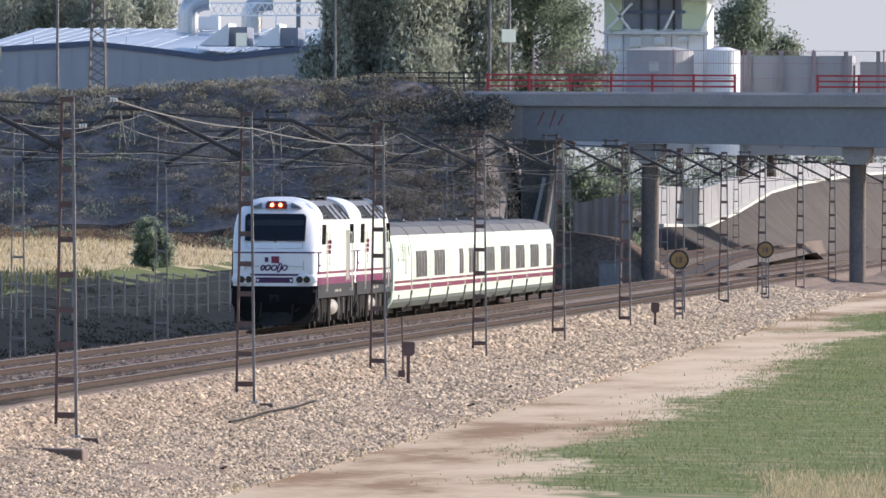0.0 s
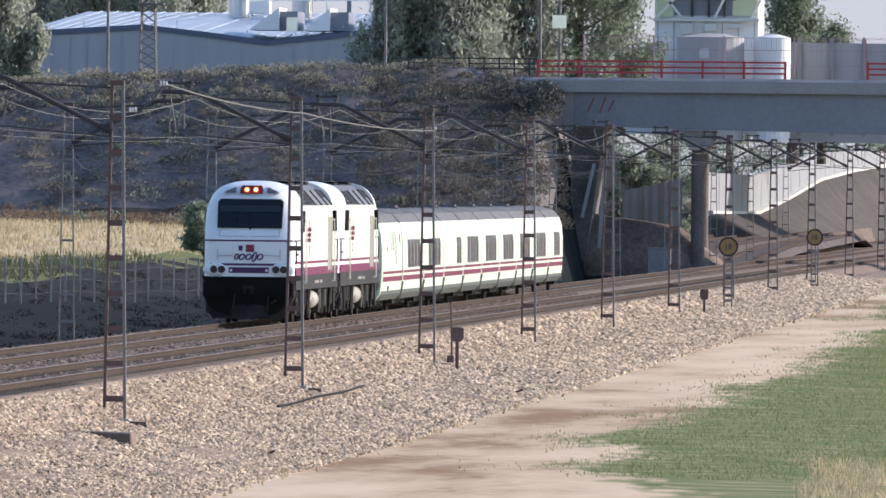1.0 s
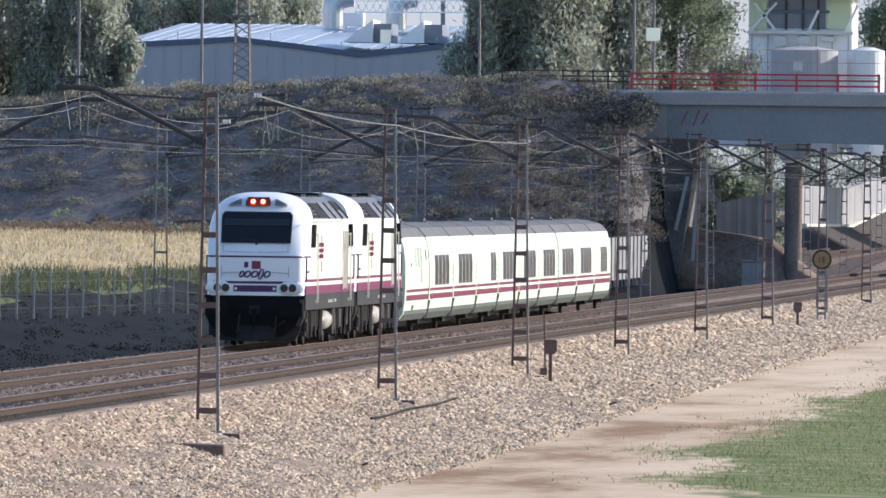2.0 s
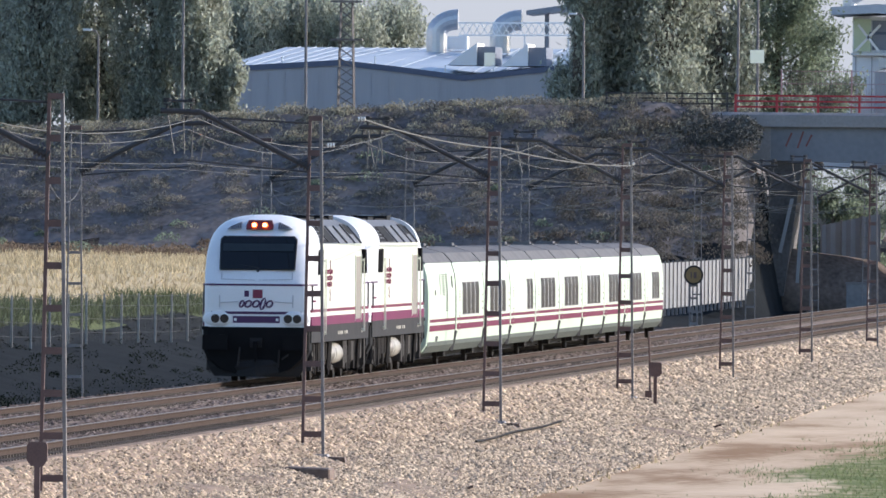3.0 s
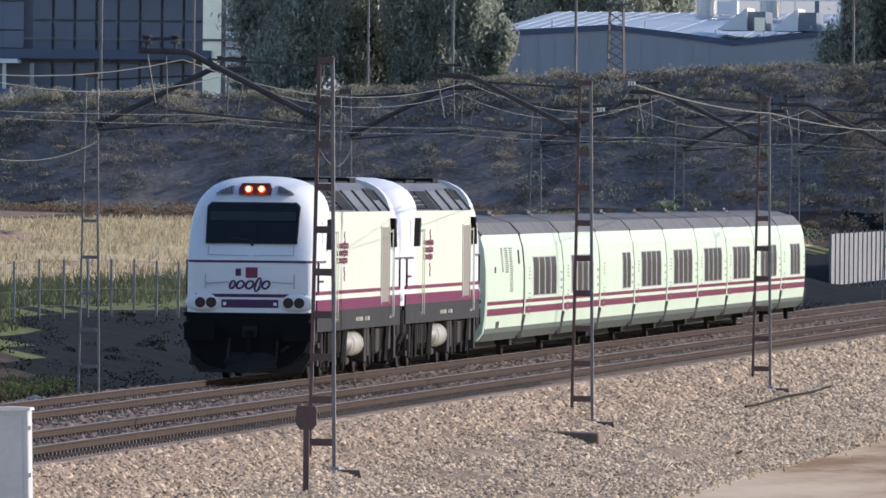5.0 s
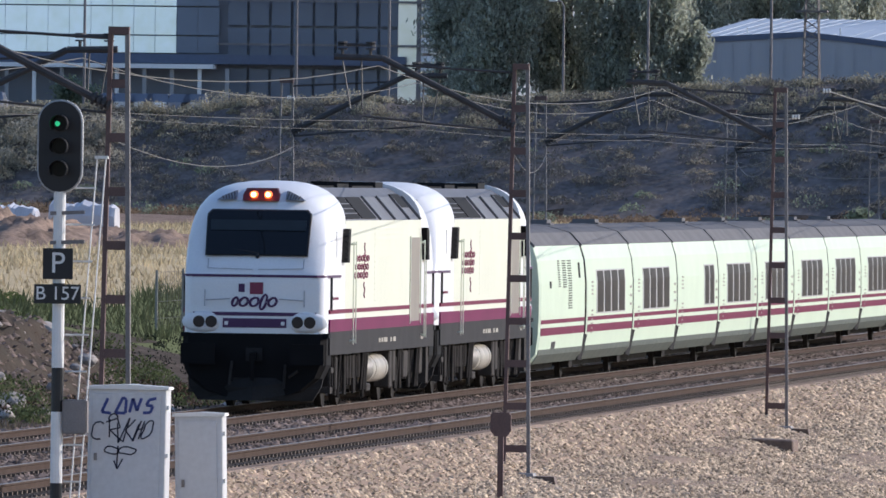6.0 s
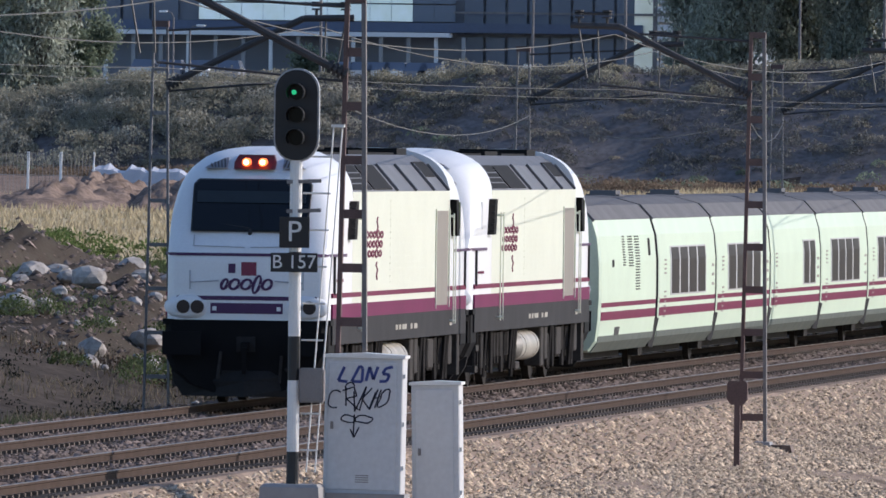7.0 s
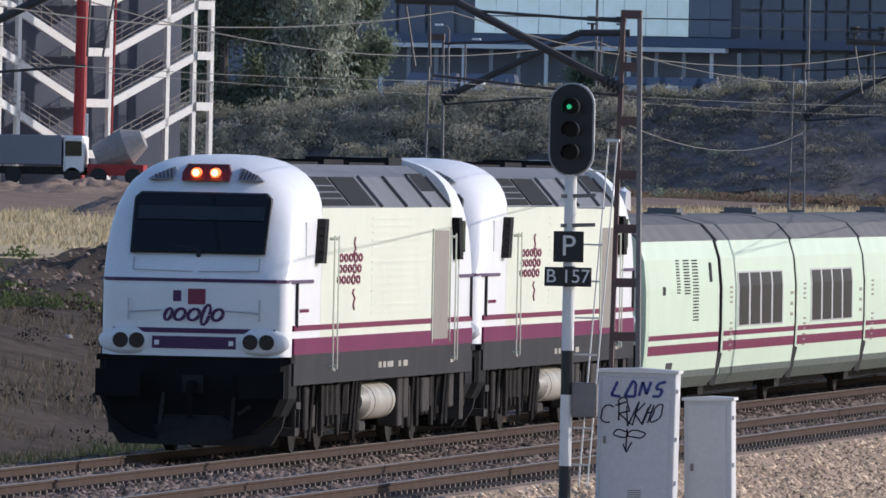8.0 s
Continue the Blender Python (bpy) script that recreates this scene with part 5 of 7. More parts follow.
# sidings fanning out beyond the bridge
for xa, xb in ((-41.6, -39.0), (-37.6, -35.4), (-45.6, -41.0)):
    sd = thing("siding_track", "dark siding track on the yard beyond the bridge", "track", "yard sidings")
    for off in (-0.83, 0.83):
        bm = bmesh.new()
        loft(bm, [[(xa + (xb - xa) * u + off + o, 1012 + 400 * u, ground_z(xa + (xb - xa) * u, 1012 + 400 * u) + c) for o, c in ((-0.06, 0.06), (0.06, 0.06), (0.06, 0.24), (-0.06, 0.24))] for u in [k / 16 for k in range(17)]])
        part("rail", bm, M["rail_side"], sd)
    bm = bmesh.new()
    loft(bm, [[(xa + (xb - xa) * u + o, 1012 + 400 * u, ground_z(xa + (xb - xa) * u, 1012 + 400 * u) + c) for o, c in ((-1.7, -0.3), (-1.3, 0.07), (1.3, 0.07), (1.7, -0.3))] for u in [k / 16 for k in range(17)]])
    part("ballast_strip", bm, M["dark_ballast_strip"], sd)
# earth mound beside the first pier
M["pier_soil"] = mat("dull_brown_soil", (0.21, 0.165, 0.14), 0.95, spec=0.04, var=0.4, scale=0.5, fine=4)
bm = bmesh.new()
loft(bm, [[(x, 1004 + dy, z) for dy, z in ((-3, -1.2), (-1.5, h * 0.8 - 0.4), (0, h), (4, h), (5, -1.2))] for x, h in ((-46.2, 3.0), (-44.6, 2.5), (-42.0, 2.2), (-40.0, 1.9), (-38.4, 0.6), (-36.9, -0.6))])
tagged(link("soil_mound", bm, M["pier_soil"], True), "brown earth mound beside the bridge pier", "mound")
for xk, yk, w, h in ((-39.1, 955, 1.25, 1.35),):
    b = thing("relay_box", "grey steel relay box by the track", "cabinet", "relay boxes", (xk, yk, 0))
    bm = bmesh.new()
    box(bm, -w / 2, w / 2, -0.4, 0.4, -0.9, h - 0.6)
    bevel(bm, 0.03, 1)
    part("body", bm, M["relay_grey"], b)
    bm = bmesh.new()
    box(bm, -w / 2 - 0.05, w / 2 + 0.05, -0.45, 0.45, h - 0.6, h - 0.5)
    part("lid", bm, M["steel"], b)

# ================= far buildings =================
M["shed_wall"] = mat("grey_blue_cladding", (0.40, 0.405, 0.42), 0.6, var=0.06, scale=0.2, fine=2, stretch=(8, 1, 0.3))
M["shed_roof"] = mat("pale_metal_roof", (0.42, 0.47, 0.53), 0.4, 0.2, var=0.10, scale=0.3, fine=3)
M["fascia"] = mat("slate_blue_fascia", (0.095, 0.12, 0.18), 0.5, var=0.1)
M["bright_white"] = mat("white_cladding", (0.86, 0.86, 0.84), 0.5, var=0.06, scale=0.4)
M["duct"] = mat("silver_duct", (0.55, 0.56, 0.57), 0.35, 0.5, var=0.1)
M["teal_glass"] = mat("pale_teal_curtain_wall", (1.0, 1.0, 0.86), 0.28, 0.95, var=0.12, scale=0.12, fine=1.2)
M["blue_glass"] = mat("dark_blue_curtain_wall", (0.15, 0.175, 0.22), 0.25, var=0.2, scale=0.15)
M["dark_clad"] = mat("dark_cladding", (0.22, 0.235, 0.27), 0.5, var=0.15, scale=0.3)
M["stair_back"] = mat("dark_blue_stair_wall", (0.095, 0.105, 0.14), 0.6, spec=0.1, var=0.25, scale=0.2)
M["stair_white"] = mat("white_steel_stair", (0.84, 0.82, 0.76), 0.5, var=0.08)
M["crane_red"] = mat("red_crane_paint", (0.36, 0.02, 0.025), 0.45, var=0.15)
M["pale_green"] = mat("pale_yellow_green_panel", (0.62, 0.68, 0.45), 0.6, var=0.1, scale=0.5)
M["wrap"] = mat("white_plastic_wrap", (0.52, 0.52, 0.55), 0.35, var=0.15, scale=1.5)


def slab(name, x0, x1, y0, y1, z0, z1, m, parent, label="", bev=0.0):
    bm = bmesh.new()
    box(bm, x0, x1, y0, y1, z0, z1)
    if bev:
        bevel(bm, bev, 1)
    return part(name, bm, m, parent, label)


def build_shed():
    s = thing("warehouse", "long grey-blue warehouse with pale metal roof and roof ducts", "warehouse", at=(0, 1120, 0))
    xs = [(-88.0, 14.2), (-80.5, 14.68), (-76.4, 14.25), (-72.2, 13.72), (-65.2, 14.5), (-56, 15.0)]
    bm = bmesh.new()
    loft(bm, [[(x, 0, 8.0), (x, 0, z), (x, 0.4, z), (x, 0.4, 8.0)] for x, z in xs])
    part("wall", bm, M["shed_wall"], s, "ribbed grey-blue wall")
    k = -87.6
    while k < -57:
        slab("rib", k, k + 0.05, -0.05, 0.0, 8.0, steps(k, xs) - 0.5, M["shed_wall"], s)
        k += 1.15
    bm = bmesh.new()
    loft(bm, [[(x, -0.12, z - 0.32), (x, -0.12, z + 0.05), (x, 0.1, z + 0.05), (x, 0.1, z - 0.32)] for x, z in xs])
    part("fascia", bm, M["fascia"], s, "dark blue fascia")
    bm = bmesh.new()
    loft(bm, [[(x - (0.6 if x < -85 else 0), y, z + (16.15 - z) * u - 0.02 * b) for u, y, b in ((0, 0.1, 0), (1, 60, 0), (1, 60, 8), (0, 0.1, 8))] for x, z in xs])
    part("roof", bm, M["shed_roof"], s, "pale blue-grey metal roof")
    for j in range(28):
        x = -87.5 + j * 1.1
        z = steps(x, xs)
        bm = bmesh.new()
        bar(bm, (x, 0.3, z + 0.02), (x, 59, 16.17), 0.08, 0.06)
        part("roof_seam", bm, M["shed_roof"], s)
    for xa, za, xb, zb in ((-73.4, 14.45, -71.4, 15.95), (-69.8, 14.42, -68.0, 15.92), (-66.4, 14.55, -64.6, 15.9)):
        bm = bmesh.new()
        loft(bm, [[(xa, y, za), (xb, y, zb), (xb, y, za)] for y in (1.0, 9.0)])
        part("rooflight", bm, M["bright_white"], s, "white saw-tooth rooflight")
        slab("rooflight_back", xb + 0.02, xb + 1.2, 1.5, 9.0, za, zb - 0.25, M["dark_clad"], s)
    slab("vent_unit", -70.9, -70.2, 0.9, 2.0, 14.4, 15.3, M["teal_glass"], s, "greenish roof vent unit")
    for x in (-84.4, -78.2, -73.5, -70.3, -66.3):
        slab("roof_stub", x, x + 0.09, 0.2, 0.3, 14.0, steps(x, xs) + 0.55, M["bright_white"], s)
    slab("parapet_box", -77.5, -75.2, 50, 52, 16.0, 16.9, M["bright_white"], s)
    for x, z0 in ((-77.0, 16.0), (-72.6, 16.0)):
        bm = bmesh.new()
        rings = [[(x + 0.72 * math.cos(q), 45 + 0.72 * math.sin(q), z0 - 0.3) for q in [2 * math.pi * i / 16 for i in range(16)]]]
        for j in range(9):
            a = math.pi / 2 * j / 8
            cx, cz = x + 1.5 - 1.5 * math.cos(a), z0 + 1.0 + 1.0 * math.sin(a)
            rings.append([(cx + 0.72 * math.cos(q) * math.cos(a), 45 + 0.72 * math.sin(q), cz - 0.72 * math.cos(q) * math.sin(a)) for q in [2 * math.pi * i / 16 for i in range(16)]])
        loft(bm, rings)
        part("duct", bm, M["duct"], s, "curved silver roof duct")
    bm = bmesh.new()
    for z in (16.75, 17.6):
        for y in (30, 30.6):
            bar(bm, (-74.5, y, z), (-66.5, y, z + 0.05), 0.09, 0.09)
    for j in range(17):
        x = -74.5 + j * 0.5
        bar(bm, (x, 30, 16.75), (x + 0.5, 30, 17.6), 0.05, 0.05)
        bar(bm, (x, 30, 17.6), (x + 0.5, 30, 16.75), 0.05, 0.05)
    for x in (-74, -70, -67):
        bar(bm, (x, 30.3, 15.0), (x, 30.3, 16.75), 0.12, 0.12)
    part("gantry", bm, M["bright_white"], s, "white lattice gantry")
    bm = bmesh.new()
    loft(bm, [[(x, y, z) for x, z in ((-70.5, 18.6), (-66, 19.3), (-62, 19.0), (-62, 18.6), (-66, 18.8), (-70.5, 18.3))] for y in (40, 48)])
    bar(bm, (-69.3, 44, 15), (-69.3, 44, 18.5), 0.3, 0.3)
    part("canopy", bm, M["dark_clad"], s, "dark roof canopy")


def build_office():
    o = thing("office_building", "modern office building with teal and dark glass curtain walls", "office building", at=(0, 1150, 0))
    slab("core", -165, -109.2, 1.0, 30, 7.5, 24, M["dark_clad"], o)
    x = -140.7
    while x < -123:
        m = M["teal_glass"] if x < -126 else M["blue_glass"]
        for z0, z1 in ((13.0, 14.18), (14.24, 16.18), (16.24, 18.2), (18.26, 20.2), (20.26, 22.2)):
            bm = bmesh.new()
            lean = 0.06 * (z1 - z0)
            loft(bm, [[(q, 0.35, z0 + 0.03), (q, 0.35 + lean, z1), (q, 0.45 + lean, z1), (q, 0.45, z0 + 0.03)] for q in (x + 0.015, x + 1.465)])
            part("pane", bm, m, o, "pale teal pane leaning back a little" if m == M["teal_glass"] else "")
        x += 1.48
    x = -122.4
    while x < -111:
        for z0 in (9.4, 12.2, 15.0, 17.8):
            slab("pane", x + 0.05, x + 1.35, 0.6, 0.8, z0, z0 + 2.6, M["blue_glass"], o)
        x += 1.5
    x = -164
    while x < -142:
        for z0 in (12.6, 15.6, 18.6):
            slab("pane", x + 0.05, x + 1.85, 0.6, 0.8, z0, z0 + 2.6, M["blue_glass"], o)
        x += 2.0
    slab("canopy_band", -148, -123.1, -2.0, 0.6, 11.95, 12.25, M["bright_white"], o, "white canopy band")
    slab("soffit", -148, -110, -0.6, 0.9, 12.3, 12.95, M["fascia"], o)
    for j in range(14):
        slab("column", -147 + j * 1.9, -146.75 + j * 1.9, -1.5, -1.2, 7.5, 11.95, M["pale_wall"] if j % 3 else M["bright_white"], o)
    slab("glass_edge", -110.6, -109.0, 0.2, 1.0, 9.0, 22, M["teal_glass"], o)
    z = 9.5
    while z < 22:
        slab("louvre", -109.2, -107.9, 0.0, 14.0, z, z + 0.42, M["bright_white"], o)
        z += 0.62
    slab("louvre_post", -109.3, -109.0, -0.1, 0.1, 8.0, 22, M["steel"], o)
    slab("louvre_post", -107.95, -107.75, -0.1, 0.1, 8.0, 22, M["steel"], o)
    for z in (13.6, 16.6):
        slab("walkway_rail", -123, -107.8, -0.4, -0.25, z, z + 0.15, M["steel"], o)
    # parked cars far off, a few blurs of white
    rng = random.Random(8)
    for j in range(11):
        x = (-142 if j < 4 else -134.5) + j * 1.95 * (1 if j < 4 else 0.62) + rng.uniform(-0.2, 0.2)
        c = thing("parked_car", rng.choice(("small white parked car", "pale silver parked car", "dark parked car")) + " outside the office building", "car", "parked cars", (x, 1132, 8.7))
        m = M["bright_white"] if "white" in c["label"] else M["duct"] if "silver" in c["label"] else M["dark_clad"]
        bm = bmesh.new()
        loft(bm, [[(k * w, y, z) for k, z in ((-1, 0.3), (1, 0.3), (1, 0.85), (-1, 0.85))] for y, w in ((-2.0, 0.78), (-1.6, 0.85), (1.7, 0.85), (2.1, 0.78))])
        part("body", bm, m, c)
        bm = bmesh.new()
        loft(bm, [[(-0.8, y0, 0.85), (0.8, y0, 0.85), (0.62, y1, 1.42), (-0.62, y1, 1.42)] for y0, y1 in ((-1.2, -0.6), (1.6, 1.1))])
        part("cabin", bm, M["blue_glass"], c)
        for sx in (-0.8, 0.8):
            for yy in (-1.3, 1.3):
                bm = bmesh.new()
                rod(bm, (sx - 0.09, yy, 0.3), (sx + 0.09, yy, 0.3), 0.31, 12)
                part("wheel", bm, M["rubber"], c)


bm = bmesh.new()
loft(bm, [[(x, 1046, 5.0), (x, 1046, 7.25), (x, 1140, 8.72), (x, 1140, 5.0)] for x in (-152, -120)])
tagged(link("forecourt", bm, mat("pale_blue_grey_paving", (0.30, 0.31, 0.33), 0.85, spec=0.1, var=0.12, scale=0.2, fine=2)), "pale blue-grey paved forecourt before the office building", "pavement", kind="structure")


def build_stair():
    s = thing("stair_tower", "white steel zigzag stair tower on the front of a building", "stair tower", at=(0, 900, 0))
    xl, xc0, xc1, xr = -138.8, -131.7, -129.5, -121.9
    for x in (xl, xl + 1.1, xl + 2.5, xc0, xc1, xr - 3.3, xr - 1.3, xr):
        slab("column", x - 0.13, x + 0.13, 0.0, 0.25, 2.4, 17.0, M["stair_white"], s)
    for k in range(6):
        z = 4.2 + k * 2.75
        for (xa, za), (xb, zb) in (((xr - 1.1, z + 2.75), (xc1, z)), ((xl + 1.1, z + 2.75), (xc0, z))):
            bm = bmesh.new()
            bar(bm, (xa, 0.1, za), (xb, 0.1, zb), 0.2, 0.42)
            part("stringer", bm, M["stair_white"], s, "white raking stringer")
            bm = bmesh.new()
            for d in (0.45, 0.8, 1.1):
                bar(bm, (xa, 0.05, za + d), (xb, 0.05, zb + d), 0.035, 0.05)
            for j in range(9):
                u = j / 8
                bar(bm, (xa + (xb - xa) * u, 0.05, za + (zb - za) * u), (xa + (xb - xa) * u, 0.05, za + (zb - za) * u + 1.1), 0.035, 0.035)
            part("balustrade", bm, M["steel"], s)
        slab("landing", xr - 1.2, xr, -0.1, 1.6, z + 2.5, z + 2.95, M["stair_white"], s, "white landing")
        slab("landing", xl, xl + 1.2, -0.1, 1.6, z + 2.5, z + 2.95, M["stair_white"], s, "white landing")
        slab("landing", xc0, xc1, -0.1, 1.6, z - 0.2, z + 0.25, M["stair_white"], s, "white landing")
        for xa, xb in ((xr - 1.2, xr), (xl, xl + 1.2)):
            bm = bmesh.new()
            for d in (0.5, 1.1):
                bar(bm, (xa, -0.05, z + 2.95 + d), (xb, -0.05, z + 2.95 + d), 0.035, 0.05)
            for j in range(6):
                x = xa + (xb - xa) * j / 5
                bar(bm, (x, -0.05, z + 2.95), (x, -0.05, z + 4.05), 0.03, 0.03)
            part("balustrade", bm, M["steel"], s)
    slab("back_wall", xl - 6, xr - 0.2, 2.2, 9, 2.0, 17, M["stair_back"], s, "dark glazed wall behind the stairs")
    s.matrix_world = Matrix.Translation((-130.5, 900, 0)) @ Matrix.Rotation(radians(52), 4, "Z") @ Matrix.Translation((130.5, 0, 0))
    c = thing("crane_mast", "red crane mast rising in front of the stair tower", "crane", at=(-131.0, 897, 0))
    bm = bmesh.new()
    rod(bm, (0, 0, 2.8), (0.1, 0, 17), 0.36, 12, 0.30)
    part("mast", bm, M["crane_red"], c)
    bm = bmesh.new()
    rod(bm, (1.7, 0.2, 3.0), (1.9, 0.2, 17), 0.07, 6)
    part("mast_pipe", bm, M["crane_red"], c)
    bm = bmesh.new()
    rod(bm, (0.45, -0.3, 4.2), (0.45, -0.3, 6.4), 0.09, 8)
    part("lamp_tube", bm, M["bright_white"], c)
    t = thing("truck", "dark lorry with a white cab parked by the stair tower", "truck", at=(-132.0, 893, 2.6))
    slab("cab", 0.9, 2.0, -1, 1, 0.6, 2.6, M["bright_white"], t, bev=0.12)
    slab("windscreen", 1.0, 1.9, -1.03, -0.95, 1.5, 2.3, M["glass"], t)
    slab("load_box", -2.6, 0.8, -1, 1, 1.0, 2.6, M["dark_clad"], t, "dark load body", 0.05)
    slab("chassis", -2.6, 2.0, -0.8, 0.8, 0.5, 0.9, M["running"], t)
    for x in (-1.8, 1.4):
        bm = bmesh.new()
        rod(bm, (x, -1.0, 0.45), (x, -0.7, 0.45), 0.45, 14)
        part("wheel", bm, M["rubber"], t)
    m = thing("cement_mixer", "orange and grey drum mixer on the building site", "mixer", at=(-128.2, 893, 2.6))
    bm = bmesh.new()
    rod(bm, (-1.2, 0, 1.4), (0.4, 0, 2.1), 0.75, 14, 1.0)
    rod(bm, (0.4, 0, 2.1), (1.3, 0, 2.5), 1.0, 14, 0.5)
    part("drum", bm, M["concrete"], m)
    slab("chassis", -1.6, 1.4, -0.8, 0.8, 0.5, 1.1, M["crane_red"], m)
    for x in (-1.0, 0.9):
        bm = bmesh.new()
        rod(bm, (x, -1.0, 0.45), (x, -0.7, 0.45), 0.45, 14)
        part("wheel", bm, M["rubber"], m)


def build_plant():
    p = thing("industrial_plant", "white industrial plant with tanks, ducts and a flat roof", "factory", at=(0, 1200, 0))
    slab("tower_block", -49.8, -42.4, 4, 16, 8, 18.9, M["bright_white"], p, "white process block")
    slab("dark_opening", -48.4, -44.3, 3.9, 4.6, 16.5, 18.6, M["dark_clad"], p)
    for x in (-47.2, -46.0, -44.9):
        slab("recess_post", x, x + 0.16, 3.7, 3.9, 16.4, 18.7, M["dark_steel"], p)
    slab("cladding_panel", -49.7, -48.5, 3.75, 4.0, 16.4, 18.7, M["pale_green"], p, "pale yellow-green cladding panel")
    slab("cladding_panel", -44.2, -42.5, 3.75, 4.0, 16.5, 18.5, M["pale_green"], p, "pale yellow-green cladding panel")
    slab("ledge", -49.9, -42.3, 3.4, 4.0, 16.1, 16.28, M["duct"], p)
    for k in range(7):
        slab("panel_joint", -49.6 + 1.15 * k, -49.53 + 1.15 * k, 3.94, 4.0, 9.0, 16.0, M["pale_wall"], p)
    for k in range(3):
        slab("ledge_box", -47.9 + 1.7 * k, -47.1 + 1.7 * k, 3.2, 4.0, 15.2 + 0.2 * k, 15.9, M["duct"], p)
    slab("recess_beam", -48.6, -44.0, 3.65, 3.85, 17.6, 17.8, M["fascia"], p)
    bm = bmesh.new()
    loft(bm, [[(x, y, z) for x, z in ((-51.3, 19.5), (-48, 19.75), (-41.5, 19.5), (-41.5, 18.7), (-48, 19.1), (-51.3, 18.95))] for y in (1, 16)])
    part("roof", bm, M["shed_roof"], p, "overhanging pale roof")
    for x in (-50.2, -46.9, -43.7):
        bm = bmesh.new()
        rod(bm, (x, 8, 19.4), (x, 8, 20.1), 0.5, 12)
        rod(bm, (x, 8, 20.1), (x + 0.8, 8, 20.6), 0.5, 12)
        part("duct", bm, M["duct"], p, "bent silver roof duct")
    for xa, za, xb, zb in ((-49.6, 16.4, -47.8, 18.3), (-47.9, 16.4, -49.4, 18.3), (-42.9, 16.2, -42.0, 18.2), (-46.2, 14.9, -44.8, 17.8)):
        bm = bmesh.new()
        bar(bm, (xa, 3.7, za), (xb, 3.7, zb), 0.18, 0.18)
        part("brace", bm, M["bright_white"], p)
    for x, r, z1 in ((-45.6, 2.4, 14.9), (-41.2, 1.3, 14.9)):
        bm = bmesh.new()
        rod(bm, (x, -1, 7.5), (x, -1, z1), r, 24)
        rod(bm, (x, -1, z1), (x, -1, z1 + 0.25), r * 1.02, 24, r * 0.4)
        part("tank", bm, M["pale_wall"] if r > 2 else M["bright_white"], p, "large upright storage tank")
    slab("low_block", -40.0, -32.0, 2, 10, 7.5, 14.6, M["pale_wall"], p)
    slab("low_block", -31.5, -18.0, 4, 12, 7.5, 14.2, M["pale_wall"], p)
    for k in range(6):
        slab("panel_post", -39.5 + k * 2.3, -39.2 + k * 2.3, 1.7, 2.0, 8, 14.9, M["concrete"], p)
    slab("pipe_rack", -52.5, -49.8, 2, 3, 8, 14.2, M["bright_white"], p)
    slab("sign_face", -46.3, -45.6, -3.45, -3.38, 13.4, 14.1, M["duct"], p)


build_shed()
build_office()
build_stair()
build_plant()


def lamp_post(x, y, z0, z1, arm, kind):
    l = thing("street_lamp" if kind else "tall_pole", "slender grey street lamp with a curved arm" if kind else "tall plain grey steel pole", "street lamp" if kind else "pole", "street lamps" if kind else "tall poles", (x, y, 0))
    bm = bmesh.new()
    rod(bm, (0, 0, z0 - 1), (0, 0, z1), 0.10, 8, 0.06)
    part("pole", bm, M["steel"], l)
    for a in arm:
        bm = bmesh.new()
        q = [Vector((0, 0, z1)), Vector((a * 0.15, 0, z1 + 0.25)), Vector((a * 0.45, 0, z1 + 0.32))]
        for u, v in zip(q, q[1:]):
            rod(bm, u, v, 0.05, 6)
        part("arm", bm, M["steel"], l)
        bm = bmesh.new()
        box(bm, min(a * 0.4, a * 0.95), max(a * 0.4, a * 0.95), -0.14, 0.14, z1 + 0.26, z1 + 0.40)
        bevel(bm, 0.04, 1)
        part("lantern", bm, M["bright_white"], l, "pale lantern head")
    return l


for x, y, z0, z1, arm in ((-88.85, 1030, 8.5, 15.3, (-1,)), (-59.07, 1030, 10.5, 16.5, (-1,)), (-149.8, 1100, 7, 12.6, (-1, 1)), (-141.6, 1100, 7, 13.0, (-1,)), (-136.2, 1100, 7, 12.8, (-1,)), (-105.3, 1030, 8, 18, (-1,)), (-126.5, 1030, 7, 11.4, (1,))):
    lamp_post(x, y, z0, z1, arm, 1)
for x, y, z0, z1 in ((-83.65, 1030, 8.5, 24), (-76.1, 1030, 9.5, 24), (-49.6, 1030, 9.5, 24), (-48.4, 1030, 9.5, 24), (-118.4, 1030, 7.5, 24), (-99.6, 1030, 8.5, 24)):
    pole = lamp_post(x, y, z0, z1, (), 0)
    if x == -48.4:
        slab("banner", -0.45, 0.4, -0.3, -0.15, 13.9, 14.7, M["teal_glass"], pole, "small green banner")


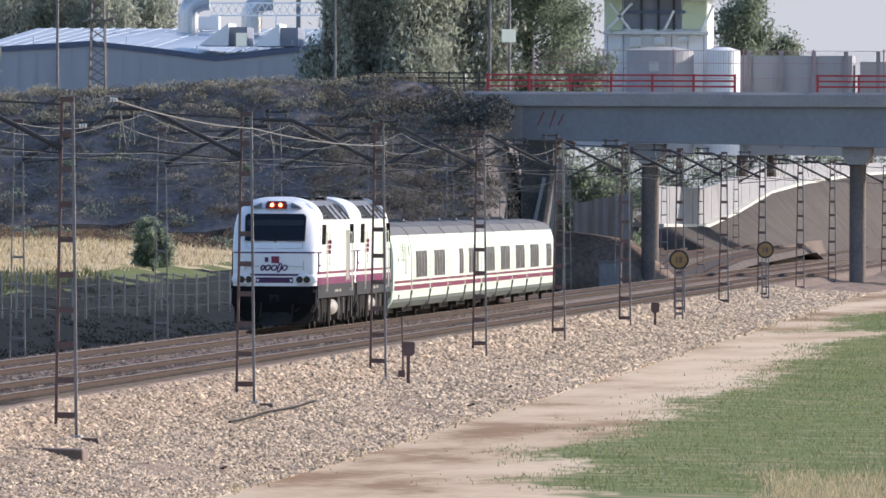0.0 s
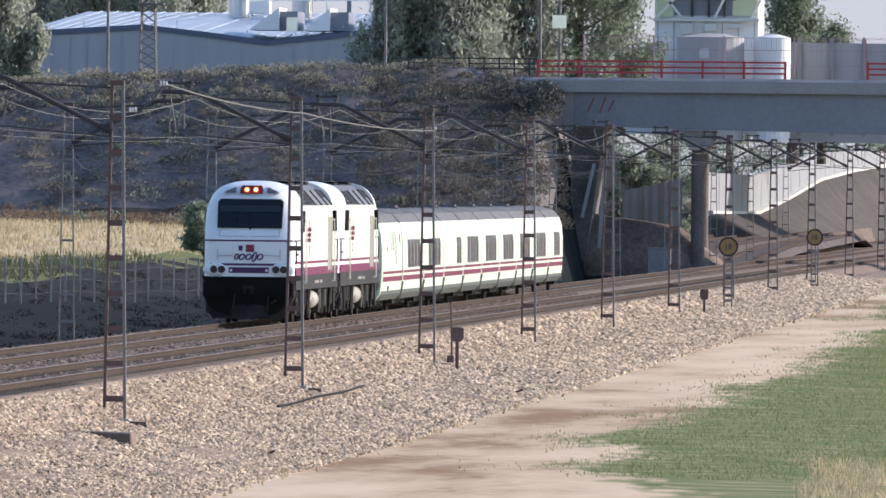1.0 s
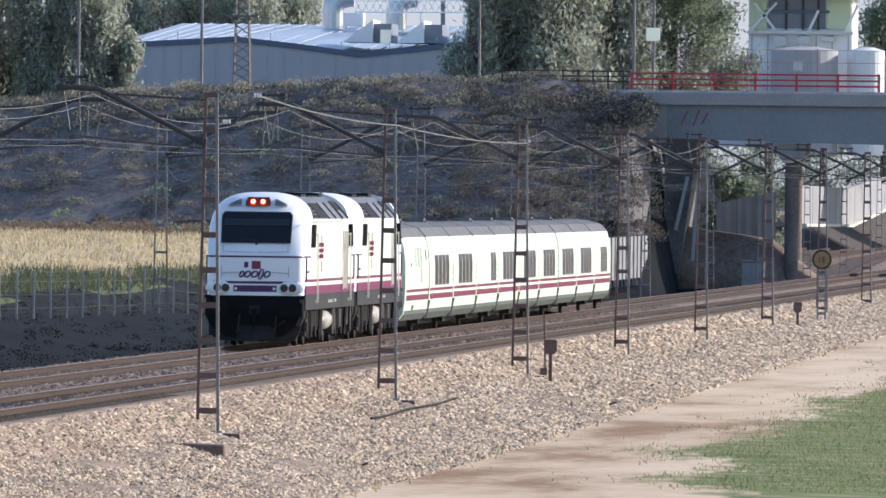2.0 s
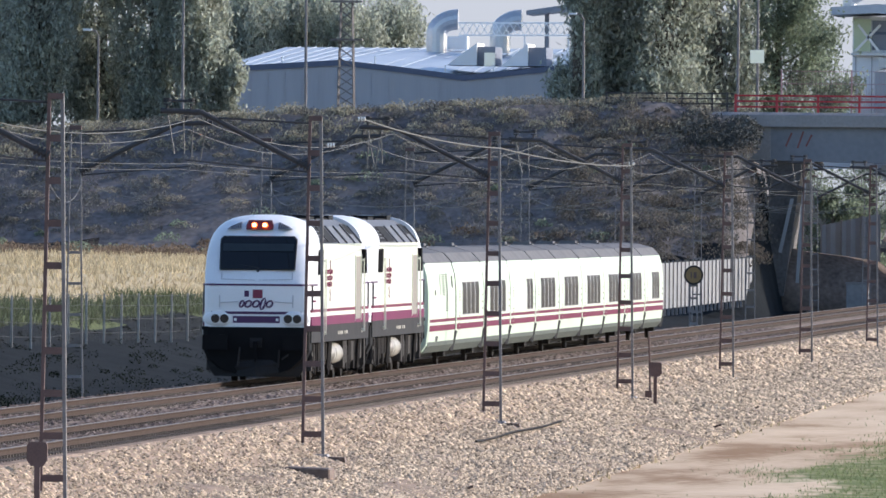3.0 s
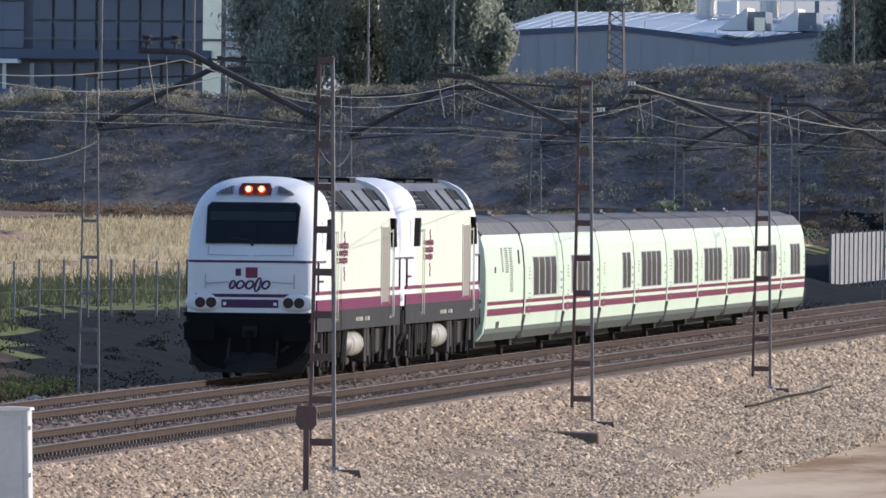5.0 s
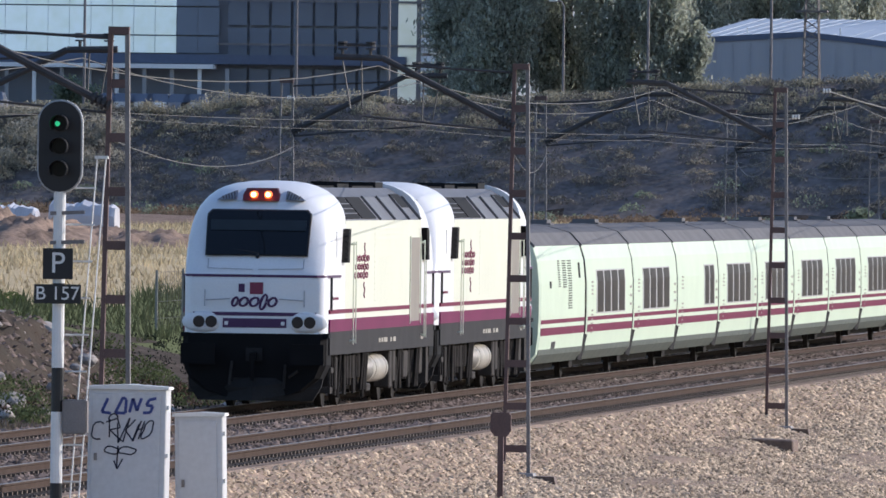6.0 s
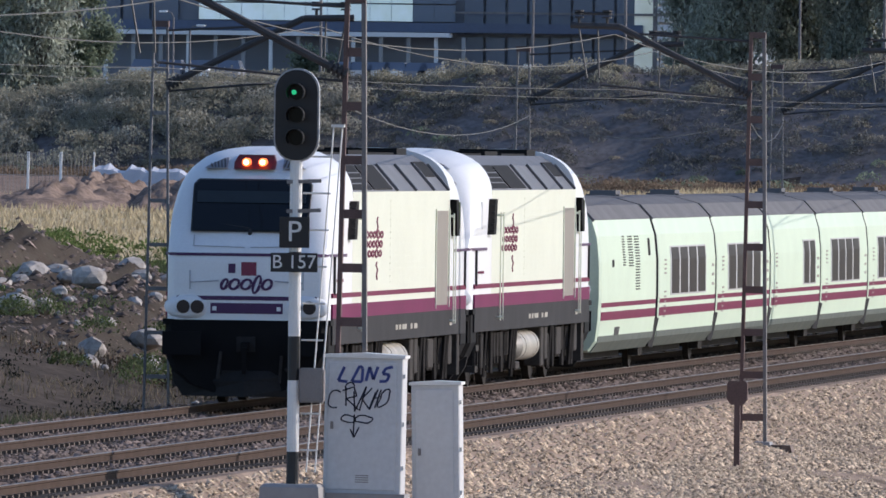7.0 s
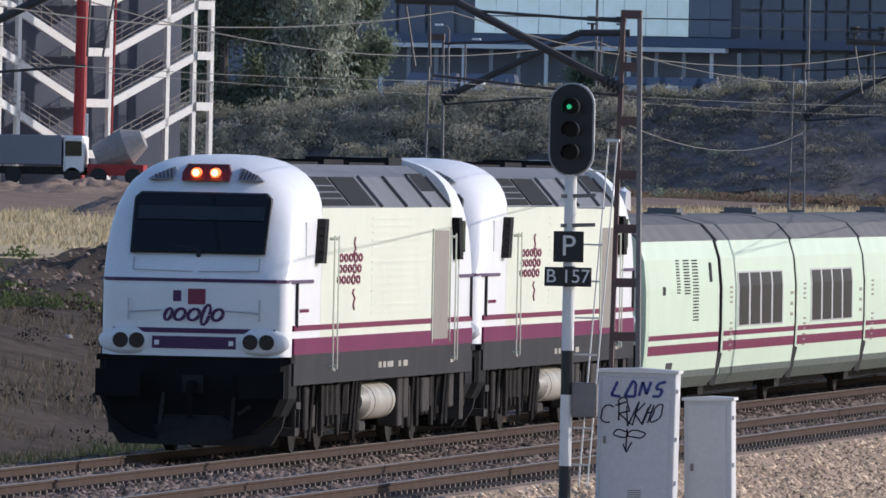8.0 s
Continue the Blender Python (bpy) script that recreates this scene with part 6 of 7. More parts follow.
def build_pylon():
    t = thing("lattice_tower", "slim steel lattice tower with a small platform", "lattice tower", at=(-75.75, 1060, 0))
    def w(z):
        return 0.55 - 0.35 * (z - 9.5) / 15
    for sx in (-1, 1):
        for sy in (-1, 1):
            bm = bmesh.new()
            bar(bm, (sx * w(9.5), sy * w(9.5), 9.5), (sx * w(24), sy * w(24), 24), 0.07, 0.07)
            part("leg", bm, M["steel"], t)
    for sy in (-1, 1):
        bm = bmesh.new()
        z = 9.5
        while z < 23.5:
            bar(bm, (-w(z), sy * w(z), z), (w(z + 0.6), sy * w(z), z + 0.6), 0.03, 0.03)
            bar(bm, (w(z), sy * w(z), z + 0.0), (-w(z + 0.6), sy * w(z), z + 0.6), 0.05, 0.05)
            z += 0.6
        part("bracing", bm, M["steel"], t)
    for z in (15.4, 17.8):
        slab("platform", -1.0, 1.0, -0.6, 0.6, z, z + 0.12, M["steel"], t)


build_pylon()

# ================= vegetation =================
M["poplar"] = mat("poplar_leaves", (0.40, 0.425, 0.345), 0.55, var=0.4, scale=0.5, fine=2, per_island=0.35, spec=0.25, leafy=0.5)
M["dark_leaf"] = mat("dark_green_leaves", (0.235, 0.28, 0.20), 0.65, var=0.35, scale=0.5, fine=2, per_island=0.25, spec=0.1, leafy=0.55)
M["bark"] = mat("grey_brown_bark", (0.10, 0.085, 0.07), 0.9, var=0.3, scale=2)
M["scrub"] = mat("grey_olive_scrub", (0.205, 0.195, 0.172), 0.9, var=0.45, scale=0.22, fine=1.5, per_island=0.2, spec=0.05, leafy=0.12)
M["straw"] = mat("dry_straw_grass", (0.50, 0.41, 0.26), 0.9, var=0.25, scale=0.2, fine=2, per_island=0.4, spec=0.1, leafy=0.4)
M["blade"] = mat("fresh_green_grass", (0.215, 0.25, 0.115), 0.8, var=0.3, scale=0.3, fine=3, per_island=0.2, spec=0.1, leafy=0.4)
# Leaf colour taken down to sit in the painted shade strip.
M["weed"] = mat("shade_toned_weeds", (0.018, 0.024, 0.017), 0.8, var=0.3, scale=0.4, fine=3, per_island=0.5, spec=0.1)
M["rock"] = mat("broken_concrete_rubble", (0.33, 0.30, 0.27), 0.9, spec=0.04, var=0.3, scale=1.5, fine=8, per_island=0.35)


def fast_mesh(name, v, f, material, smooth=False):
    """v: n x 3 array, f: m x k array of corner indices."""
    me = bpy.data.meshes.new(name)
    m, k = f.shape
    me.vertices.add(len(v))
    me.vertices.foreach_set("co", np.ascontiguousarray(v, dtype=np.float32).ravel())
    me.loops.add(m * k)
    me.loops.foreach_set("vertex_index", np.ascontiguousarray(f, dtype=np.int32).ravel())
    me.polygons.add(m)
    me.polygons.foreach_set("loop_start", np.arange(0, m * k, k, dtype=np.int32))
    me.update(calc_edges=True)
    me.validate()
    me.materials.append(material)
    if smooth:
        me.shade_smooth()
    return me


def leaf_cards(p, size, rng, upright=0.0, aspect=1.0):
    """Small bent leaf sprays, one quad each, at the points p."""
    n = len(p)
    a = rng.normal(size=(n, 3))
    a[:, 2] += upright * 2.0
    a /= np.linalg.norm(a, axis=1)[:, None]
    b = np.cross(a, rng.normal(size=(n, 3)))
    b /= np.linalg.norm(b, axis=1)[:, None] + 1e-9
    s = size * (0.6 + 0.8 * rng.random((n, 1)))
    a, b = a * s * aspect, b * s * 0.6
    c = np.cross(a, b)
    c /= np.linalg.norm(c, axis=1)[:, None] + 1e-9
    v = np.stack([p - a, p + b * 0.9 + c * s * 0.12, p + a, p - b * 0.9 + c * s * 0.12], 1).reshape(-1, 3)
    return v, np.arange(4 * n).reshape(n, 4)


def build_tree(x, y, z0, h, r, seed, kind="poplar", n=3800):
    rng = np.random.default_rng(seed)
    t = thing("tree", {"poplar": "tall columnar poplar with grey-green leaves", "broad": "broad leafy tree with a dark green crown"}[kind], "tree", "trees behind the bank", (x, y, z0))
    bm = bmesh.new()
    top = Vector((rng.normal() * 0.3, rng.normal() * 0.3, h * 0.92))
    rod(bm, (0, 0, -1.5), top * 0.5, 0.035 * h, 10, 0.022 * h)
    rod(bm, top * 0.5, top, 0.022 * h, 8, 0.03)
    tips = []
    for k in range(34 if kind == "poplar" else 26):
        u = 0.02 + 0.88 * rng.random() if k > 7 else 0.01 + 0.12 * rng.random()
        ang = rng.random() * 6.283
        ln = r * (0.7 + 0.6 * rng.random()) * (math.sin(math.pi * min(1, 0.15 + u * 0.9)) ** 0.6)
        a = top * u
        rise = ((1.3 + rng.random()) * ln if kind == "poplar" else 0.6 * ln) * (1 if k > 7 else 0.4)
        b = a + Vector((math.cos(ang) * ln, math.sin(ang) * ln, rise))
        if b.z > h:
            b.z = h
        rod(bm, a, b, 0.006 * h, 5, 0.02)
        tips.append((a, b))
    part("trunk", bm, M["bark"], t)
    pts = []
    for k in range(n):
        a, b = tips[rng.integers(len(tips))]
        u = 0.15 + 0.95 * rng.random() ** 0.7
        s = 0.10 * r + 0.16 * r * rng.random()
        q = a.lerp(b, u)
        pts.append((q.x + rng.normal() * s, q.y + rng.normal() * s, q.z + rng.normal() * s * (1.9 if kind == "poplar" else 1.2)))
    p = np.array(pts)
    p = p[p[:, 2] > h * 0.02]
    v, f = leaf_cards(p, 0.115, rng, 0.7 if kind == "poplar" else 0.2, 1.6 if kind == "poplar" else 1.2)
    ob = new("crown", fast_mesh("crown", v, f, M["poplar"] if kind == "poplar" else M["dark_leaf"]))
    ob.parent = t
    return t


k = 0
for x, y, z0, h, r, kind in (
        (-94.6, 1050, 8.2, 15, 2.9, "poplar"), (-91.0, 1056, 8.4, 16, 2.6, "poplar"), (-87.4, 1052, 8.5, 15, 2.6, "poplar"), (-84.9, 1050, 8.6, 13, 2.1, "poplar"), (-82.4, 1050, 8.8, 5.6, 0.9, "poplar"),
        (-97.4, 1054, 8.2, 13, 1.9, "poplar"),
        (-99.5, 1280, 9, 11.5, 2.8, "poplar"), (-95.5, 1285, 9, 12.5, 2.6, "poplar"), (-91.5, 1280, 9, 11.0, 2.6, "poplar"), (-88.5, 1285, 9, 10.5, 2.4, "poplar"),
        (-60.4, 1048, 9.6, 14, 1.6, "poplar"), (-58.6, 1052, 9.6, 16, 2.6, "poplar"), (-55.2, 1050, 9.6, 17, 3.0, "poplar"), (-52.0, 1054, 9.6, 15, 2.4, "poplar"), (-48.6, 1058, 9.4, 12, 2.8, "broad"), (-46.0, 1062, 9.2, 8.5, 2.2, "broad"),
        (-40.6, 1226, 7.5, 12.8, 2.5, "broad"), (-38.6, 1230, 7.5, 10.5, 2.0, "broad"),
        (-141.5, 1030, 6.0, 13, 2.7, "broad"), (-138.6, 1034, 6.2, 14, 2.7, "broad"), (-136.0, 1030, 6.4, 13, 2.4, "poplar"), (-133.9, 1036, 6.6, 10.5, 1.7, "broad"), (-144.5, 1036, 6.0, 13, 2.7, "broad"), (-148.5, 1032, 6.0, 13, 2.7, "broad"),
        (-119.6, 1040, 7.2, 3.2, 1.2, "broad"), (-46.4, 1092, 0.5, 6.6, 1.5, "broad"), (-44.4, 1095, 1.0, 6.4, 1.4, "broad"), (-29, 1760, 8, 8.6, 2.4, "poplar"), (-24, 1760, 8, 8.2, 2.4, "poplar"), (-20.5, 1765, 8, 8.4, 2.0, "poplar"),
        (-66, 1500, 3, 8.5, 3.4, "broad"), (-60.5, 1510, 3, 9.0, 3.4, "broad"), (-55, 1500, 3, 8.2, 3.4, "broad"), (-49.5, 1512, 3, 9.0, 3.4, "broad"), (-44, 1500, 3.5, 8.5, 3.4, "broad"), (-38.5, 1510, 3.5, 8.4, 3.4, "broad"), (-33, 1504, 3.5, 8.2, 3.4, "broad"), (-27.5, 1510, 3.5, 8.2, 3.4, "broad"), (-22, 1504, 3.0, 8.0, 3.4, "broad"), (-56.8, 835, 0.9, 2.2, 0.85, "broad")):
    k += 1
    build_tree(x, y, z0, h, r, 100 + k, kind, 27000 if h > 10 else 7000)


def scatter(n, xr, yr, keep, seed):
    rng = np.random.default_rng(seed)
    out = []
    while len(out) < n:
        x, y = rng.uniform(*xr), rng.uniform(*yr)
        if keep(x, y, rng):
            out.append((x, y, ground_z(x, y)))
    return np.array(out), rng


def bushes(name, centres, rng, size, leaves, leaf, material, label, flat=0.7):
    pts = []
    for c in centres:
        s = size * (0.5 + rng.random())
        m = int(leaves * (0.6 + 0.8 * rng.random()))
        d = rng.normal(size=(m, 3))
        d /= np.linalg.norm(d, axis=1)[:, None]
        d *= (0.45 + 0.55 * rng.random((m, 1)) ** 0.5) * s
        d[:, 2] = np.abs(d[:, 2]) * flat
        pts.append(c + d)
    v, f = leaf_cards(np.concatenate(pts), leaf, rng, 0.6)
    return tagged(new(name, fast_mesh(name, v, f, material)), label, "shrubs", kind="stuff")


c, rng = scatter(2400, (-140, -45), (955, 1004), lambda x, y, r: ground_z(x, y) > 2.9 and noise.noise((x * 0.12, y * 0.08, 5)) > -0.35, 21)
bushes("bank_scrub", c, rng, 0.6, 60, 0.065, M["scrub"], "dry grey-olive scrub covering the bank")
c, rng = scatter(420, (-140, -50), (996, 1003), lambda x, y, r: True, 22)
bushes("crest_scrub", c, rng, 0.75, 120, 0.075, mat("straw_olive_scrub", (0.36, 0.335, 0.25), 0.9, var=0.3, scale=0.15, per_island=0.25, spec=0.1, leafy=0.4), "pale straw and olive scrub along the crest")
c, rng = scatter(560, (-135, -56), (950, 985), lambda x, y, r: 1.5 < ground_z(x, y) < 4.2, 23)
bushes("toe_scrub", c, rng, 0.7, 110, 0.075, mat("reddish_dry_scrub", (0.23, 0.17, 0.12), 0.9, var=0.3, scale=0.15, per_island=0.5, spec=0.1, leafy=0.4), "reddish dry scrub at the foot of the bank")
c, rng = scatter(90, (-135, -48), (960, 998), lambda x, y, r: True, 24)
bushes("green_scrub", c, rng, 0.8, 140, 0.08, M["dark_leaf"], "scattered green bushes on the bank")
c, rng = scatter(190, (-142, -96), (990, 1003), lambda x, y, r: x < -117 or (y > 998 and r.random() < 0.15), 27)
bushes("crest_bushes", c, rng, 1.25, 420, 0.075, mat("grey_green_bush", (0.38, 0.355, 0.27), 0.9, var=0.4, scale=0.25, per_island=0.2, spec=0.1, leafy=0.4), "rounded grey-green bushes along the low crest")
c, rng = scatter(95, (-142, -112), (993, 999), lambda x, y, r: True, 41)
bushes("crest_bushes", c, rng, 1.1, 520, 0.07, mat("straw_grey_bush", (0.46, 0.43, 0.35), 0.9, var=0.4, scale=0.3, per_island=0.2, spec=0.1, leafy=0.4), "pale grey rounded bushes along the low crest", 0.9)
# Shrubs by the girder; their leaf colour is darkened to stand for shade.
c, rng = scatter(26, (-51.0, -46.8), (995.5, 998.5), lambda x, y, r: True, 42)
bushes("abutment_shrubs", c, rng, 0.95, 420, 0.08, mat("shade_toned_shrub", (0.12, 0.122, 0.112), 0.9, var=0.4, scale=0.3, per_island=0.3, spec=0.1), "shrubs growing at the end of the girder, coloured dark for shade", 0.9)
c, rng = scatter(240, (-58, -45.6), (962, 999), lambda x, y, r: ground_z(x, y) > 1.0, 43)
bushes("bank_end_scrub", c, rng, 0.8, 130, 0.075, mat("brown_bank_scrub", (0.175, 0.155, 0.13), 0.9, var=0.4, scale=0.3, per_island=0.3, spec=0.1, leafy=0.3), "brown scrub on the bank beside the bridge", 0.7)
c, rng = scatter(300, (-64, -47), (392, 452), lambda x, y, r: True, 28)
bushes("rubble_scrub", c, rng, 0.45, 60, 0.05, mat("brown_dead_scrub", (0.12, 0.08, 0.055), 0.9, var=0.3, scale=0.3, per_island=0.4, spec=0.1), "brown dead scrub over the rubble bank")
c, rng = scatter(190, (-140, -48), (950, 998), lambda x, y, r: ground_z(x, y) > 2.9, 29)
bushes("pale_tufts", c, rng, 0.7, 170, 0.06, mat("pale_dry_tufts", (0.36, 0.32, 0.25), 0.9, var=0.3, scale=0.15, per_island=0.25, spec=0.1, leafy=0.3), "pale dry tufts scattered over the bank", 0.5)
c, rng = scatter(150, (-60, -46.5), (385, 455), lambda x, y, r: noise.noise((x * 0.3, y * 0.05, 4)) > -0.05, 45)
c[:, 2] += 0.7 * np.clip(1 - ((c[:, 0] + 54) / 6) ** 2, 0, 1)
bushes("rubble_weeds", c, rng, 0.55, 150, 0.045, mat("dusty_green_weeds", (0.12, 0.145, 0.065), 0.85, var=0.3, scale=0.3, per_island=0.4, spec=0.1, leafy=0.3), "dusty green weeds growing over the rubble bank")
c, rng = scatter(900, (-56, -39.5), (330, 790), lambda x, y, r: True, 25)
bushes("lineside_weeds", c, rng, 0.40, 60, 0.035, M["weed"], "low weeds beside the far track, coloured as if in shade")
c, rng = scatter(420, (-70, -57), (340, 520), lambda x, y, r: noise.noise((x * 0.2, y * 0.03, 2)) > -0.1, 26)
bushes("green_weeds", c, rng, 0.45, 110, 0.05, mat("mid_green_weeds", (0.11, 0.15, 0.05), 0.8, var=0.3, scale=0.3, per_island=0.5, spec=0.1, leafy=0.4), "green weeds on the rubble ground")


def blades(name, base, rng, h, w, material, label, lean=0.35):
    n = len(base)
    a = rng.random(n) * 6.283
    d = np.stack([np.cos(a), np.sin(a), np.zeros(n)], 1) * (w * (0.5 + rng.random((n, 1))))
    tip = base + np.stack([rng.normal(size=n) * lean, rng.normal(size=n) * lean, 1 + 0 * a], 1) * (h * (0.4 + 0.9 * rng.random((n, 1))))
    v = np.stack([base - d, base + d, tip], 1).reshape(-1, 3)
    return tagged(new(name, fast_mesh(name, v, np.arange(3 * n).reshape(n, 3), material)), label, "grass", kind="stuff")


c, rng = scatter(110000, (-23, -6), (370, 860), lambda x, y, r: x > -0.056 * y + 0.2 and turf_cover(x, y) + 0.9 * r.normal() + 2.5 * noise.noise((x * 0.9, y * 0.06, 8)) > 0.3, 31)
blades("green_grass", c, rng, 0.085, 0.014, M["blade"], "fresh green grass beside the sandy path")
c, rng = scatter(450, (-23, -9), (380, 820), lambda x, y, r: r.random() < 0.3 + 0.5 * (noise.noise((x * 0.4, y * 0.1, 3)) > 0.1), 32)
blades("loose_tufts", c, rng, 0.06, 0.012, M["blade"], "loose grass tufts on the sand")
c, rng = scatter(5200, (-15.5, -9), (330, 420), lambda x, y, r: x > -0.0295 * y - 1.3 + 0.5 * abs(r.normal()) + 0.8 * noise.noise((x * 0.7, y * 0.1, 2)) and y < 393 + 14 * noise.noise((x * 0.5, 0, 6)) + 6 * r.normal(), 33)
blades("dry_grass", c, rng, 0.20, 0.012, M["straw"], "dry straw-coloured grass at the path's edge")
c, rng = scatter(42000, (-125, -52), (500, 962), lambda x, y, r: ground_kind(x, y) == G_FIELD, 34)
blades("field_straw", c, rng, 0.30, 0.04, M["straw"], "pale dry straw standing in the field")
c, rng = scatter(1500, (-27.5, -22.8), (240, 900), lambda x, y, r: r.random() < 0.25 + 0.5 * (x > -24.2), 35)
blades("shoulder_weeds", c, rng, 0.16, 0.04, M["straw"], "sparse dry weeds at the foot of the ballast")


c, rng = scatter(14000, (-47, -37.6), (250, 350), lambda x, y, r: noise.noise((x * 0.35, y * 0.07, 6)) > -0.25, 37)
M["dim_blade"] = mat("dull_olive_grass", (0.10, 0.115, 0.06), 0.85, var=0.3, scale=0.3, fine=3, per_island=0.3, spec=0.1, leafy=0.3)
blades("lineside_grass", c, rng, 0.30, 0.02, M["dim_blade"], "rough green grass beside the far track")
c, rng = scatter(20000, (-62, -41), (270, 420), lambda x, y, r: noise.noise((x * 0.3, y * 0.06, 11)) > -0.1, 38)
blades("dead_grass", c, rng, 0.24, 0.018, mat("grey_brown_dead_grass", (0.20, 0.165, 0.115), 0.9, var=0.3, scale=0.3, per_island=0.5, spec=0.1, leafy=0.3), "grey-brown dead grass over the rubble ground")
c, rng = scatter(9000, (-66, -54), (470, 800), lambda x, y, r: ground_kind(x, y) == G_GRASS, 36)
blades("fence_grass", c, rng, 0.45, 0.03, M["dim_blade"], "green grass standing behind the wire fence")


# ================= fence, rubble and site things left of the line =================
M["fence_post"] = mat("pale_concrete_post", (0.26, 0.255, 0.235), 0.8, var=0.15)
fence = thing("wire_fence", "wire fence with pale concrete posts along the field", "fence")
ys = axis((500, 800, 6.2))
for a, b in zip(ys, ys[1:] + [None]):
    x = -54.5 + (a - 540) * 0.018
    z = ground_z(x, a)
    bm = bmesh.new()
    box(bm, x - 0.035, x + 0.035, a - 0.04, a + 0.04, z - 0.3, z + 1.85)
    part("post", bm, M["fence_post"], fence)
    if b:
        xb = -54.5 + (b - 540) * 0.018
        zb = ground_z(xb, b)
        bm = bmesh.new()
        for h in (0.4, 0.9, 1.4, 1.78):
            rod(bm, (x, a, z + h), (xb, b, zb + h), 0.008, 3)
        for j in range(12):
            u = j / 12
            rod(bm, (x + (xb - x) * u, a + (b - a) * u, z + (zb - z) * u + 0.1), (x + (xb - x) * u, a + (b - a) * u, z + (zb - z) * u + 1.78), 0.005, 3)
        part("wire_panel", bm, M["wire"], fence)


def stones(centres, sizes, rng, squash=0.75):
    """Irregular stones half sunk in the bed."""
    n = len(centres)
    base = np.array([(1, 0, 0), (0, 1, 0), (-1, 0, 0), (0, -1, 0), (0, 0, 1)], float)
    tri = np.array([(0, 1, 4), (1, 2, 4), (2, 3, 4), (3, 0, 4)])
    v = base[None] * (0.65 + 0.7 * rng.random((n, 5, 1))) + rng.normal(size=(n, 5, 3)) * 0.12
    v[:, :, 2] *= squash
    a = rng.random(n) * 6.283
    ca, sa = np.cos(a)[:, None], np.sin(a)[:, None]
    x, y = v[:, :, 0] * ca - v[:, :, 1] * sa, v[:, :, 0] * sa + v[:, :, 1] * ca
    tilt = rng.normal(size=n)[:, None] * 0.5
    z = v[:, :, 2] * np.cos(tilt) + x * np.sin(tilt)
    v = np.stack([x, y, z], 2) * sizes[:, None, None] + centres[:, None, :]
    f = tri[None] + 5 * np.arange(n)[:, None, None]
    return v.reshape(-1, 3), f.reshape(-1, 3)


def heap_z(px, py, u, h, seed, rough):
    """Height of a mound's surface, u from its crown (0) to its foot (1)."""
    q = noise.noise((px * 0.6 + seed, py * 0.12, seed))
    q2 = noise.noise((px * 1.7, py * 0.5, seed + 5)) + 0.5 * noise.noise((px * 4.1, py * 1.1, seed + 9))
    return ground_z(px, py) - 0.15 * u + h * (1 - u * u) * (0.85 + rough * q + rough * 0.7 * q2)


M["rubble_stone"] = mat("brown_grey_rubble", (0.22, 0.17, 0.14), 0.95, spec=0.04, var=0.4, scale=1.0, fine=6, per_island=0.5)


def heap(name, x, y, rx, ry, h, seed, m, label, rough=0.35):
    """A mound with an uneven surface."""
    bm = bmesh.new()
    n, k = 72, 22
    rows = []
    for j in range(k + 1):
        u = j / k
        row = []
        for i in range(n):
            a = 2 * math.pi * i / n
            px, py = x + rx * u * math.cos(a), y + ry * u * math.sin(a)
            row.append(bm.verts.new((px, py, heap_z(px, py, u, h, seed, rough))))
        rows.append(row)
    for a, b in zip(rows, rows[1:]):
        for i in range(n):
            bm.faces.new((a[i], a[(i + 1) % n], b[(i + 1) % n], b[i]))
    bmesh.ops.remove_doubles(bm, verts=bm.verts, dist=0.0005)
    return tagged(link(name, bm, m, True), label, "mound", "earth mounds")


for hx, hy, hr, hh, hs in ((-127.0, 830, 4.5, 0.5, 21), (-121.0, 832, 4.0, 0.6, 23), (-116.0, 830, 3.6, 0.5, 25), (-132.0, 828, 4.0, 0.45, 27)):
    heap("soil_mound", hx, hy, hr, 14, hh, hs, M["site_soil"], "heap of dug soil before the building site", 0.7)
heap("soil_mound", -84.0, 695, 3.6, 20, 1.5, 3, M["site_soil"], "loose brown soil mound beyond the field", 0.6)
heap("soil_mound", -80.5, 690, 3.8, 20, 1.15, 31, M["site_soil"], "loose brown soil mound at the site's edge", 0.6)
heap("soil_mound", -76.4, 694, 3.2, 18, 0.7, 33, M["site_soil"], "low spread of brown soil at the site's edge", 0.6)
heap("soil_mound", -89.0, 690, 4.0, 22, 1.2, 7, M["site_soil"], "low brown soil mound by the wrapped pallets", 0.6)
heap("soil_mound", -94.5, 680, 5.0, 24, 1.1, 9, M["site_soil"], "wide brown soil mound on the site", 0.6)
heap("soil_mound", -53.5, 430, 4.6, 28, 1.7, 13, M["rubble_earth"], "brown earth and rubble bank beside the far track", 0.4)
heap("soil_mound", -60.0, 440, 5.0, 36, 1.5, 17, M["rubble_earth"], "brown weedy earth bank", 0.45)
for hx, hy, rx, ry, h, seed, rough, n in ((-53.5, 430, 4.6, 28, 1.7, 13, 0.4, 6500), (-60.0, 440, 5.0, 36, 1.5, 17, 0.45, 5000)):
    rng = np.random.default_rng(seed)
    u, a = np.sqrt(rng.random(n)) * 0.98, rng.random(n) * 6.283
    pts = np.array([(hx + rx * p * math.cos(q), hy + ry * p * math.sin(q), heap_z(hx + rx * p * math.cos(q), hy + ry * p * math.sin(q), p, h, seed, rough)) for p, q in zip(u, a)])
    v, f = stones(pts, 0.03 + 0.12 * rng.random(n) ** 3, rng, 0.8)
    tagged(new("rubble", fast_mesh("rubble", v, f, M["rubble_stone"])), "broken stones and clods strewn over the earth bank", "rubble", kind="stuff")
rng = np.random.default_rng(44)
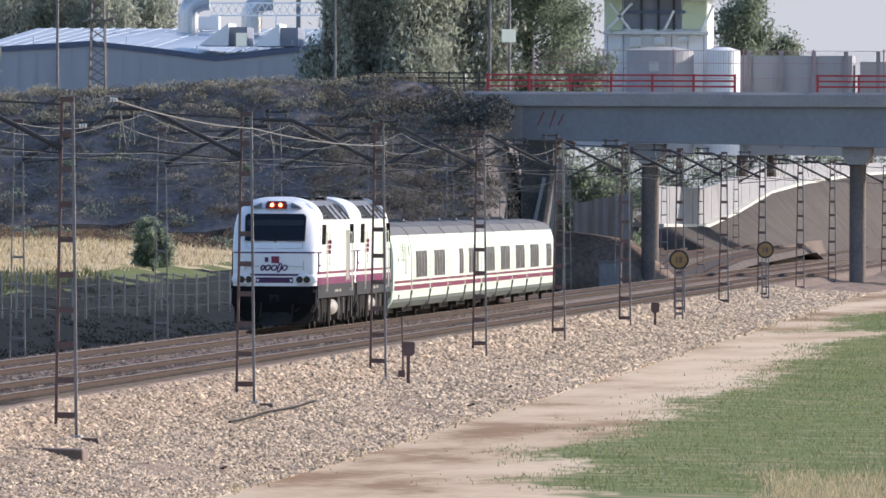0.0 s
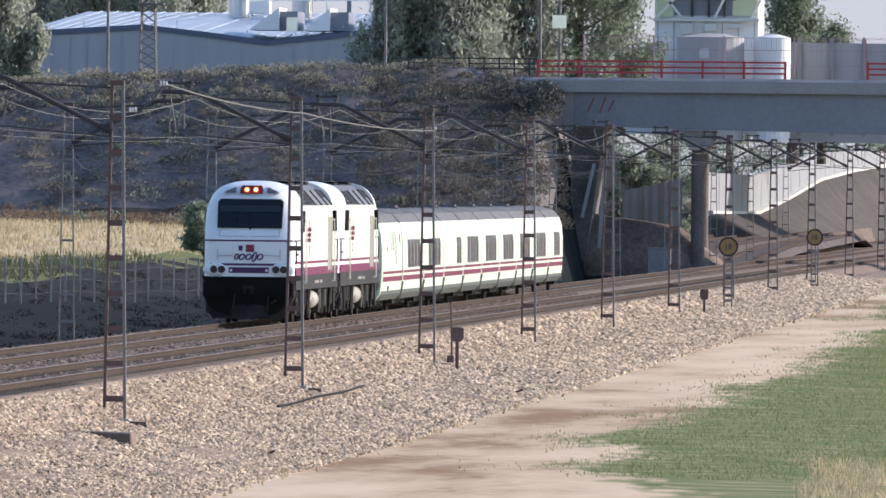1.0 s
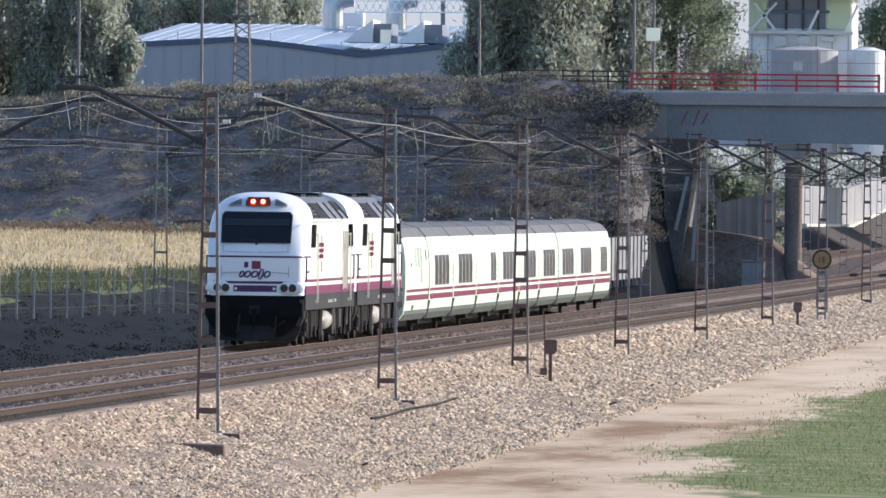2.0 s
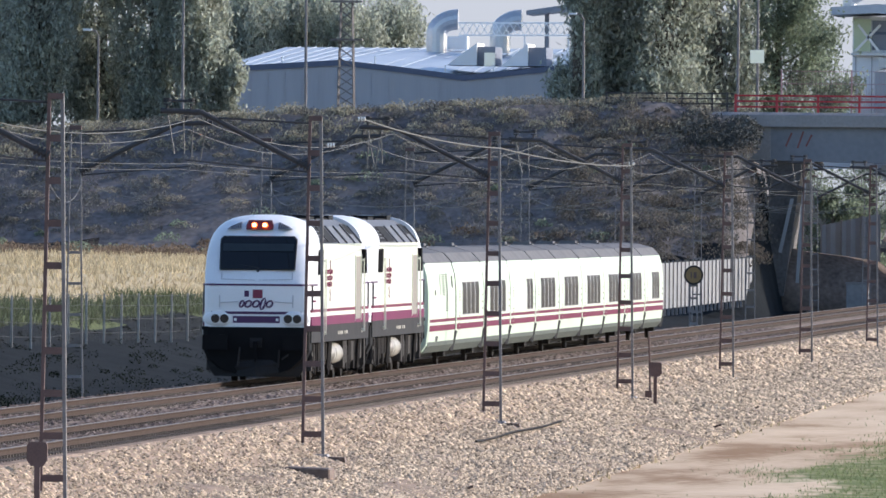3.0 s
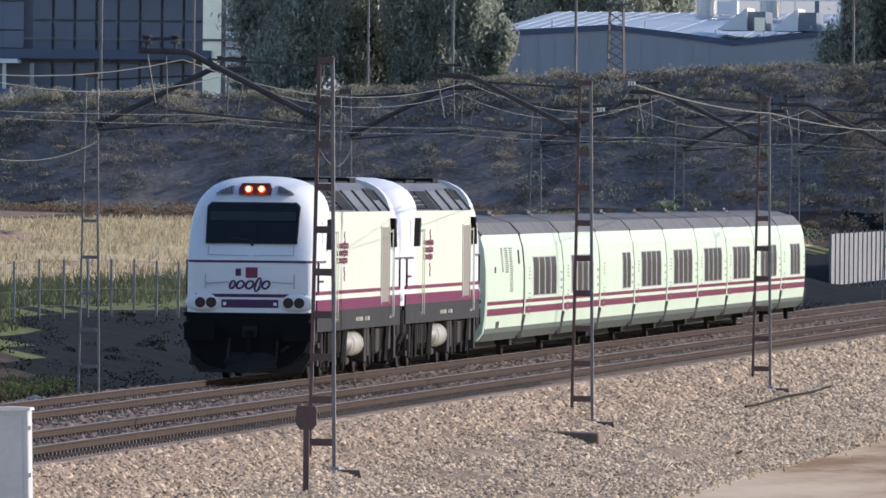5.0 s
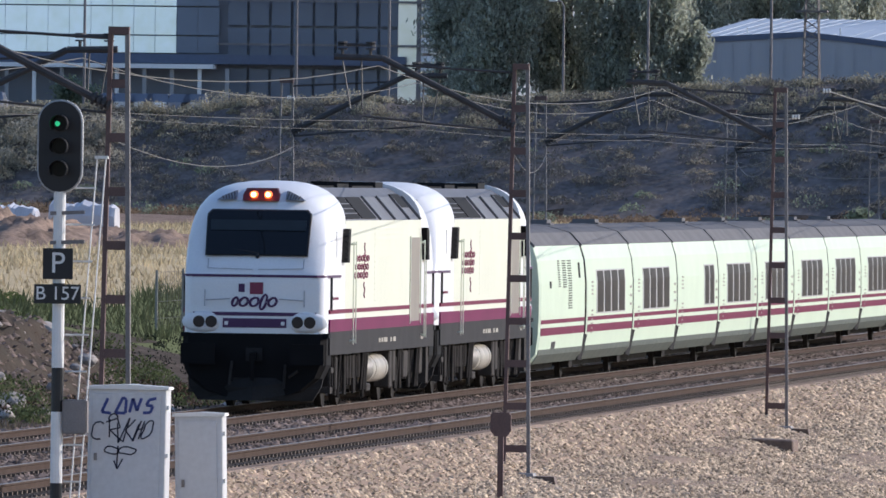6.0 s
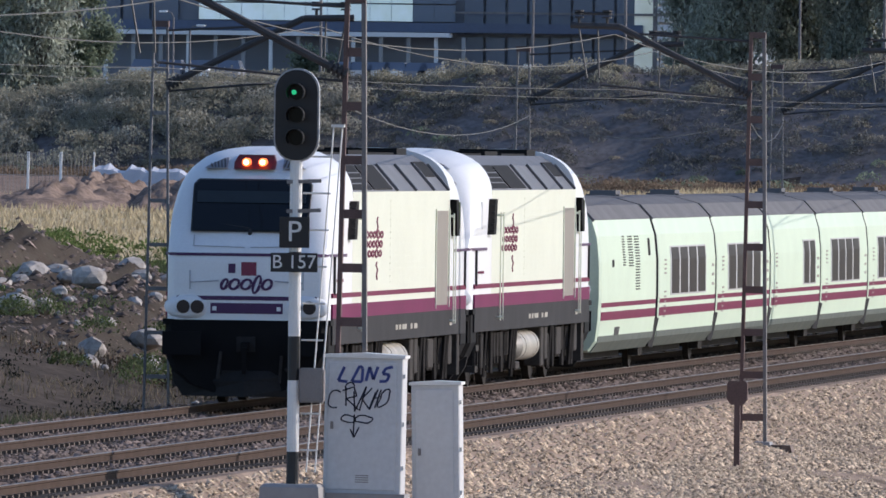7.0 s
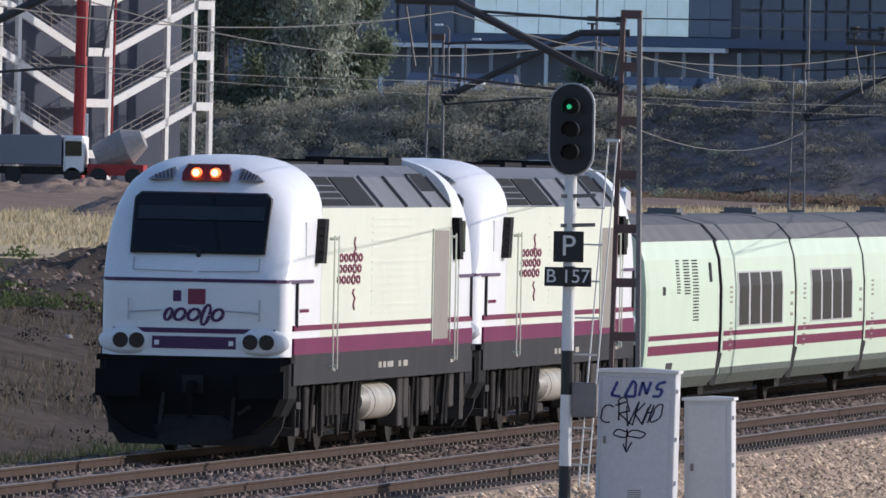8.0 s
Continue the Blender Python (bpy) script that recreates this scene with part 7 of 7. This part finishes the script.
for j in range(130):
    x, y = rng.normal(-52.5, 3.2), rng.normal(418, 16)
    x = min(x, -44.0)
    r = 0.10 + 0.36 * rng.random() ** 2.5
    bm = bmesh.new()
    bmesh.ops.create_icosphere(bm, subdivisions=2, radius=r)
    for v in bm.verts:
        v.co *= 1 + 0.35 * noise.noise(v.co * (1.4 / r) + Vector((j, 0, 0)))
        v.co.z *= 0.7
    zz = ground_z(x, y) + 1.5 * max(0.0, 1 - ((x + 53.5) / 4.6) ** 2 - ((y - 430) / 28) ** 2) * 0.9 + r * 0.35
    bmesh.ops.transform(bm, matrix=Matrix.Translation((x, y, zz)) @ Matrix.Rotation(rng.random() * 6, 4, "Z"), verts=bm.verts)
    tagged(link("boulder", bm, M["rock"]), "broken pale boulder lying on the rubble bank", "boulder", "boulders on the rubble bank")
bm = bmesh.new()
rings = []
for k in range(13):
    x, y = -26.22 - 0.10 * k / 12 + 0.04 * math.sin(k * 0.9), 412.6 + 38.2 * k / 12
    z = shoulder_z(x, sand_z(y), -23.3) + 0.10
    rings.append([(x + 0.03 * math.cos(a), y, z + 0.03 * math.sin(a)) for a in [i * math.pi / 3 for i in range(6)]])
loft(bm, rings)
tagged(link("discarded_pipe", bm, M["running"]), "long thin dark pipe lying on the ballast shoulder", "pipe")
bm = bmesh.new()
loft(bm, [[(-26.95, yy, -1.9), (-25.95, yy, -1.9), (-25.98, yy, -0.99), (-26.95, yy, -0.96)] for yy in (359.5, 361.0)])
bevel(bm, 0.03, 1)
tagged(link("mast_foundation", bm, mat("stained_brown_concrete", (0.17, 0.125, 0.10), 0.9, var=0.35, scale=1.5, fine=8)), "weathered concrete mast foundation showing out of the ballast", "foundation")
for x, y, w, h in ((-88.5, 705, 4.2, 1.0), (-83.9, 706, 1.7, 0.85), (-81.3, 708, 2.8, 0.95)):
    bm = bmesh.new()
    z0 = ground_z(x, y) + 0.62
    rings = []
    for i in range(19):
        u = i / 18
        rings.append([(x - w / 2 + w * u, y + dy, z0 + dz * h * (1 + 0.22 * noise.noise((i * 0.7, dz * 3, x)) - 0.5 * max(0.0, u - 0.75))) for dy, dz in ((-1, -1.2), (-1.05, 0.5), (-0.8, 0.95), (0, 1.05 + 0.06 * (i % 2)), (0.8, 0.95), (1, 0.5), (1, -1.2))])
    loft(bm, rings)
    tagged(link("wrapped_pallet", bm, M["wrap"]), "building material stack wrapped in white plastic sheet", "wrapped pallet", "wrapped pallets")
for j in range(5):
    b = thing("site_barrier", "wire mesh site barrier panel with white end posts", "barrier", "site barriers", (-96.2 + j * 1.25, 700 + j, ground_z(-94, 700) + 1.2))
    for sx in (-0.7, 0.7):
        bm = bmesh.new()
        bar(bm, (sx, 0, -1.5), (sx * 1.02, 0.2, 1.1), 0.07, 0.07)
        part("upright", bm, M["bright_white"], b)
    bm = bmesh.new()
    for q in range(10):
        rod(bm, (-0.7 + q * 0.155, 0.1, -0.9), (-0.7 + q * 0.155, 0.15, 1.05), 0.012, 3)
    part("mesh", bm, M["steel"], b)
for x, y, w in ((-44.6, 372, 0.8), (-47.5, 391, 0.5), (-43.5, 352, 0.35)):
    bm = bmesh.new()
    z = ground_z(x, y) + 0.06
    v = [bm.verts.new((x + dx * w, y + dy * w, z + dz)) for dx, dy, dz in ((-0.3, 3, 0.16), (0.0, 3.2, 0.25), (0.25, 0, 0.1), (0.4, -3, 0.02), (0.1, -3.2, 0.0), (-0.1, 0, 0.12))]
    bm.faces.new(v)
    bmesh.ops.solidify(bm, geom=bm.faces[:], thickness=0.03)
    tagged(link("plastic_litter", bm, M["wrap"]), "scrap of pale plastic litter among dark weeds", "litter", "litter")


# ================= sleepers and ballast stones =================
def build_sleepers():
    bm = bmesh.new()
    loft(bm, [[(x, a, z) for a, z in ((-0.14, -0.36), (0.14, -0.36), (0.11, -0.165 + d), (-0.11, -0.165 + d))] for x, d in ((-1.3, 0), (-0.6, 0), (-0.4, -0.03), (0.4, -0.03), (0.6, 0), (1.3, 0))])
    for sx in (-0.87, 0.87):
        for q in (-0.11, 0.11):
            box(bm, sx + q - 0.04, sx + q + 0.04, -0.07, 0.07, -0.17, -0.115)
    bmesh.ops.recalc_face_normals(bm, faces=bm.faces)
    me = bpy.data.meshes.new("sleeper")
    bm.to_mesh(me)
    bm.free()
    me.materials.append(M["sleeper"])
    n = len(me.vertices)
    v0 = np.array([v.co for v in me.vertices])
    tri = np.array([p.vertices[:] for p in me.polygons if len(p.vertices) == 4])
    bed = bpy.data.objects["ballast_bed"]
    for cx in (TRACK_X, NEAR_X):
        ys = np.arange(200.0, 900.0, 0.6)
        for y in ys[:300]:
            ob = new("sleeper", me)
            ob.parent = bed
            ob.location = (cx, y, 0)
        far = ys[300:]
        v = (v0[None] + np.stack([np.full(len(far), cx), far, 0 * far], 1)[:, None]).reshape(-1, 3)
        f = (tri[None] + n * np.arange(len(far))[:, None, None]).reshape(-1, 4)
        ob = new("far_sleepers", fast_mesh("far_sleepers", v, f, M["sleeper"]))
        ob.parent = bed
        tagged(ob, "rows of concrete sleepers under the rails", kind="stuff")


def build_stones():
    rng = np.random.default_rng(77)
    n = 150000
    u = rng.random(n)
    y = 205.0 / (1 - u * (1 - 205.0 / 900.0))
    y = np.where(rng.random(n) < 0.35, 205 + 700 * rng.random(n), y)
    w = rng.random(n)
    x = -28.2 + 5.1 * w ** 0.95
    foot_z = -2.0 + 1.3 * np.clip((y - 400) / 500, 0, 1)
    mid = np.maximum(-0.92, 0.45 * BED + 0.55 * foot_z)
    upper = BED - 0.01 + (mid - BED + 0.01) * np.clip(x + 28.25, 0, 1)
    z = np.where(x < -27.25, upper, mid + (foot_z + 0.02 - mid) * np.clip((x + 27.25) / 3.95, 0, 1)) + 0.01
    c = np.stack([x, y, z], 1)
    size = (0.028 + 0.042 * rng.random(n)) * np.clip(y / 360, 0.9, 1.9)
    v, f = stones(c, size, rng)
    ob = new("shoulder_stones", fast_mesh("shoulder_stones", v, f, M["ballast"]))
    ob.parent = bpy.data.objects["ballast_bed"]
    tagged(ob, "loose pale crushed stone on the shoulder", kind="stuff")
    n = 42000
    y = 205 + 500 * rng.random(n) ** 1.5
    band = rng.integers(0, 4, n)
    lo = np.array([-36.4, -34.7, -32.95, -30.5])[band]
    hi = np.array([-35.0, -33.25, -30.8, -29.1])[band]
    x = lo + (hi - lo) * rng.random(n)
    c = np.stack([x, y, np.full(n, BED + 0.01)], 1)
    v, f = stones(c, 0.035 + 0.035 * rng.random(n), rng)
    ob = new("track_stones", fast_mesh("track_stones", v, f, M["ballast_dark"]))
    ob.parent = bpy.data.objects["ballast_bed"]
    tagged(ob, "crushed stone between the rails", kind="stuff")


build_sleepers()
build_stones()

motions()
